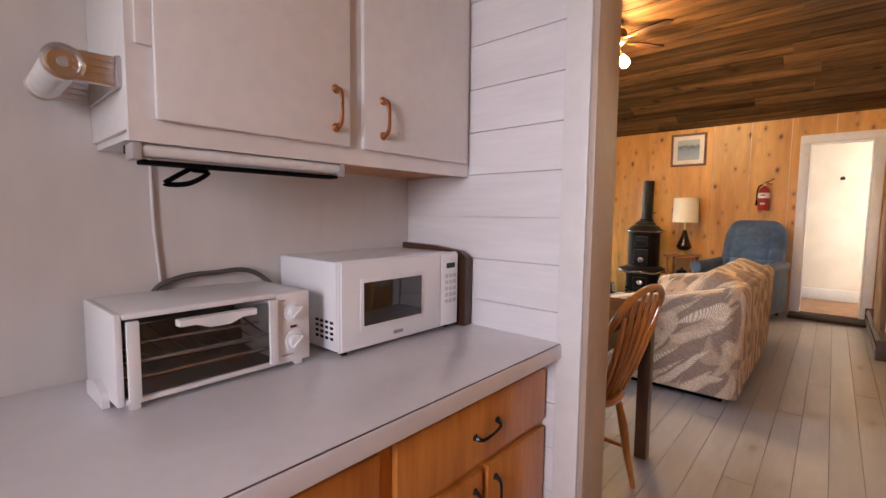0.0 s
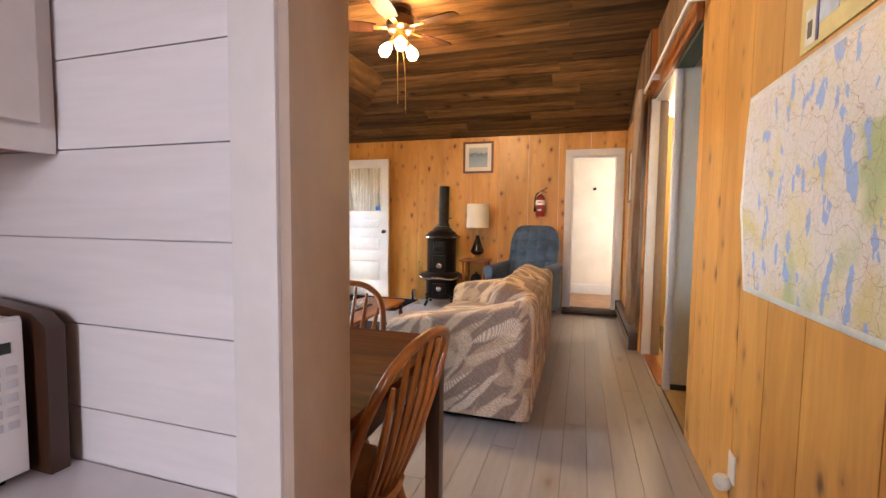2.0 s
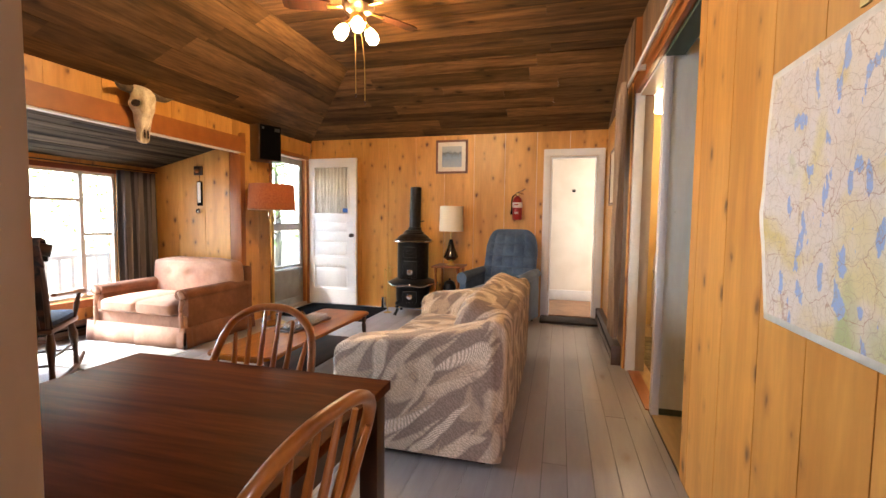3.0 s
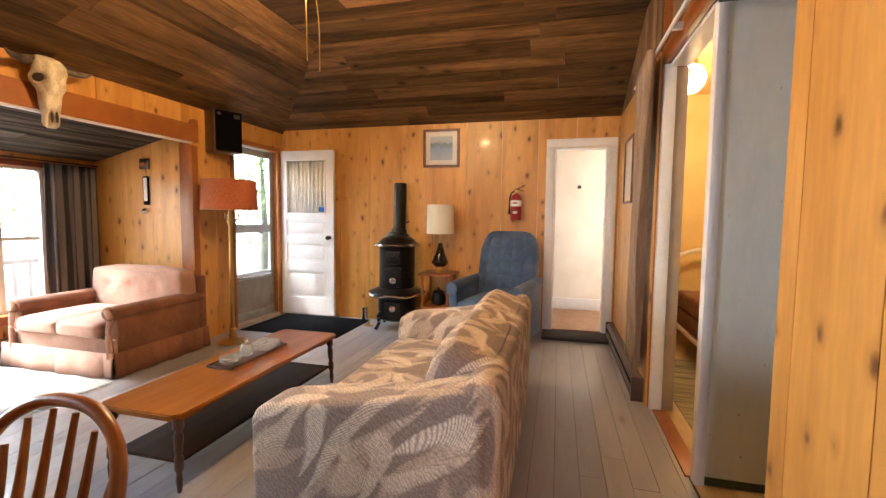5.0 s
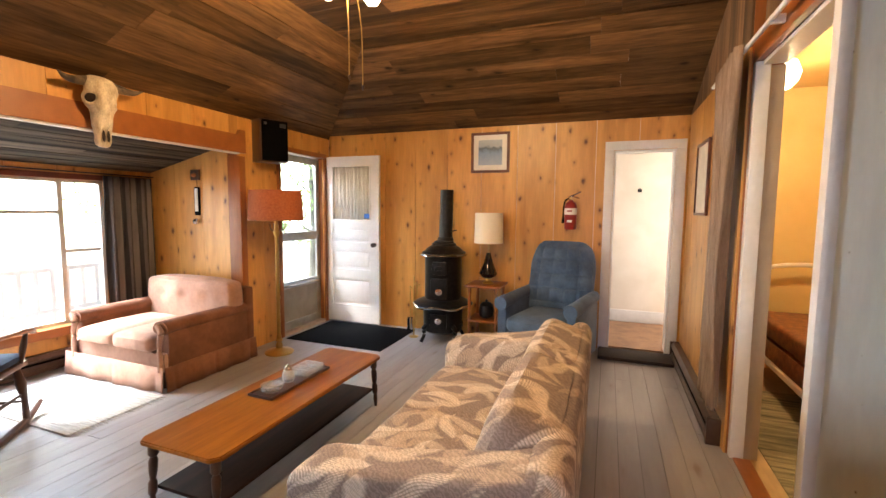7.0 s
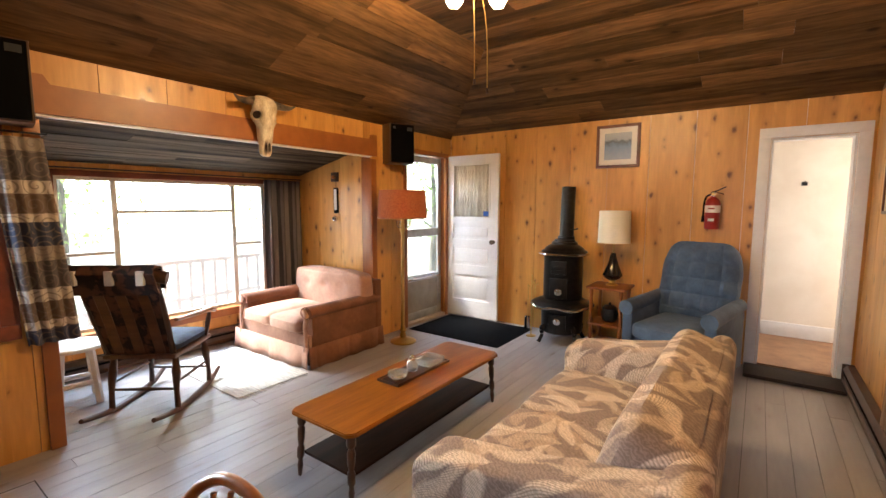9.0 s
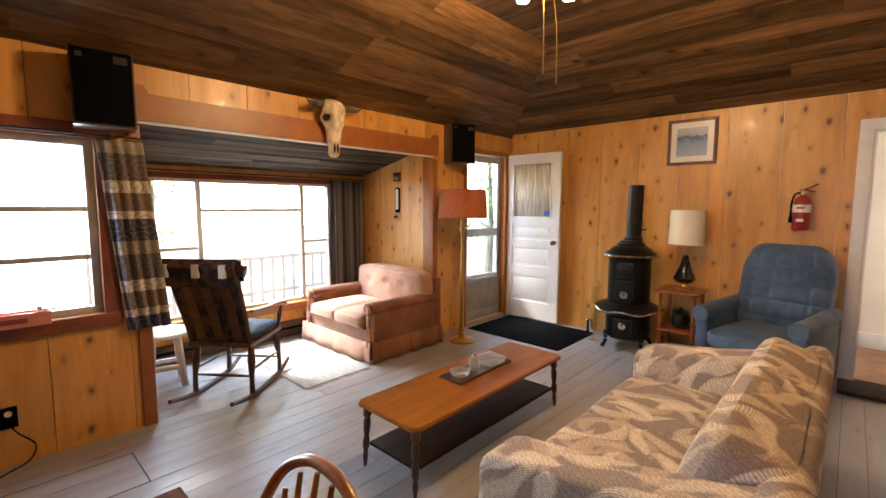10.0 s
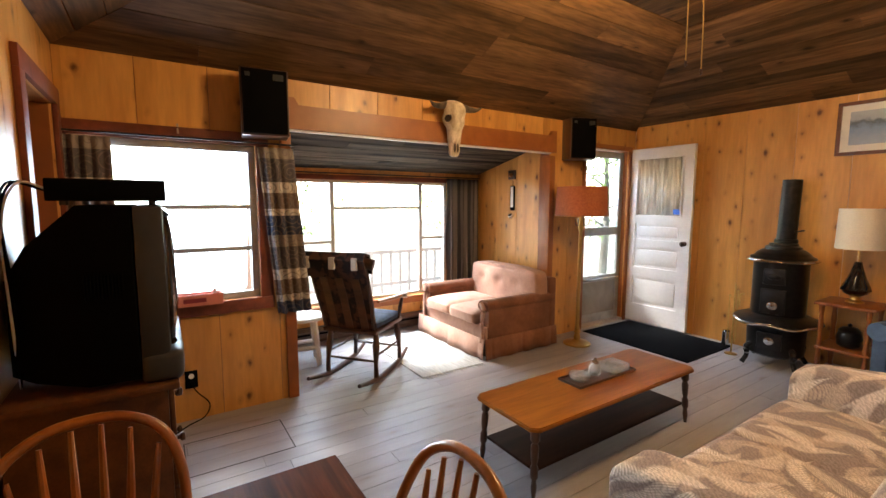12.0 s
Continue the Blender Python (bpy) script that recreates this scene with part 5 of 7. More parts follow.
# framed picture on the passage wall
def framed(name, label, axis, face, u0, u1, z0, z1, wood, w, picture, mount=None, out=-1, tilt=0.0):
    ob = thing(name, label, "picture")
    d0, d1 = face, face + out * 0.022
    lo, hi = sorted((d0, d1))
    for a, b, c, d in ((u0, u1, z0, z0 + w), (u0, u1, z1 - w, z1), (u0, u0 + w, z0 + w, z1 - w), (u1 - w, u1, z0 + w, z1 - w)):
        part("frame_rail", B((lo, a, c), (hi, b, d), 0.004) if axis == "x" else B((a, lo, c), (b, hi, d), 0.004), wood, ob)
    k0, k1 = sorted((face + out * 0.002, face + out * 0.010))
    inner = (u0 + w, u1 - w, z0 + w, z1 - w)
    if mount:
        part("mount", B((k0, inner[0], inner[2]), (k1, inner[1], inner[3])) if axis == "x" else B((inner[0], k0, inner[2]), (inner[1], k1, inner[3])), mount, ob, "cream mount", False)
        q = 0.125 * (u1 - u0)
        inner = (inner[0] + q, inner[1] - q, inner[2] + q, inner[3] - q)
        k0, k1 = sorted((face + out * 0.0105, face + out * 0.012))
    part("picture_sheet", B((k0, inner[0], inner[2]), (k1, inner[1], inner[3])) if axis == "x" else B((inner[0], k0, inner[2]), (inner[1], k1, inner[3])), picture, ob, "", False)
    return ob


FRAME = mat("reddish_frame_wood", (0.085, 0.024, 0.011), (0.16, 0.048, 0.020), (12, 12, 12), 0.35, 5, 0.05, fine=0.1, coat=0.3)
framed("framed_picture", "wooden framed pale drawing on the passage wall", "x", XR2 - 0.001, 5.98, 6.46, 1.43, 2.02, FRAME, 0.022, mat("pale_drawing", (0.62, 0.54, 0.42), (0.74, 0.66, 0.54), (9, 9, 9), 0.4))


def lake_picture(name):
    m = bpy.data.materials.new(name)
    m.use_nodes = True
    N, L, b = wrap(m)
    b.inputs["Roughness"].default_value = 0.25
    co = N.new("ShaderNodeTexCoord")
    sp = N.new("ShaderNodeSeparateXYZ")
    L.new(co.outputs["Object"], sp.inputs[0])
    n = N.new("ShaderNodeTexNoise")
    n.inputs["Scale"].default_value = 26.0
    L.new(co.outputs["Object"], n.inputs["Vector"])
    ad = N.new("ShaderNodeMath")
    ad.operation = "MULTIPLY_ADD"
    ad.inputs[1].default_value = 0.09
    L.new(n.outputs["Fac"], ad.inputs[0])
    L.new(sp.outputs[2], ad.inputs[2])
    mr = N.new("ShaderNodeMapRange")
    mr.inputs[1].default_value, mr.inputs[2].default_value = 1.97, 2.28
    L.new(ad.outputs[0], mr.inputs[0])
    r = N.new("ShaderNodeValToRGB")
    els = r.color_ramp.elements
    els[0].color, els[1].color = (0.40, 0.45, 0.55, 1), (0.42, 0.46, 0.52, 1)
    els.new(0.55).color = (0.22, 0.31, 0.48, 1)
    els.new(0.72).color = (0.12, 0.15, 0.18, 1)
    els.new(0.80).color = (0.36, 0.40, 0.46, 1)
    L.new(mr.outputs[0], r.inputs[0])
    L.new(r.outputs[0], b.inputs["Base Color"])
    return m


framed("framed_picture", "wooden framed picture of blue water on the pine wall", "y", YF - 0.001, -1.459, -1.018, 1.878, 2.325, FRAME, 0.030, lake_picture("water_print"), mat("cream_mount", (0.68, 0.64, 0.58), (0.74, 0.70, 0.64), (9, 9, 9), 0.5))


def heater(name, label, a, b, depth_axis, sign, h=0.165, d=0.075):
    """Baseboard heater from a to b (plan), standing off its wall by d."""
    ob = thing(name, label, "heater")
    prof = [(0, 0.015), (d, 0.015), (d, 0.045), (d - 0.012, 0.05), (d - 0.012, h - 0.045), (d, h - 0.035), (d * 0.7, h), (0, h)]
    part("cover", prism(bmesh.new(), [(a[0] + sign * p, z) for p, z in prof], a[1] + 0.03, b[1] - 0.03, "y"), DARKBROWN, ob, smooth=False)
    for y0, y1 in ((a[1], a[1] + 0.03), (b[1] - 0.03, b[1])):
        part("end_cap", B((min(a[0], a[0] + sign * (d + 0.004)), y0, 0.0), (max(a[0], a[0] + sign * (d + 0.004)), y1, h + 0.004), 0.003), DARKBROWN, ob)
    part("fin_slot", B((min(a[0] + sign * (d - 0.008), a[0] + sign * (d - 0.004)), a[1] + 0.035, h - 0.075), (max(a[0] + sign * (d - 0.008), a[0] + sign * (d - 0.004)), b[1] - 0.035, h - 0.055)), BLACK, ob, "dark outlet slot")
    return ob


DARKBROWN = mat("dark_brown_enamel", (0.045, 0.022, 0.013), (0.075, 0.038, 0.022), (8, 8, 8), 0.4, 4, 0.04)
heater("baseboard_heater", "dark brown baseboard heater along the passage", (XR2 - 0.001, 5.20), (XR2 - 0.001, 6.97), "x", -1)
heater("baseboard_heater", "dark brown baseboard heater below the bay window", (BAY_X + 0.013, 2.95), (BAY_X + 0.013, 5.30), "x", 1)

# step at the back door, outer door mat
tagged(part("door_mat", B((-0.02, 6.64, 0.0005), (0.66, 6.975, 0.034), 0.008), mat("dark_brown_mat", (0.012, 0.007, 0.005), (0.03, 0.017, 0.011), (60, 60, 8), 0.8, 3, 0.5)), "dark brown mat in front of the back-room door", "door mat")
tagged(part("door_mat", B((-3.30, 6.03, 0.0005), (-2.11, 6.90, 0.010), 0.004), MATBLACK), "black ribbed mat inside the outer door", "door mat")

# back room hook
hk = thing("coat_hook", "small dark coat hook on the back-room wall", "hook")
part("plate", B((0.36, 8.208, 1.70), (0.41, 8.2195, 1.74), 0.002), IRON, hk)
part("prong", tube(bmesh.new(), [(0.385, 8.208, 1.73), (0.385, 8.17, 1.725), (0.385, 8.16, 1.75)], 0.005), IRON, hk)

# bedroom: bed, rug, ceiling globe
bd = thing("bed", "white metal bed with a bare brown mattress", "bed")
part("headboard", tube(bmesh.new(), [(1.30, 6.86, 0.0), (1.30, 6.86, 0.80), (1.40, 6.86, 0.96), (1.70, 6.86, 1.0), (2.10, 6.86, 0.96), (2.20, 6.86, 0.80), (2.20, 6.86, 0.0)], 0.020, n=5), CREAMWALL, bd, "curved white metal headboard")
part("mattress", B((1.30, 4.98, 0.42), (2.26, 6.82, 0.58), 0.04, 3), MATTRESS, bd, "brown quilted mattress")
part("box_spring", B((1.30, 4.98, 0.26), (2.26, 6.82, 0.415), 0.02, 2), MATTRESS, bd)
for x in (1.30, 2.25):
    part("side_rail", B((x - 0.012, 4.95, 0.215), (x + 0.012, 6.86, 0.255), 0.003), CREAMWALL, bd)
for x in (1.32, 2.22):
    part("leg", cyl(bmesh.new(), (x, 5.0, 0.0), (x, 5.0, 0.25), 0.016), CREAMWALL, bd)
tagged(part("rug", B((0.95, 4.75, 0.0025), (1.75, 6.3, 0.012), 0.003), RUG2), "green and brown striped rag rug on the bedroom floor", "rug")
gl = thing("ceiling_globe", "glowing opal globe on the bedroom ceiling", "ceiling light")
part("globe", lathe(bmesh.new(), [(0.05, 0.10), (0.10, 0.07), (0.125, 0.0), (0.11, -0.06), (0.07, -0.105), (0.005, -0.125)], 24, (1.10, 5.90, 2.42)), GLOBE, gl)
part("collar", cyl(bmesh.new(), (1.10, 5.90, 2.515), (1.10, 5.90, 2.56), 0.06), BRASS, gl)

# ---- living room ----


def hoop_chair():
    """Windsor chair with a bent hoop back; front towards +y, origin on the floor below the seat."""
    ob = thing("dining_chair", "honey-varnished hoop-back wooden dining chair at the table", "chair", group="chairs round the dining table")
    seat = lathe(bmesh.new(), [(0.17, 0.0), (0.205, 0.010), (0.212, 0.024), (0.200, 0.034), (0.10, 0.027), (0.003, 0.024)], 28, (0, 0, 0.425), 0.97)
    part("seat", seat, CHAIRWOOD, ob)
    hoop = [(-0.175, -0.135, 0.45), (-0.195, -0.185, 0.60), (-0.198, -0.235, 0.74), (-0.165, -0.280, 0.85), (-0.09, -0.305, 0.905), (0, -0.312, 0.918),
            (0.09, -0.305, 0.905), (0.165, -0.280, 0.85), (0.198, -0.235, 0.74), (0.195, -0.185, 0.60), (0.175, -0.135, 0.45)]
    part("hoop", tube(bmesh.new(), hoop, 0.0135, 10, 5), CHAIRWOOD, ob)
    for k in range(6):
        u = (k - 2.5) / 2.5
        top = 0.905 - 0.085 * abs(u) ** 2.4
        part("spindle", tube(bmesh.new(), [(0.105 * u, -0.165, 0.447), (0.118 * u, -0.215, 0.58), (0.137 * u, -0.262, 0.73), (0.150 * u, -0.305 + 0.02 * abs(u), top)], [0.006, 0.011, 0.010, 0.006], 8, 4), CHAIRWOOD, ob)
    for sx in (-1, 1):
        for sy in (-1, 1):
            part("leg", tube(bmesh.new(), [(0.13 * sx, 0.13 * sy, 0.43), (0.155 * sx, 0.155 * sy, 0.28), (0.172 * sx, 0.172 * sy, 0.14), (0.190 * sx, 0.195 * sy, 0.0)], [0.013, 0.019, 0.016, 0.011], 10, 4), CHAIRWOOD, ob)
        part("stretcher", tube(bmesh.new(), [(0.166 * sx, -0.168, 0.18), (0.166 * sx, 0, 0.18), (0.166 * sx, 0.168, 0.18)], [0.007, 0.013, 0.007], 8, 4), CHAIRWOOD, ob)
    part("stretcher", tube(bmesh.new(), [(-0.166, 0, 0.18), (0, 0, 0.18), (0.166, 0, 0.18)], [0.007, 0.013, 0.007], 8, 4), CHAIRWOOD, ob)
    return ob


c = hoop_chair()
c.matrix_basis = pose(-0.47, 1.87, 0, 0, 0, 84)
copy_thing(c, pose(-0.80, 2.235, 0, 0, 0, 178))
copy_thing(c, pose(-1.15, 1.84, 0, 0, 0, -86))

tb = thing("dining_table", "dark grained rectangular dining table with square legs", "table")
part("tabletop", B((-1.225, 1.47, 0.732), (-0.280, 2.388, 0.760), 0.004), TABLEWOOD, tb)
for x0, x1, y0, y1 in ((-1.19, -0.315, 2.335, 2.355), (-1.19, -0.315, 1.505, 1.525), (-1.19, -1.17, 1.525, 2.335), (-0.335, -0.315, 1.525, 2.335)):
    part("apron", B((x0, y0, 0.640), (x1, y1, 0.7315)), DARKWOOD, tb, smooth=False)
for x in (-1.19, -0.335):
    for y in (1.50, 2.300):
        part("leg", B((x - 0.005, y, 0), (x + 0.055 - 0.005, y + 0.055, 0.7315), 0.003), DARKWOOD, tb)


def loft(bm, sections):
    """Skin through closed rings of equal length."""
    rings = [[bm.verts.new(p) for p in s] for s in sections]
    n = len(rings[0])
    for a, b in zip(rings, rings[1:]):
        for i in range(n):
            bm.faces.new((a[i], a[(i + 1) % n], b[(i + 1) % n], b[i]))
    bm.faces.new(list(reversed(rings[0])))
    bm.faces.new(rings[-1])
    return bm


def puff(a, b, bev, crown=0.02, seg=4, tuft=(), cuts=9):
    """An upholstered block: rounded box, subdivided, its large faces slightly crowned; tufts (point, radius, depth) pull it in along the normal."""
    bm = B(a, b, bev, seg)
    bmesh.ops.subdivide_edges(bm, edges=[e for e in bm.edges if e.calc_length() > 0.10], cuts=cuts, use_grid_fill=True)
    c = Vector([(a[i] + b[i]) / 2 for i in range(3)])
    h = Vector([(b[i] - a[i]) / 2 for i in range(3)])
    bm.normal_update()
    for v in bm.verts:
        q = Vector([(v.co[i] - c[i]) / h[i] for i in range(3)])
        f = 1.0
        for i in range(3):
            if abs(q[i]) < 0.98:
                f *= 1 - q[i] ** 4
        d = v.normal * crown * f
        for p, r, depth in tuft:
            k = (v.co - Vector(p)).length / r
            if k < 2.5:
                d -= v.normal * depth * math.exp(-k * k)
        v.co += d + v.normal * 0.003 * noise.noise(v.co * 9)
    return bm


# leaf-patterned sofa, its back to the passage
sf = thing("sofa", "cream and taupe leaf-patterned fabric sofa", "sofa")
part("base", B((-0.90, 3.30, 0.045), (-0.10, 4.99, 0.30), 0.012), LEAF, sf)
# black block gives the gap below the base its shade
part("plinth", B((-0.86, 3.34, 0.0), (-0.14, 4.95, 0.044)), BLACK, sf, "recessed plinth, black for the shade under the sofa", False)


def arm(y0, y1):
    prof = [(-0.955, 0.05), (-0.965, 0.40), (-0.965, 0.53), (-0.945, 0.575), (-0.88, 0.60), (-0.55, 0.645), (-0.28, 0.695), (-0.12, 0.740), (-0.075, 0.725), (-0.075, 0.05)]
    bm = prism(bmesh.new(), prof, y0, y1, "y")
    bmesh.ops.bevel(bm, geom=[e for e in bm.edges if max(v.co.z for v in e.verts) > 0.06], offset=0.035, segments=4, affect="EDGES", profile=0.55)
    return bm


part("arm", arm(3.265, 3.47), LEAF, sf)
part("arm", arm(4.82, 5.02), LEAF, sf)
bk = prism(bmesh.new(), [(-0.30, 0.30), (-0.20, 0.66), (-0.16, 0.735), (-0.12, 0.762), (-0.07, 0.755), (-0.038, 0.71), (-0.055, 0.05), (-0.30, 0.05)], 3.275, 5.01, "y")
bmesh.ops.bevel(bk, geom=[e for e in bk.edges if max(v.co.z for v in e.verts) > 0.1], offset=0.03, segments=4, affect="EDGES", profile=0.55)
part("backrest", bk, LEAF, sf)
for y0, y1 in ((3.475, 4.145), (4.148, 4.818)):
    part("seat_cushion", puff((-0.955, y0, 0.295), (-0.36, y1, 0.435), 0.035, 0.016), LEAF, sf)
for y0, y1 in ((3.472, 4.145), (4.150, 4.822)):
    bm = puff((-0.115, y0, 0.0), (0.125, y1, 0.390), 0.055, 0.022)
    bmesh.ops.transform(bm, matrix=Matrix.Translation((-0.315, 0, 0.420)) @ Matrix.Rotation(radians(20), 4, "Y"), verts=bm.verts)
    part("back_cushion", bm, LEAF, sf)

# pink loveseat in the bay
ls = thing("loveseat", "dusty pink velvet loveseat with a pleated skirt", "sofa")
part("base", B((-4.36, 4.53, 0.14), (-3.215, 5.43, 0.299), 0.02), PINK, ls)
for x0, x1 in ((-4.225, -3.785), (-3.78, -3.345)):
    part("seat_cushion", puff((x0, 4.50, 0.30), (x1, 5.16, 0.42), 0.04, 0.02), PINK, ls)
bm = puff((-4.29, 5.19, 0.30), (-3.245, 5.362, 0.755), 0.030, 0.040, 4, [((x, 5.155, 0.615), 0.050, 0.050) for x in (-4.05, -3.77, -3.49)], 23)
part("backrest", bm, PINK, ls)
for x in (-4.05, -3.77, -3.49):
    part("button", lathe(bmesh.new(), [(0.014, -0.006), (0.014, 0.0), (0.008, 0.006), (0.001, 0.008)], 12), PINK, ls, at=pose(x, 5.196, 0.615, 90, 0, 0))
part("back_shell", B((-4.34, 5.365, 0.14), (-3.195, 5.455, 0.70), 0.02), PINK_SHADED, ls, "outer back in the darkened pink")
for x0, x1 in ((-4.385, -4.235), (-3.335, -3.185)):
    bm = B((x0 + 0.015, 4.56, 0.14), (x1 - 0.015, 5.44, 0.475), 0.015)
    part("arm_panel", bm, PINK_SHADED, ls)
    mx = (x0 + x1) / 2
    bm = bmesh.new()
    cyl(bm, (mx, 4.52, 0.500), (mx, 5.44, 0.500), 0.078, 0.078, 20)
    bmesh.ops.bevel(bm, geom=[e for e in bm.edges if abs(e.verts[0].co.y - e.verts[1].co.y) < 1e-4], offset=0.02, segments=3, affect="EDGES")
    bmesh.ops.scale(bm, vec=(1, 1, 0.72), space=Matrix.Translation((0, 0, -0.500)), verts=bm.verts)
    part("arm_roll", bm, PINK_SHADED, ls)
    part("arm_front", tube(bmesh.new(), [(mx, 4.515, 0.535), (mx + 0.045, 4.51, 0.475), (mx + 0.02, 4.51, 0.36), (mx + 0.03, 4.505, 0.16)], [0.020, 0.026, 0.018, 0.024], 8), PINK, ls)


def skirt(p0, p1, z0, z1, out):
    """A cloth skirt along a line, with a kick pleat at each end and the middle."""
    n = 60
    bm = bmesh.new()
    a, b, o = Vector(p0), Vector(p1), Vector(out)
    rows = []
    for t in (0.0, 0.35, 1.0):
        row = []
        for i in range(n + 1):
            u = i / n
            w = 0.010 * math.sin(u * 25) + 0.018 * sum(math.exp(-((u - c) / 0.012) ** 2) for c in (0.08, 0.5, 0.92)) * -1
            p = a + (b - a) * u + o * (0.018 * (1 - t) + w * (1 - t) + 0.004)
            row.append(bm.verts.new((p.x, p.y, z0 + (z1 - z0) * t)))
        rows.append(row)
    for r0, r1 in zip(rows, rows[1:]):
        for i in range(n):
            bm.faces.new((r0[i], r0[i + 1], r1[i + 1], r1[i]))
    return bm


# front skirt in plain pink, side skirts in its shaded copy
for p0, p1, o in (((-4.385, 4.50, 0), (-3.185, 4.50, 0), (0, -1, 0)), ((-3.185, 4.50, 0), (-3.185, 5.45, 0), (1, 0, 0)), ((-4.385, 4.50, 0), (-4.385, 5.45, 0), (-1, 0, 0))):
    o = part("skirt", skirt(p0, p1, 0.006, 0.20, o), PINK if o[1] else PINK_SHADED, ls)
    o.modifiers.new("thick", "SOLIDIFY").thickness = 0.006
for x in (-4.30, -3.28):
    for y in (4.58, 5.38):
        part("foot", cyl(bmesh.new(), (x, y, 0), (x, y, 0.14), 0.02), DARKWOOD, ls)

# coffee table
ct = thing("coffee_table", "red-brown maple coffee table with turned legs and a low shelf", "coffee table")
bm = prism(bmesh.new(), [(-1.985, 3.50), (-1.955, 3.462), (-1.535, 3.462), (-1.500, 3.50), (-1.500, 4.915), (-1.535, 4.955), (-1.955, 4.955), (-1.985, 4.915)], 0.358, 0.382, "z")
bmesh.ops.bevel(bm, geom=bm.edges[:], offset=0.006, segments=2, affect="EDGES")
part("tabletop", bm, COFFEEWOOD, ct)
for x in (-1.945, -1.548):
    s = 1 if x < -1.7 else -1
    part("side_apron", prism(bmesh.new(), [(3.54, 0.357), (4.875, 0.357), (4.875, 0.325), (4.78, 0.325), (4.70, 0.342), (3.72, 0.342), (3.63, 0.325), (3.54, 0.325)], x, x + 0.016 * s, "x"), COFFEEWOOD, ct, smooth=False)
for y in (3.51, 4.892):
    part("end_apron", B((-1.93, y, 0.325), (-1.56, y + 0.016, 0.357)), COFFEEWOOD, ct, smooth=False)
for x, y, dx, dy in ((-1.938, 3.515, -0.012, -0.015), (-1.550, 3.515, 0.012, -0.015), (-1.938, 4.900, -0.012, 0.015), (-1.550, 4.900, 0.012, 0.015)):
    bm = lathe(bmesh.new(), [(0.024, 0.357), (0.024, 0.30), (0.014, 0.285), (0.021, 0.265), (0.019, 0.21), (0.013, 0.175), (0.020, 0.160), (0.020, 0.110), (0.012, 0.095), (0.016, 0.06), (0.010, 0.004), (0.008, 0.0)], 14, (x, y, 0))
    for v in bm.verts:
        v.co.x += dx * (1 - v.co.z / 0.357)
        v.co.y += dy * (1 - v.co.z / 0.357)
    # dark wood here carries the shade that falls under the tabletop
    part("leg", bm, DARKWOOD, ct, "turned leg, darkened for the shade below the top")
part("shelf", B((-1.935, 3.52, 0.122), (-1.553, 4.895, 0.140), 0.004), SHELFWOOD, ct, "dark low shelf")

tr = thing("serving_tray", "dark brown wooden tray on the coffee table", "tray")
part("base", B((-1.865, 4.03, 0.3825), (-1.70, 4.565, 0.388)), DARKWOOD, tr, smooth=False)
for a, b in (((-1.870, 4.025), (-1.862, 4.570)), ((-1.703, 4.025), (-1.695, 4.570)), ((-1.862, 4.025), (-1.703, 4.033)), ((-1.862, 4.562), (-1.703, 4.570))):
    part("rim", B((*a, 0.3825), (*b, 0.398), 0.002), DARKWOOD, tr)
tagged(part("glass_ashtray", lathe(bmesh.new(), [(0.045, 0), (0.062, 0.012), (0.066, 0.040), (0.060, 0.042), (0.052, 0.018), (0.002, 0.012)], 10, (-1.785, 4.125, 0.3885)), CLEARGLASS), "clear cut-glass ashtray on the tray", "ashtray")
jr = thing("glass_jar", "small clear glass sugar jar with a chrome lid", "jar")
part("bowl", lathe(bmesh.new(), [(0.030, 0), (0.040, 0.02), (0.038, 0.055), (0.024, 0.075), (0.021, 0.074), (0.034, 0.052), (0.034, 0.02), (0.002, 0.008)], 12, (-1.790, 4.275, 0.3885)), CLEARGLASS, jr)
part("lid", lathe(bmesh.new(), [(0.025, 0.0755), (0.026, 0.086), (0.012, 0.098), (0.006, 0.110), (0.002, 0.112)], 14, (-1.790, 4.275, 0.3885)), CHROME, jr, "chrome lid")
gd = thing("glass_dish", "clear square pressed-glass dish on the tray", "dish")
bm = bmesh.new()
for a, b in (((-1.85, 4.36, 0.389), (-1.715, 4.53, 0.397)), ((-1.85, 4.36, 0.397), (-1.843, 4.53, 0.435)), ((-1.722, 4.36, 0.397), (-1.715, 4.53, 0.435)), ((-1.843, 4.36, 0.397), (-1.722, 4.367, 0.435)), ((-1.843, 4.523, 0.397), (-1.722, 4.53, 0.435))):
    box(bm, a, b)
part("dish", bm, CLEARGLASS, gd, smooth=False)
for k in range(4):
    part("divider_stud", lathe(bmesh.new(), [(0.012, 0), (0.012, 0.03), (0.002, 0.034)], 8, (-1.82 + 0.026 * k, 4.445, 0.397)), CLEARGLASS, gd)

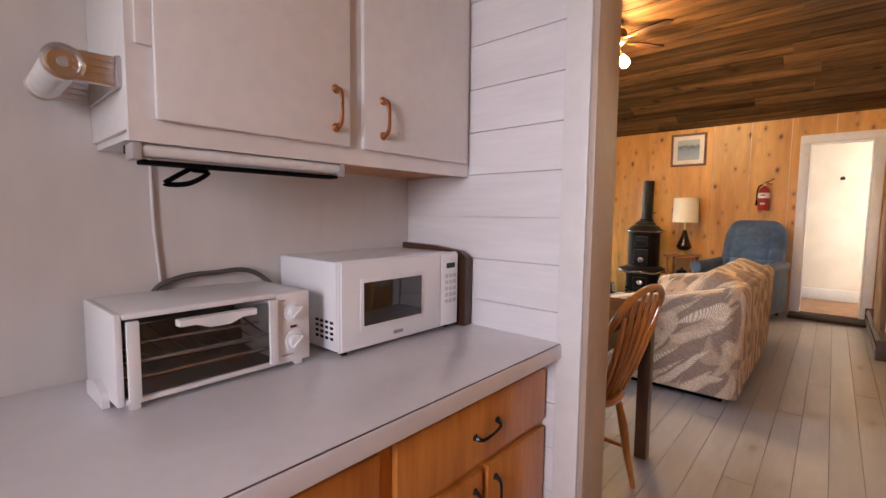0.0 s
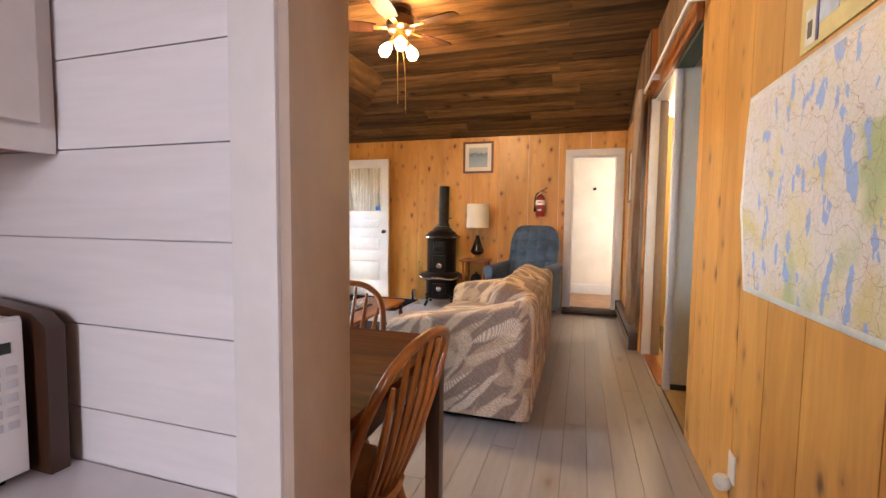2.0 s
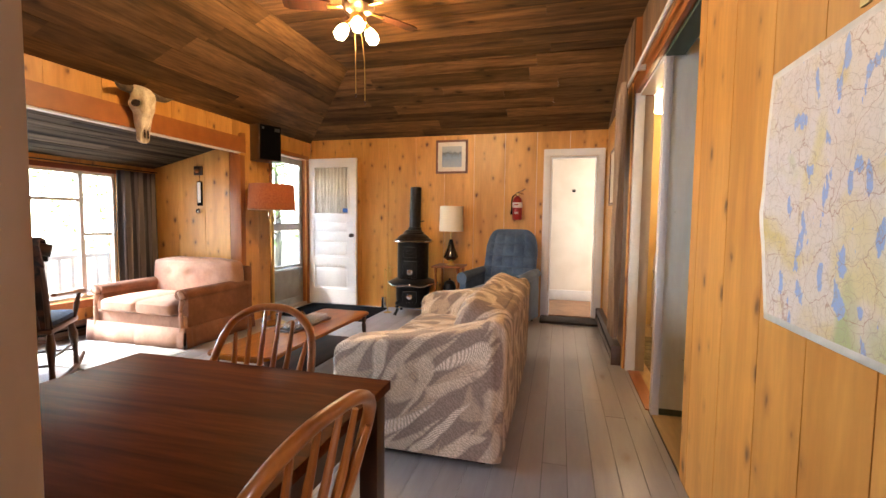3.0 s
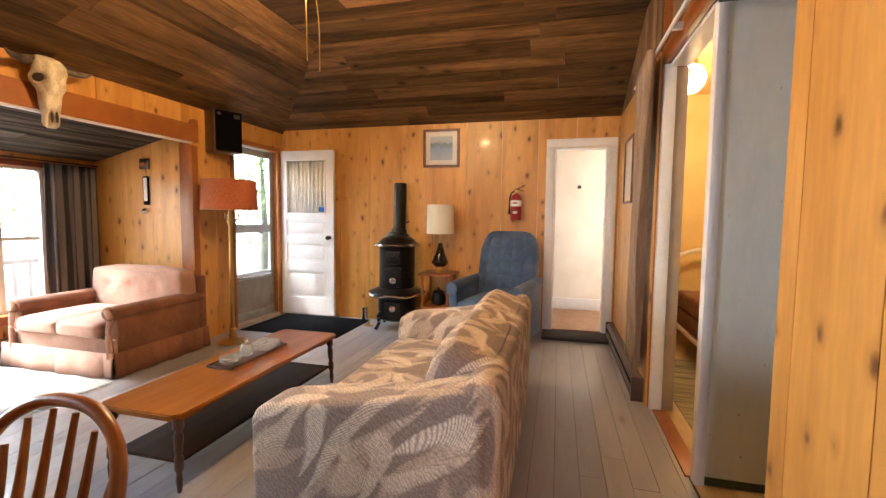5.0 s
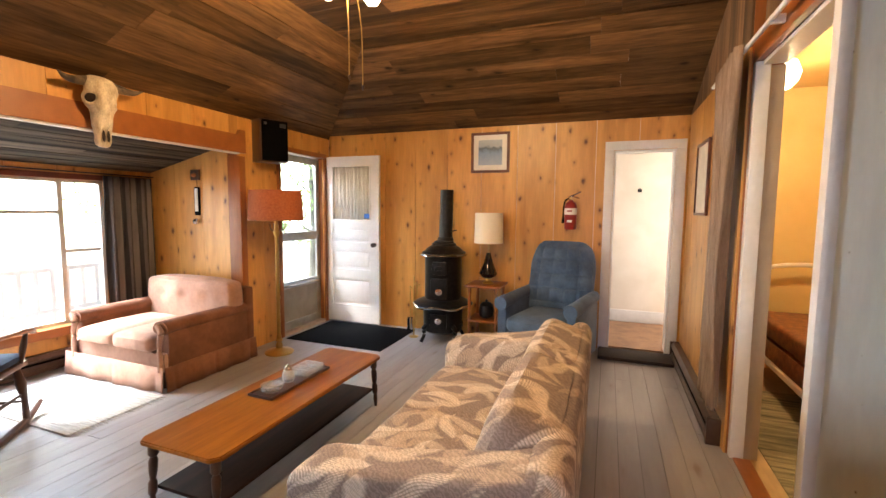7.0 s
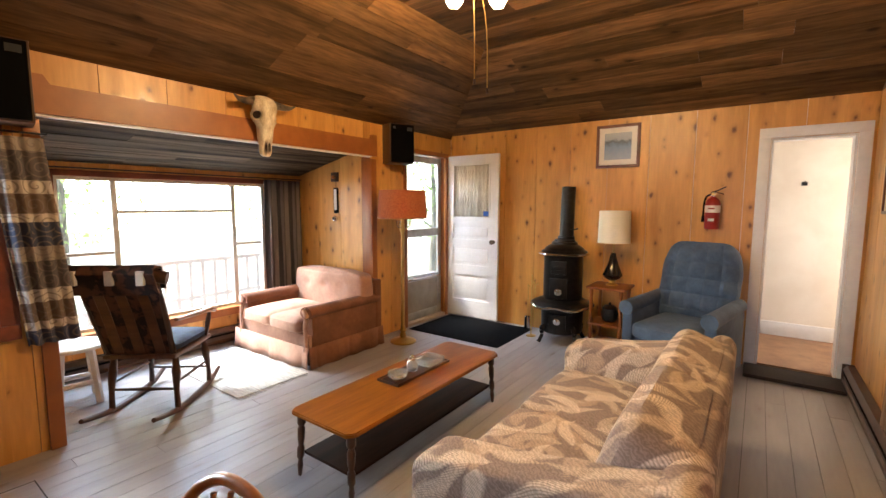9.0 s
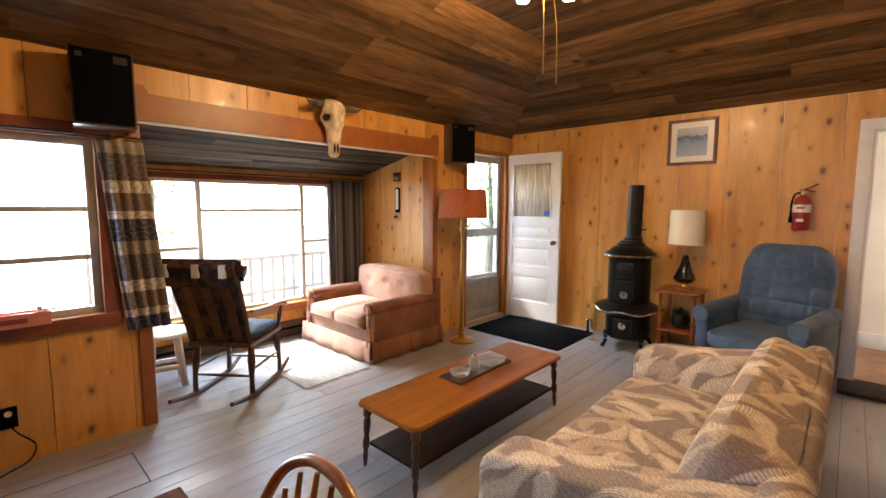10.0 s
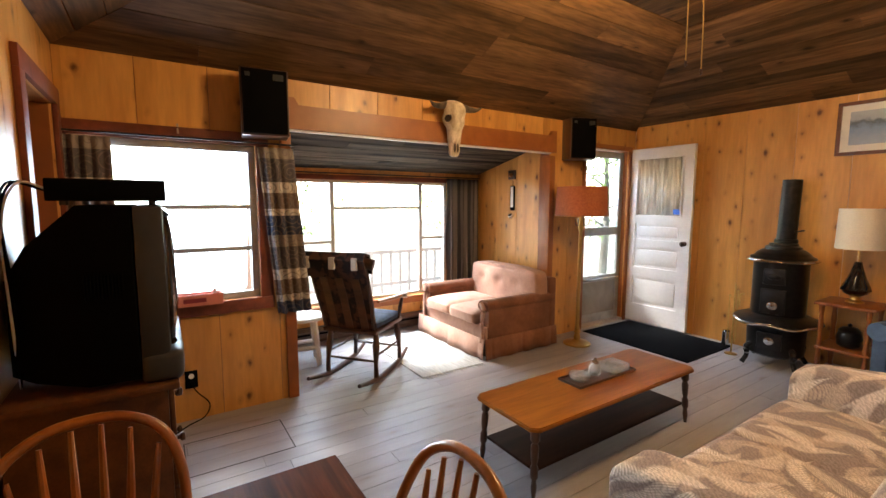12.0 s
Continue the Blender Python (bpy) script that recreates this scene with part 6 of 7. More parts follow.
# blue recliner
rc = thing("recliner", "slate blue tufted velvet recliner", "armchair", pose(-0.495, 6.50, 0, 0, 0, 166) @ Matrix.Diagonal((0.95, 1.0, 1.0, 1.0)))
part("base", B((-0.30, -0.36, 0.06), (0.30, 0.30, 0.30), 0.02), BLUE, rc)
part("seat_cushion", puff((-0.295, -0.34, 0.30), (0.295, 0.36, 0.44), 0.05, 0.03), BLUE, rc)
bm = puff((-0.330, -0.11, 0.0), (0.330, 0.085, 0.735), 0.075, 0.02, 4, (), 39)
bm.normal_update()
for v in bm.verts:
    # tufted front: rows of pillows
    x, z = v.co.x, v.co.z
    if v.normal.y > 0.55 and 0.10 < z < 0.70:
        row = (z - 0.10) / 0.150
        u = x / 0.145 + 0.5
        fade = max(0.0, min(1.0, (0.345 - abs(x)) / 0.09))
        v.co.y += fade * (0.052 * (0.35 + 0.65 * abs(math.sin(math.pi * u)) ** 0.6) * (abs(math.sin(math.pi * row)) ** 0.5) - 0.026)
for v in bm.verts:
    z = v.co.z
    if z > 0.45:
        v.co.x *= 1 - 0.22 * ((z - 0.45) / 0.31) ** 2
bmesh.ops.transform(bm, matrix=Matrix.Translation((0, -0.26, 0.405)) @ Matrix.Rotation(radians(14), 4, "X"), verts=bm.verts)
part("backrest", bm, BLUE, rc)
for x in (-0.36, 0.36):
    part("arm_panel", B((x - 0.050, -0.34, 0.06), (x + 0.050, 0.33, 0.56), 0.02), BLUE, rc)
    bm = bmesh.new()
    cyl(bm, (x, -0.36, 0.60), (x, 0.365, 0.565), 0.060, 0.068, 18)
    bmesh.ops.bevel(bm, geom=[e for e in bm.edges if abs(e.verts[0].co.y - e.verts[1].co.y) < 1e-4], offset=0.022, segments=3, affect="EDGES")
    part("arm_roll", bm, BLUE, rc)
    for y in (-0.30, 0.28):
        part("foot", cyl(bmesh.new(), (x * 0.9, y, 0), (x * 0.9, y, 0.06), 0.02), BLACK, rc)

# cast-iron stove
st = thing("parlour_stove", "black cast-iron parlour stove with nickel trim", "stove", pose(-1.680, 6.70, 0, 0, 0, 8) @ Matrix.Diagonal((1.08, 1.08, 1.0, 1.0)))
part("lower_body", lathe(bmesh.new(), [(0.17, 0.10), (0.20, 0.12), (0.205, 0.34), (0.235, 0.385), (0.245, 0.40)], 32), IRON, st)
part("skirt_rim", lathe(bmesh.new(), [(0.246, 0.392), (0.300, 0.402), (0.312, 0.418), (0.290, 0.436), (0.235, 0.462), (0.20, 0.480)], 32), IRON, st)
part("nickel_band", tube(bmesh.new(), [(0.306 * math.sin(a), -0.306 * math.cos(a), 0.410 + 0.012 * math.cos(6 * a)) for a in np.linspace(-1.15, 1.15, 15)], 0.011, n=2), CHROME, st, "scalloped nickel band")
part("upper_body", lathe(bmesh.new(), [(0.185, 0.449), (0.190, 0.47), (0.190, 0.93), (0.200, 0.955)], 32), IRON, st)
part("nickel_ring", lathe(bmesh.new(), [(0.201, 0.950), (0.240, 0.954), (0.252, 0.964), (0.246, 0.976), (0.225, 0.980)], 32), CHROME, st, "nickel ring")
part("dome", lathe(bmesh.new(), [(0.228, 0.981), (0.222, 0.992), (0.196, 1.004), (0.186, 1.022), (0.178, 1.030), (0.150, 1.052), (0.128, 1.062), (0.124, 1.085), (0.104, 1.094), (0.098, 1.112), (0.06, 1.114)], 32, (0, 0.03, 0)), IRON, st)
for z0, z1, w, nm in ((0.50, 0.72, 0.085, "fire_door"), (0.76, 0.90, 0.075, "upper_door")):
    bm = B((-w, -0.204, z0), (w, -0.180, z1), 0.012)
    d = part(nm, bm, IRON, st)
    if nm == "fire_door":
        for k in range(6):
            a = k * math.pi / 3
            part("vent_petal", lathe(bmesh.new(), [(0.010, 0), (0.010, 0.004), (0.001, 0.006)], 8), CHROME, d, at=pose(0.022 * math.cos(a), -0.2045, 0.575 + 0.022 * math.sin(a), 90, 0, 0))
        part("vent_disc", lathe(bmesh.new(), [(0.036, 0), (0.036, 0.003), (0.030, 0.005), (0.001, 0.005)], 20), CHROME, d, "nickel vent disc", at=pose(0, -0.2042, 0.575, 90, 0, 0))
    else:
        part("ornament", lathe(bmesh.new(), [(0.05, 0), (0.045, 0.006), (0.001, 0.012)], 16, squash=0.5), IRON, d, at=pose(0, -0.204, 0.83, 90, 0, 0))
dd = part("ash_door", B((-0.085, -0.222, 0.18), (0.085, -0.196, 0.33), 0.01), IRON, st)
part("vent_disc", lathe(bmesh.new(), [(0.034, 0), (0.034, 0.004), (0.028, 0.007), (0.010, 0.005), (0.001, 0.009)], 20), CHROME, dd, "nickel vent disc", at=pose(0, -0.2225, 0.26, 90, 0, 0))
for a in (45, 135, 225, 315):
    ca, sa = math.cos(radians(a)), math.sin(radians(a))
    part("leg", tube(bmesh.new(), [(0.17 * ca, 0.17 * sa, 0.20), (0.225 * ca, 0.225 * sa, 0.16), (0.225 * ca, 0.225 * sa, 0.08), (0.262 * ca, 0.262 * sa, 0.010)], [0.022, 0.028, 0.017, 0.020], 8), IRON, st)
part("flue", cyl(bmesh.new(), (0.005, 0.075, 1.10), (0.012, 0.10, 1.680), 0.070, 0.068, 24), IRON, st, "black stove pipe")
part("flue_collar", lathe(bmesh.new(), [(0.080, 1.110), (0.084, 1.125), (0.080, 1.145), (0.073, 1.150)], 24, (0.005, 0.076, 0)), IRON, st)
for x, y in ((-0.235, -0.02), (0.06, -0.07)):
    part("handle", tube(bmesh.new(), [(x, y, 0.62), (x - 0.03, y - 0.02, 0.60), (x - 0.03, y - 0.02, 0.50)], 0.007) if x < 0 else tube(bmesh.new(), [(0.06, 0.03, 1.215), (0.13, 0.01, 1.235)], 0.007), BRASS if x < 0 else IRON, st, "brass handle" if x < 0 else "damper handle")
pk = thing("fire_tool_stand", "small brass fire-tool stand beside the stove", "fire tools", pose(-2.02, 6.66, 0))
part("post", cyl(bmesh.new(), (0, 0, 0.01), (0, 0, 0.70), 0.007), BRASS, pk)
part("foot_plate", lathe(bmesh.new(), [(0.055, 0), (0.055, 0.008), (0.02, 0.016), (0.006, 0.02)], 18), BRASS, pk)
for dx, z in ((-0.035, 0.55), (0.035, 0.60)):
    part("tool", tube(bmesh.new(), [(0, 0, z), (dx, -0.02, z + 0.02), (dx, -0.02, z - 0.06), (dx, -0.02, 0.14)], 0.005, n=4), BRASS, pk)
    part("knob", lathe(bmesh.new(), [(0.003, -0.014), (0.013, 0), (0.003, 0.014)], 10, (dx, -0.02, z + 0.03)), BRASS, pk)
tagged(part("match_tin", lathe(bmesh.new(), [(0.036, 0), (0.036, 0.145), (0.034, 0.147), (0.033, 0.02), (0.002, 0.01)], 20, (-2.17, 6.88, 0.010)), CHROME), "dull metal tin on the floor by the stove", "tin")

# side table with lamp and pot
sd_ = thing("side_table", "orange pine side table with two shelves", "side table")
part("tabletop", B((-1.375, 6.53, 0.640), (-0.995, 6.93, 0.664), 0.005), PINE_EDGE, sd_)
part("shelf", B((-1.355, 6.55, 0.270), (-1.015, 6.92, 0.290), 0.004), PINE_EDGE, sd_)
part("shelf", B((-1.355, 6.55, 0.05), (-1.015, 6.92, 0.07), 0.004), PINE_EDGE, sd_)
for x in (-1.33, -1.04):
    for y in (6.575, 6.895):
        part("post", lathe(bmesh.new(), [(0.018, 0), (0.020, 0.05), (0.015, 0.10), (0.020, 0.16), (0.014, 0.26), (0.020, 0.30), (0.013, 0.40), (0.020, 0.47), (0.014, 0.55), (0.020, 0.61), (0.020, 0.6395)], 12, (x, y, 0)), PINE_EDGE, sd_)
tagged(part("iron_pot", lathe(bmesh.new(), [(0.05, 0), (0.075, 0.02), (0.085, 0.08), (0.070, 0.13), (0.075, 0.14), (0.05, 0.165), (0.012, 0.175), (0.016, 0.19), (0.002, 0.20)], 20, (-1.18, 6.72, 0.2905)), IRON), "small black lidded pot on the side table shelf", "pot")
lp = thing("table_lamp", "table lamp with a black bottle base and cream drum shade", "lamp", pose(-1.175, 6.75, 0.6645))
part("foot", lathe(bmesh.new(), [(0.060, 0), (0.060, 0.010), (0.034, 0.026), (0.030, 0.044), (0.040, 0.056)], 20), BRASS, lp)
part("body", lathe(bmesh.new(), [(0.040, 0.055), (0.075, 0.075), (0.098, 0.105), (0.090, 0.135), (0.058, 0.21), (0.036, 0.28), (0.022, 0.335)], 9), plain("black_glazed_ceramic", (0.008, 0.008, 0.009), 0.12, coat=0.6), lp, "faceted black glazed body")
part("stem", cyl(bmesh.new(), (0, 0, 0.265), (0, 0, 0.52), 0.010), BRASS, lp)
bm = lathe(bmesh.new(), [(0.158, 0.44), (0.150, 0.765), (0.147, 0.765), (0.155, 0.44)], 36)
part("shade", bm, LINEN, lp, "cream cloth drum shade")

# floor lamp
fl = thing("floor_lamp", "brass floor lamp with a rust-coloured drum shade", "lamp", pose(-3.05, 5.63, 0))
part("base", lathe(bmesh.new(), [(0.140, 0), (0.142, 0.012), (0.120, 0.026), (0.060, 0.036), (0.030, 0.05), (0.036, 0.075), (0.024, 0.11), (0.040, 0.13), (0.024, 0.15)], 30), BRASS, fl)
part("column", lathe(bmesh.new(), [(0.024, 0.15), (0.026, 0.17), (0.019, 0.19), (0.019, 0.55), (0.026, 0.57), (0.019, 0.59), (0.018, 1.18), (0.032, 1.22), (0.022, 1.26), (0.014, 1.34)], 18), BRASS, fl)
for a in (0, 120, 240):
    ca, sa = math.cos(radians(a + 30)), math.sin(radians(a + 30))
    part("socket_arm", tube(bmesh.new(), [(0.01 * ca, 0.01 * sa, 1.24), (0.07 * ca, 0.07 * sa, 1.25), (0.085 * ca, 0.085 * sa, 1.31)], 0.007), CHROME, fl)
part("shade", lathe(bmesh.new(), [(0.262, 1.345), (0.245, 1.632), (0.240, 1.632), (0.257, 1.345)], 44), RUST, fl, "rust cloth drum shade")
part("shade_trim", lathe(bmesh.new(), [(0.264, 1.338), (0.266, 1.345), (0.264, 1.352), (0.258, 1.345)], 44), PINE_EDGE, fl)

# rugs
rg = thing("rug", "pale fringed rag rug in front of the loveseat", "rug")
part("weave", B((-4.30, 3.80, 0.0006), (-3.13, 4.44, 0.012), 0.004), RUGM, rg)
rngq = random.Random(3)
bm = bmesh.new()
for k in range(80):
    y = 3.805 + 0.63 * k / 79
    for x, s in ((-3.13, 1), (-4.30, -1)):
        cyl(bm, (x, y, 0.006), (x + s * rngq.uniform(0.03, 0.06), y + rngq.uniform(-0.012, 0.012), 0.003), 0.0025, 0.0015, 5)
tagged(part("fringe", bm, RUGM, rg, "short cotton fringe"), kind="stuff")

# rocking chair
rk = thing("rocking_chair", "dark wooden rocking chair with a patterned throw and blue cushion", "rocking chair", pose(-3.59, 3.47, 0, 0, 0, 38.5) @ Matrix.Diagonal((1.06, 1.06, 1.08, 1.0)))
for s in (-1, 1):
    part("rocker", tube(bmesh.new(), [(0.215 * s, -0.47, 0.075), (0.215 * s, -0.22, 0.022), (0.215 * s, 0.02, 0.012), (0.215 * s, 0.26, 0.035), (0.215 * s, 0.40, 0.085)], [0.015, 0.020, 0.023, 0.020, 0.014], 8), DARKWOOD, rk)
    for y, t in ((-0.17, -0.20), (0.20, 0.235)):
        part("leg", tube(bmesh.new(), [(0.20 * s, y, 0.37), (0.207 * s, (y + t) / 2, 0.27), (0.212 * s, t, 0.15), (0.215 * s, t, 0.030)], [0.017, 0.029, 0.017, 0.020], 10), DARKWOOD, rk)
    part("side_stretcher", tube(bmesh.new(), [(0.208 * s, -0.19, 0.20), (0.208 * s, 0.02, 0.20), (0.208 * s, 0.22, 0.20)], [0.007, 0.012, 0.007], 8), DARKWOOD, rk)
    part("arm", tube(bmesh.new(), [(0.245 * s, -0.22, 0.63), (0.262 * s, 0.0, 0.615), (0.268 * s, 0.20, 0.60), (0.262 * s, 0.27, 0.575)], [0.018, 0.024, 0.030, 0.022], 10, flat=0.6), CHAIRWOOD, rk, "worn wooden arm")
    part("arm_post", tube(bmesh.new(), [(0.225 * s, 0.20, 0.40), (0.240 * s, 0.205, 0.50), (0.262 * s, 0.20, 0.592)], [0.011, 0.019, 0.011], 8), DARKWOOD, rk)
    part("back_post", tube(bmesh.new(), [(0.205 * s, -0.20, 0.38), (0.225 * s, -0.29, 0.65), (0.235 * s, -0.40, 0.95)], [0.016, 0.018, 0.015], 8), DARKWOOD, rk)
for y in (-0.19, 0.225):
    part("cross_stretcher", tube(bmesh.new(), [(-0.21, y, 0.155), (0, y, 0.155), (0.21, y, 0.155)], [0.008, 0.012, 0.008], 8), DARKWOOD, rk)
part("seat", B((-0.235, -0.235, 0.37), (0.235, 0.26, 0.405), 0.015), DARKWOOD, rk)
part("seat_cushion", puff((-0.215, -0.17, 0.405), (0.215, 0.25, 0.455), 0.02, 0.012), NAVY, rk, "dark blue seat cushion")
part("crest_rail", tube(bmesh.new(), [(-0.30, -0.385, 0.93), (-0.15, -0.42, 0.96), (0, -0.43, 0.965), (0.15, -0.42, 0.96), (0.30, -0.385, 0.93)], 0.040, 14), DARKWOOD, rk, "thick rolled crest")
for k in range(7):
    u = (k - 3) / 3
    part("back_slat", prism(bmesh.new(), [(-0.20, 0.395), (-0.213, 0.395), (-0.318, 0.70), (-0.425, 0.945), (-0.410, 0.945), (-0.304, 0.70)], 0.200 * u - 0.0315, 0.200 * u + 0.0315, "x"), DRESSER if k % 2 else AFGHAN, rk, smooth=False)
part("throw", prism(bmesh.new(), [(-0.425, 0.83), (-0.490, 0.965), (-0.455, 1.018), (-0.385, 1.0), (-0.350, 0.86), (-0.365, 0.862), (-0.398, 0.985), (-0.448, 1.003), (-0.474, 0.965), (-0.412, 0.832)], -0.272, 0.272, "x"), AFGHAN, rk, "dark throw with pale motifs over the crest")
for x in (-0.19, 0.02, 0.20):
    part("motif", B((x - 0.022, -0.496, 0.90), (x + 0.022, -0.4905 + 0.02, 0.985), 0.004), plain("pale_knit", (0.60, 0.55, 0.46), 0.9), rk, "pale knitted motif")

# white stool
sl = thing("stool", "white-painted round stool in the bay", "stool", pose(-4.06, 3.08, 0))
part("tabletop", lathe(bmesh.new(), [(0.19, 0.415), (0.20, 0.422), (0.20, 0.438), (0.19, 0.446), (0.002, 0.446)], 30), WHITE, sl)
for a in (35, 125, 215, 305):
    ca, sa = math.cos(radians(a)), math.sin(radians(a))
    part("leg", tube(bmesh.new(), [(0.12 * ca, 0.12 * sa, 0.415), (0.165 * ca, 0.165 * sa, 0.0)], 0.026, 6, 2), WHITE, sl)
    cb, sb = math.cos(radians(a + 90)), math.sin(radians(a + 90))
    part("stretcher", tube(bmesh.new(), [(0.148 * ca, 0.148 * sa, 0.16), (0.148 * cb, 0.148 * sb, 0.16)], 0.021, 6, 2), WHITE, sl)

# dresser and television
ds = thing("dresser", "brown wooden chest of drawers with dark knobs", "dresser")
part("body", B((-2.72, 1.575, 0.06), (-1.80, 2.00, 0.835), 0.004), DRESSER, ds)
part("top", B((-2.75, 1.57, 0.8355), (-1.775, 2.035, 0.862), 0.006), DRESSER, ds)
part("base_board", B((-2.73, 1.575, 0.0), (-1.79, 2.01, 0.0595)), DRESSER, ds, smooth=False)
for k in range(4):
    z0 = 0.09 + k * 0.186
    d = part("drawer", B((-2.69, 2.0005, z0), (-1.83, 2.018, z0 + 0.172), 0.004), DRESSER, ds)
    for x in (-2.50, -2.02):
        part("knob", lathe(bmesh.new(), [(0.008, 0), (0.008, 0.010), (0.017, 0.018), (0.015, 0.028), (0.002, 0.031)], 14), DARKWOOD, d, at=pose(x, 2.018, z0 + 0.086, -90, 0, 0))
tv = thing("television", "large black tube television on the dresser", "television", pose(-2.16, 2.03, 0.8625))
part("front_shell", B((-0.36, -0.10, 0.03), (0.36, -0.012, 0.60), 0.018), GREYTV, tv, "dark grey front shell")
bm = loft(bmesh.new(), [[(-0.355, -0.101, 0.02), (0.355, -0.101, 0.02), (0.355, -0.101, 0.60), (-0.355, -0.101, 0.60)], [(-0.345, -0.24, 0.02), (0.345, -0.24, 0.02), (0.345, -0.24, 0.60), (-0.345, -0.24, 0.60)],
                        [(-0.25, -0.38, 0.03), (0.25, -0.38, 0.03), (0.25, -0.38, 0.47), (-0.25, -0.38, 0.47)], [(-0.20, -0.445, 0.05), (0.20, -0.445, 0.05), (0.20, -0.445, 0.36), (-0.20, -0.445, 0.36)]])
part("back_shell", bm, BLACK, tv)
bm = puff((-0.315, -0.03, 0.13), (0.315, 0.004, 0.565), 0.012, 0.022)
part("screen", bm, DARKGLASS, tv, "bulging dark screen")
part("speaker_strip", puff((-0.36, -0.10, 0.0), (0.36, 0.022, 0.105), 0.025, 0.008), GREYTV, tv)
part("button_bar", B((-0.08, 0.0225, 0.03), (0.08, 0.032, 0.05), 0.003), CHROME, tv)
for k in range(12):
    part("vent_slot", B((0.3475, -0.235 + k * 0.009, 0.30), (0.3565, -0.231 + k * 0.009, 0.38)), BLACK, tv)
cb_ = thing("cable_box", "flat black cable box on the television", "cable box")
part("case", B((-2.44, 1.72, 1.4755), (-1.83, 2.03, 1.545), 0.006), BLACK, cb_)
for x in (-2.40, -1.87):
    for y in (1.76, 1.99):
        part("foot", cyl(bmesh.new(), (x, y, 1.4628), (x, y, 1.4757), 0.012), GREYTV, cb_)
for dy in (0.0, 0.03, 0.06):
    tagged(part("cable", tube(bmesh.new(), [(-1.98, 1.715 - dy * 0.2, 1.51), (-1.95, 1.64 - dy * 0.4, 1.53), (-1.93, 1.60, 1.40), (-1.94, 1.60 + dy * 0.3, 1.1), (-1.97, 1.60, 0.868)], 0.004), BLACK if dy else WHITE), "thin cable behind the television", "cable")

# speakers on the window wall
def speaker(m, label):
    ob = thing("speaker", label, "speaker", m, group="wall speakers")
    part("cabinet", B((0, -0.145, 0), (0.215, 0.145, 0.42), 0.004), DARKWOOD, ob)
    part("grille", B((0.2155, -0.135, 0.01), (0.232, 0.135, 0.41), 0.006), BLACK, ob, "black cloth grille")
    part("badge", B((0.2325, -0.115, 0.36), (0.2345, -0.085, 0.385)), GREYTV, ob)
    part("badge_frame", B((0.2325, 0.05, 0.345), (0.2335, 0.115, 0.385)), GREYTV, ob)
    part("wall_bracket", B((-0.028, -0.05, 0.10), (0.0, 0.05, 0.30)), IRON, ob, smooth=False)
    return ob


speaker(pose(XL + 0.030, 2.66, 1.905, 0, 0, -8), "dark wooden speaker with a black grille above the side window")
speaker(pose(XL + 0.030, 5.83, 1.925, 0, 0, -22), "dark wooden speaker with a black grille beside the outer door")

# cow skull over the bay
sk = thing("animal_skull", "bleached cattle skull with dark horns over the bay", "skull", pose(XL + 0.047, 4.20, 0, 0, 0, 0))
secs = []
for z, hy, x0, x1 in ((2.345, 0.050, 0.02, 0.07), (2.325, 0.085, 0.0, 0.115), (2.285, 0.098, 0.0, 0.150), (2.235, 0.100, 0.0, 0.165), (2.195, 0.124, 0.0, 0.160), (2.165, 0.118, 0.0, 0.158), (2.12, 0.088, 0.0, 0.150), (2.07, 0.068, 0.0, 0.142),
                      (2.01, 0.055, 0.005, 0.132), (1.95, 0.048, 0.02, 0.120), (1.905, 0.052, 0.03, 0.108), (1.880, 0.044, 0.04, 0.095), (1.868, 0.025, 0.05, 0.085)):
    secs.append([((x0 + x1) / 2 + (x1 - x0) / 2 * math.sin(a), hy * math.cos(a), z) for a in (2 * math.pi * k / 20 for k in range(20))])
skm = loft(bmesh.new(), secs)
bmesh.ops.subdivide_edges(skm, edges=skm.edges[:], cuts=1, use_grid_fill=True, smooth=0.6)
for v in skm.verts:
    front = max(0.0, v.co.x - 0.05) / 0.11
    for s in (-1, 1):
        # sunken orbits below a brow ridge, cheek hollows, the split nose opening
        k = ((v.co.y - 0.108 * s) / 0.030) ** 2 + ((v.co.z - 2.185) / 0.030) ** 2
        v.co.y -= s * 0.055 * math.exp(-k) * min(1, front * 2)
        v.co.x -= 0.030 * math.exp(-k) * min(1, front * 2)
        k1 = ((v.co.y - 0.075 * s) / 0.025) ** 2 + ((v.co.z - 2.085) / 0.05) ** 2
        v.co.y -= s * 0.016 * math.exp(-k1)
        k2 = ((v.co.y - 0.017 * s) / 0.013) ** 2 + ((v.co.z - 1.945) / 0.055) ** 2
        v.co.x -= 0.050 * math.exp(-k2) * (1 if v.co.x > 0.085 else 0)
    v.co.x += 0.004 * noise.noise(v.co * 30)
    v.co.y += 0.004 * noise.noise(v.co * 24 + Vector((5, 0, 0)))
part("skull_bone", skm, BONE, sk)
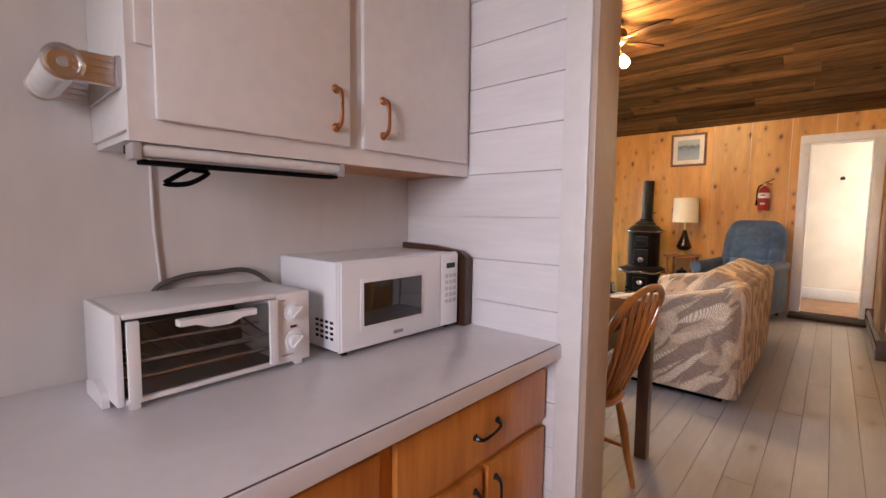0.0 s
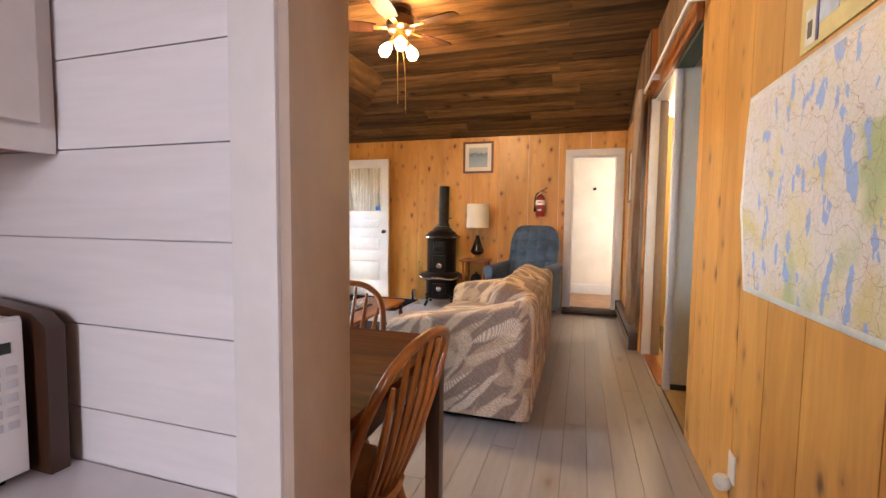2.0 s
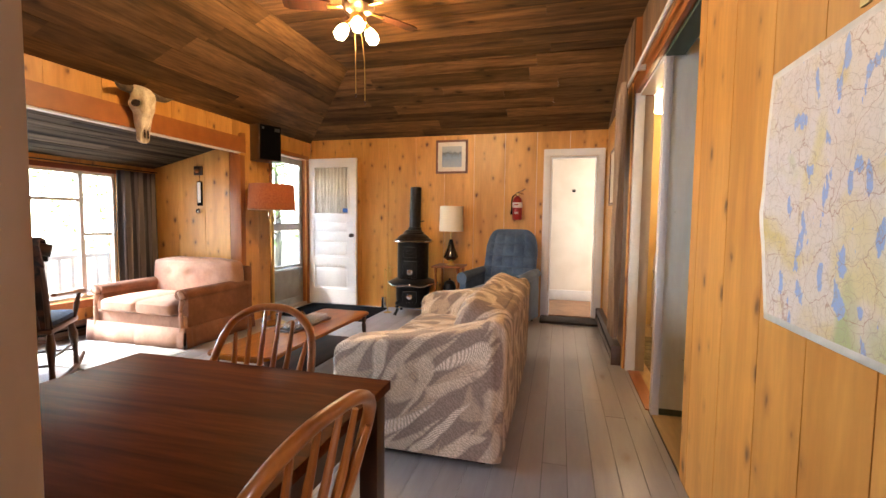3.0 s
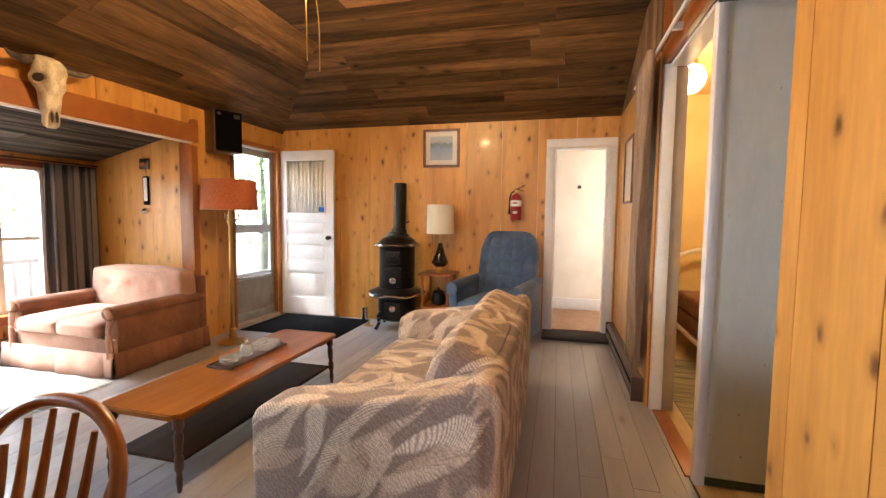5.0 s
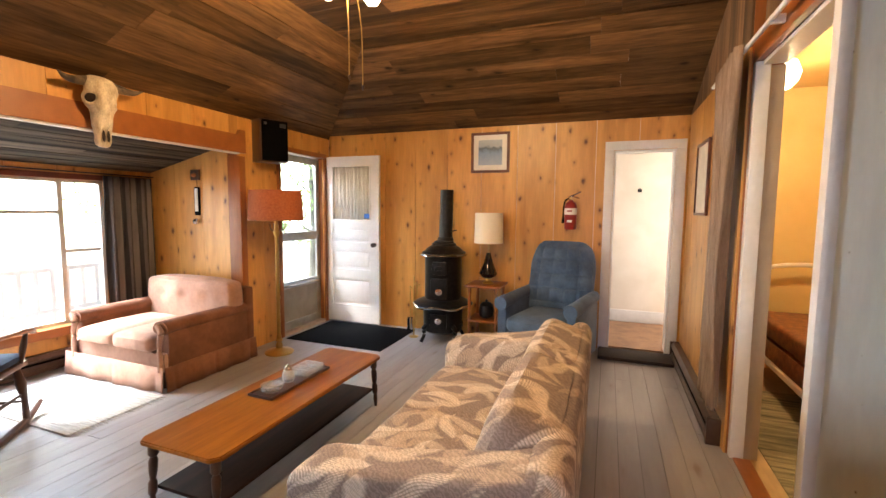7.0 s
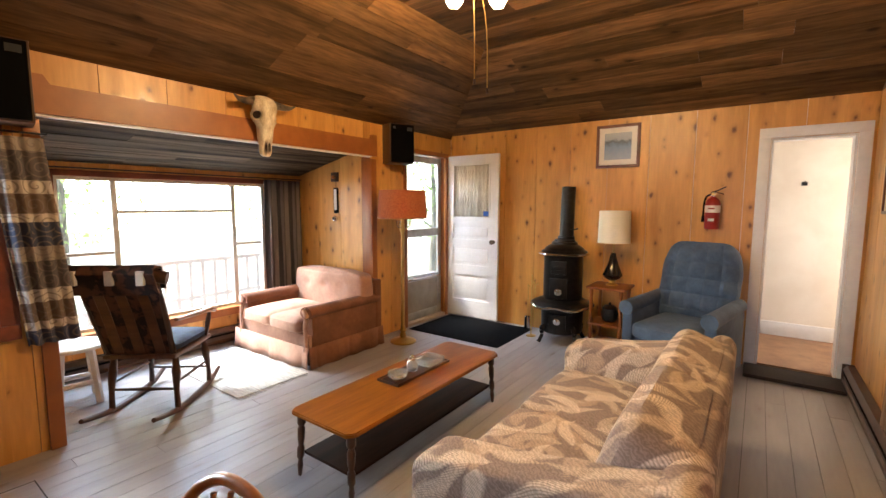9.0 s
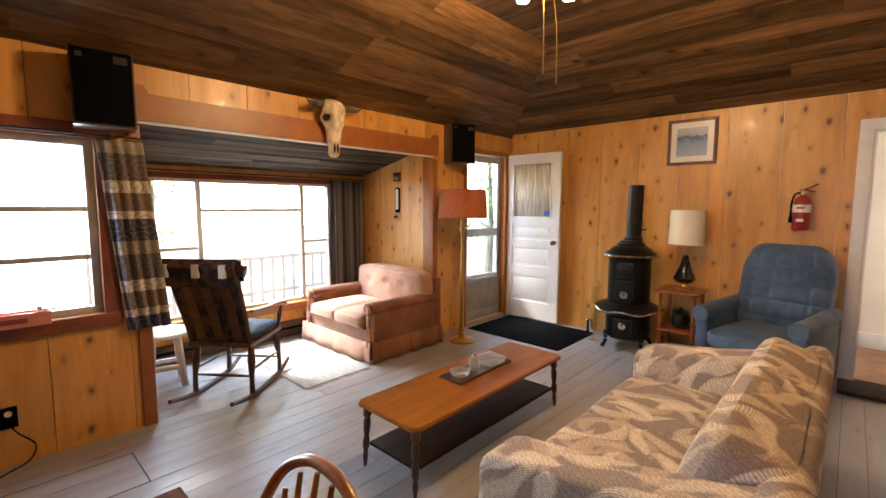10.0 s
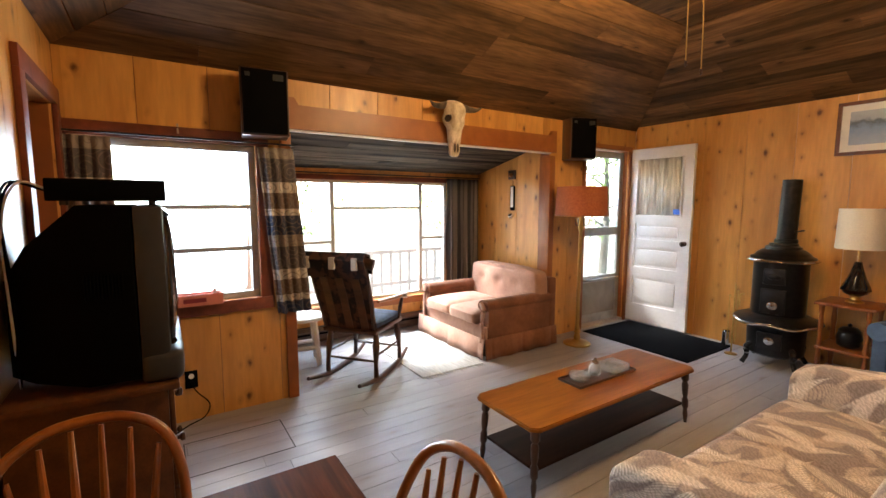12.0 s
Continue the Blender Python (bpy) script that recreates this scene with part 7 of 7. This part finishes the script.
for s in (-1, 1):
    part("horn", tube(bmesh.new(), [(0.05, 0.07 * s, 2.300), (0.07, 0.14 * s, 2.285), (0.09, 0.215 * s, 2.282), (0.11, 0.270 * s, 2.305)], [0.034, 0.029, 0.020, 0.004], 10), HORN, sk, "dark tapered horn")
    # dark discs over the dents paint the shade inside the hollows
    part("eye_socket", lathe(bmesh.new(), [(0.034, 0), (0.024, 0.004), (0.001, 0.005)], 16), SOCKET_SHADE, sk, "dark disc for the shade in the eye socket", at=pose(0.094, 0.082 * s, 2.188, 0, 90, 58 * s))
    part("nose_cavity", lathe(bmesh.new(), [(0.011, 0), (0.007, 0.003), (0.001, 0.004)], 12, squash=3.6), SOCKET_SHADE, sk, "dark oval for the shade in the nose opening", at=pose(0.104, 0.016 * s, 1.940, 0, 90, 0) @ pose(0, 0, 0, 0, 0, 90))

# trinkets on the bay's side wall
pq = thing("wall_plaque", "small carved wooden plaque on the bay wall", "plaque")
part("board", B((-4.0, 5.478, 1.74), (-3.885, 5.499, 1.845), 0.003), DARKWOOD, pq)
part("carving", lathe(bmesh.new(), [(0.04, 0), (0.034, 0.012), (0.015, 0.02), (0.002, 0.022)], 9, squash=0.6), PINE_EDGE, pq, "carved leaf", at=pose(-3.955, 5.478, 1.79, 90, 0, 0))
th = thing("bottle_opener", "dark and chrome opener hanging on the bay wall", "opener")
part("body", B((-3.966, 5.484, 1.38), (-3.898, 5.499, 1.67), 0.014), BLACK, th)
part("face", B((-3.955, 5.479, 1.42), (-3.912, 5.4838, 1.655), 0.002), WHITE, th, "white inset")
part("ball", lathe(bmesh.new(), [(0.002, -0.034), (0.026, -0.022), (0.035, 0), (0.026, 0.022), (0.002, 0.034)], 16, (-3.925, 5.464, 1.318)), CHROME, th, "round chrome end")
part("cord", cyl(bmesh.new(), (-3.932, 5.494, 1.66), (-3.932, 5.494, 1.74), 0.002, seg=6), BLACK, th)

# fire extinguisher
fe = thing("fire_extinguisher", "red fire extinguisher hung on the pine wall", "fire extinguisher", pose(-0.345, 6.925, 1.265))
part("cylinder", lathe(bmesh.new(), [(0.055, 0), (0.062, 0.010), (0.062, 0.235), (0.050, 0.275), (0.022, 0.295), (0.020, 0.305)], 24), RED, fe)
part("paper_label", lathe(bmesh.new(), [(0.0625, 0.155), (0.0632, 0.156), (0.0632, 0.220), (0.0625, 0.221)], 24), PAPER, fe, "white label band")
part("paper_label", B((-0.030, -0.0652, 0.075), (0.020, -0.0600, 0.100)), PAPER, fe, "small pale label", False)
part("label_print", B((-0.03, -0.0665, 0.185), (0.02, -0.0635, 0.200)), RED, fe, "red printed bar", False)
part("valve", cyl(bmesh.new(), (0, 0, 0.300), (0, 0, 0.345), 0.018), CHROME, fe)
part("lever", tube(bmesh.new(), [(-0.02, 0, 0.342), (0.03, -0.01, 0.358), (0.10, -0.02, 0.392)], 0.014, flat=0.5), CHROME, fe)
part("lever", tube(bmesh.new(), [(-0.01, 0, 0.345), (0.03, -0.01, 0.340), (0.085, -0.02, 0.325)], 0.011, flat=0.5), CHROME, fe)
part("gauge", lathe(bmesh.new(), [(0.016, 0), (0.016, 0.008), (0.002, 0.009)], 14), BRASS, fe, at=pose(0, -0.018, 0.325, 90, 0, 0))
part("hose", tube(bmesh.new(), [(-0.015, -0.005, 0.325), (-0.055, -0.01, 0.300), (-0.072, -0.01, 0.22), (-0.072, -0.01, 0.12)], 0.008), BLACK, fe)
part("nozzle", cyl(bmesh.new(), (-0.072, -0.01, 0.125), (-0.072, -0.01, 0.065), 0.012, 0.017), BLACK, fe)
part("wall_hook", B((-0.02, 0.02, 0.28), (0.02, 0.074, 0.30)), IRON, fe, smooth=False)

# window sill box, outlet with cord, peg
bx = thing("pink_box", "small pink plastic box on the window stool", "box", pose(XL + 0.055, 2.205, 0.8015))
bm = bmesh.new()
for a, b in (((-0.05, -0.14, 0), (0.05, 0.14, 0.006)), ((0.044, -0.14, 0.006), (0.05, 0.14, 0.075)), ((-0.05, -0.14, 0.006), (-0.044, 0.14, 0.075)), ((-0.044, -0.14, 0.006), (0.044, -0.134, 0.075)), ((-0.044, 0.134, 0.006), (0.044, 0.14, 0.075))):
    box(bm, a, b)
part("tray", bm, plain("pink_plastic", (0.62, 0.22, 0.17), 0.4), bx, smooth=False)
part("print_bar", B((0.0502, -0.09, 0.022), (0.0512, 0.04, 0.050)), plain("dark_red_print", (0.25, 0.03, 0.05), 0.5), bx, "dark printed bar", False)
part("handle_tab", B((0.01, 0.08, 0.03), (0.045, 0.105, 0.105), 0.006), plain("pale_pink_plastic", (0.70, 0.45, 0.40), 0.4), bx)
so = thing("wall_outlet", "black double outlet with a plugged cord", "outlet")
part("plate", B((XL + 0.0005, 2.10, 0.225), (XL + 0.007, 2.175, 0.345), 0.002), BLACK, so)
for z in (0.262, 0.308):
    part("socket", lathe(bmesh.new(), [(0.017, 0), (0.017, 0.003), (0.001, 0.0035)], 16), WHITE if z > 0.3 else BLACK, so, at=pose(XL + 0.007, 2.1375, z, 0, 90, 0))
part("plug", B((XL + 0.0101, 2.122, 0.248), (XL + 0.032, 2.153, 0.276), 0.004), BLACK, so)
tagged(part("power_cord", tube(bmesh.new(), [(XL + 0.035, 2.137, 0.258), (XL + 0.05, 2.17, 0.20), (XL + 0.05, 2.235, 0.11), (XL + 0.06, 2.20, 0.03), (XL + 0.09, 2.10, 0.006), (XL + 0.22, 1.98, 0.006)], 0.004), BLACK), "black power cord trailing to the floor", "cord")
tagged(part("wall_peg", cyl(bmesh.new(), (XL + 0.002, 2.145, 1.965), (XL + 0.035, 2.145, 1.905), 0.006), CREAM), "small pale peg above the window", "peg")
# floor hatch
ht = thing("floor_hatch", "thin outline of a hatch cut in the floor", "hatch", kind="structure")
for a, b in (((-3.06, 2.06), (-2.66, 2.066)), ((-3.06, 2.625), (-2.66, 2.631)), ((-3.06, 2.066), (-3.054, 2.625)), ((-2.666, 2.066), (-2.66, 2.625))):
    part("seam", B((*a, 0.0), (*b, 0.0012)), GAP, ht, smooth=False)

# ceiling fan
cf = thing("ceiling_fan", "dark ceiling fan with lit glass bulbs and pull chains", "ceiling fan", pose(-1.235, 4.14, 0.015))
part("canopy", lathe(bmesh.new(), [(0.075, 2.886), (0.075, 2.86), (0.03, 2.84), (0.03, 2.80)], 24), DARKWOOD, cf)
part("motor", lathe(bmesh.new(), [(0.05, 2.81), (0.105, 2.795), (0.115, 2.76), (0.115, 2.72), (0.09, 2.69), (0.05, 2.675)], 28), BRONZE, cf)
for k in range(5):
    a = 72 * k + 58
    m = pose(0, 0, 0, 0, 0, a)
    bm = prism(bmesh.new(), [(0.19, -0.045), (0.30, -0.062), (0.48, -0.066), (0.515, -0.04), (0.515, 0.04), (0.48, 0.066), (0.30, 0.062), (0.19, 0.045)], -0.004, 0.004, "z")
    bl = part("blade", bm, SHELFWOOD, cf, at=m @ pose(0, 0, 2.725, 10, 0, 0))
    part("blade_iron", B((0.085, -0.018, -0.012), (0.215, 0.018, -0.0045), 0.003), BRASS, bl)
part("switch_housing", lathe(bmesh.new(), [(0.05, 2.674), (0.058, 2.66), (0.058, 2.62), (0.04, 2.60), (0.005, 2.595)], 24), BRASS, cf)
for x, y in ((-0.11, -0.02), (0.07, 0.13), (0.05, -0.11)):
    v = Vector((x, y, 0)).normalized()
    part("socket", cyl(bmesh.new(), (v.x * 0.045, v.y * 0.045, 2.635), (v.x * 0.085, v.y * 0.085, 2.605), 0.020, 0.024), BRASS, cf)
    bm = lathe(bmesh.new(), [(0.022, 0.0), (0.036, 0.025), (0.046, 0.062), (0.040, 0.098), (0.004, 0.118)], 18)
    bmesh.ops.transform(bm, matrix=Matrix.Translation((v.x * 0.085, v.y * 0.085, 2.605)) @ Vector((v.x, v.y, -1.3)).to_track_quat("Z", "Y").to_matrix().to_4x4(), verts=bm.verts)
    o = part("bulb", bm, BULB, cf, "glowing glass bulb")
    o.visible_shadow = False
for x, y, z in ((-0.042, 0.05, 2.145), (0.0, 0.115, 2.105)):
    part("pull_chain", tube(bmesh.new(), [(x * 0.8, y * 0.3, 2.60), (x, y * 0.9, 2.40), (x, y, z)], 0.003, 6, 3), BRASS, cf)
    part("chain_end", lathe(bmesh.new(), [(0.002, -0.03), (0.007, -0.02), (0.007, -0.005), (0.002, 0.0)], 8, (x, y, z)), DARKWOOD, cf)

# ---- outdoors ----
# lawn colour lifted to near white to stand in for overexposed sunlight
tagged(part("ground", B((-60, -60, -0.9), (-3.6, 60, -0.8)), mat("overexposed_ground", (0.62, 0.64, 0.52), (0.78, 0.79, 0.70), (0.8, 0.8, 0.8), 0.9, 6, 0.3), None, "", False), "ground outside the cabin, paled as if overexposed", "ground", kind="structure")
tagged(part("deck", B((-6.8, 1.0, -0.30), (-4.76, 9.5, -0.10)), mat("pale_deck_boards", (0.56, 0.55, 0.53), (0.70, 0.69, 0.67), (9, 0.6, 9), 0.7, 5, 0.2), None, "", False), "pale grey boarded deck outside", "deck", kind="structure")
rl = thing("railing", "white-painted picket railing of the deck", "railing")
for z in (0.08, 0.62):
    part("rail", B((-6.72, 1.0, z), (-6.66, 9.5, z + 0.06), 0.004), WHITE, rl)
for k in range(48):
    part("picket", B((-6.70, 1.05 + k * 0.175, -0.10), (-6.68, 1.10 + k * 0.175, 0.62)), WHITE, rl, smooth=False)


# emissive sheet: the overexposed outdoors glows by itself and lights the rooms too
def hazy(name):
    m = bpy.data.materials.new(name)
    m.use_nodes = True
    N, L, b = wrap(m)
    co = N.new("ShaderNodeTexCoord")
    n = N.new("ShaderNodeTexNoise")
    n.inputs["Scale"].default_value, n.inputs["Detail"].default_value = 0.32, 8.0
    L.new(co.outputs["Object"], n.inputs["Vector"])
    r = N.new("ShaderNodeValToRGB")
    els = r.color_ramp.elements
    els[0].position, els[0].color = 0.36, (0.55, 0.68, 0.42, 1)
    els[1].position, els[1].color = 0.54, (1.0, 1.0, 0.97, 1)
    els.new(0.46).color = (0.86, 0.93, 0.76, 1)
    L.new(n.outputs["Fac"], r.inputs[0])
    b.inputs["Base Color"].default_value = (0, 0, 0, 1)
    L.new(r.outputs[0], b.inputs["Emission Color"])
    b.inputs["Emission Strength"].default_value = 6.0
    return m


tagged(part("backdrop", B((-44.2, -55, -3), (-44, 75, 16)), hazy("glowing_treeline_sheet"), None, "", False), "glowing backdrop sheet of pale sky and treeline outside", "backdrop", kind="structure")

LEAFGREEN = mat("sunlit_leaves", (0.20, 0.29, 0.11), (0.40, 0.50, 0.24), (3, 3, 3), 0.6, 4, 0.1, island=0.3)
_b = wrap(LEAFGREEN)
_tr = _b[0].new("ShaderNodeBsdfTranslucent")
_tr.inputs[0].default_value = (0.42, 0.58, 0.22, 1)
_mx = _b[0].new("ShaderNodeMixShader")
_b[1].new(_b[2].outputs[0], _mx.inputs[1])
_b[1].new(_tr.outputs[0], _mx.inputs[2])
_b[1].new(_mx.outputs[0], _b[0]["Material Output"].inputs[0])
BARK = mat("grey_bark", (0.20, 0.18, 0.16), (0.38, 0.35, 0.32), (9, 9, 2), 0.85, 6, 0.5)


def tree(x, y, h, seed):
    r = random.Random(seed)
    ob = thing("tree", "leafy green tree outside the window", "tree", pose(x, y, -0.85), group="trees outside")
    bm = tube(bmesh.new(), [(0, 0, 0), (0.05, 0.03, h * 0.35), (-0.04, 0.06, h * 0.7), (0.02, 0.0, h)], [0.14, 0.11, 0.07, 0.02], 9, 4)
    for k in range(9):
        z = h * r.uniform(0.25, 0.92)
        a = r.uniform(0, 6.28)
        l = r.uniform(0.7, 1.6)
        tube(bm, [(0, 0, z), (l * 0.5 * math.cos(a), l * 0.5 * math.sin(a), z + 0.2), (l * math.cos(a), l * math.sin(a), z + 0.5)], [0.045, 0.028, 0.008], 6, 3)
    part("trunk", bm, BARK, ob)
    vs, fs = [], []
    for k in range(2600):
        z = h * (0.22 + 0.82 * r.random() ** 0.8)
        rad = 1.7 * math.sqrt(r.random()) * (0.45 + 0.8 * math.sin(min(1, max(0, (z / h - 0.15) / 0.95)) * math.pi))
        a = r.uniform(0, 6.28)
        if noise.noise((rad * math.cos(a) * 1.1 + seed, rad * math.sin(a) * 1.1, z * 1.1)) < -0.12:
            continue
        p = Vector((rad * math.cos(a), rad * math.sin(a), z))
        q = Euler((r.uniform(0, 6.28), r.uniform(0, 6.28), r.uniform(0, 6.28))).to_matrix()
        s = r.uniform(0.045, 0.085)
        i = len(vs)
        vs += [tuple(p + q @ Vector(c) * s) for c in ((-1, 0, 0), (0, -0.5, 0.15), (1, 0, 0), (0, 0.5, 0.15))]
        fs.append((i, i + 1, i + 2, i + 3))
    me = bpy.data.meshes.new("crown")
    me.from_pydata(vs, [], fs)
    me.materials.append(LEAFGREEN)
    o = new("crown", me)
    o.parent = ob


for k, (x, y, h) in enumerate(((-10.5, 10.0, 5.0), (-10.2, 12.6, 5.4), (-12.6, 15.0, 5.2), (-12.5, 5.0, 6.0), (-9.0, 14.0, 5.0))):
    tree(x, y, h, k + 2)
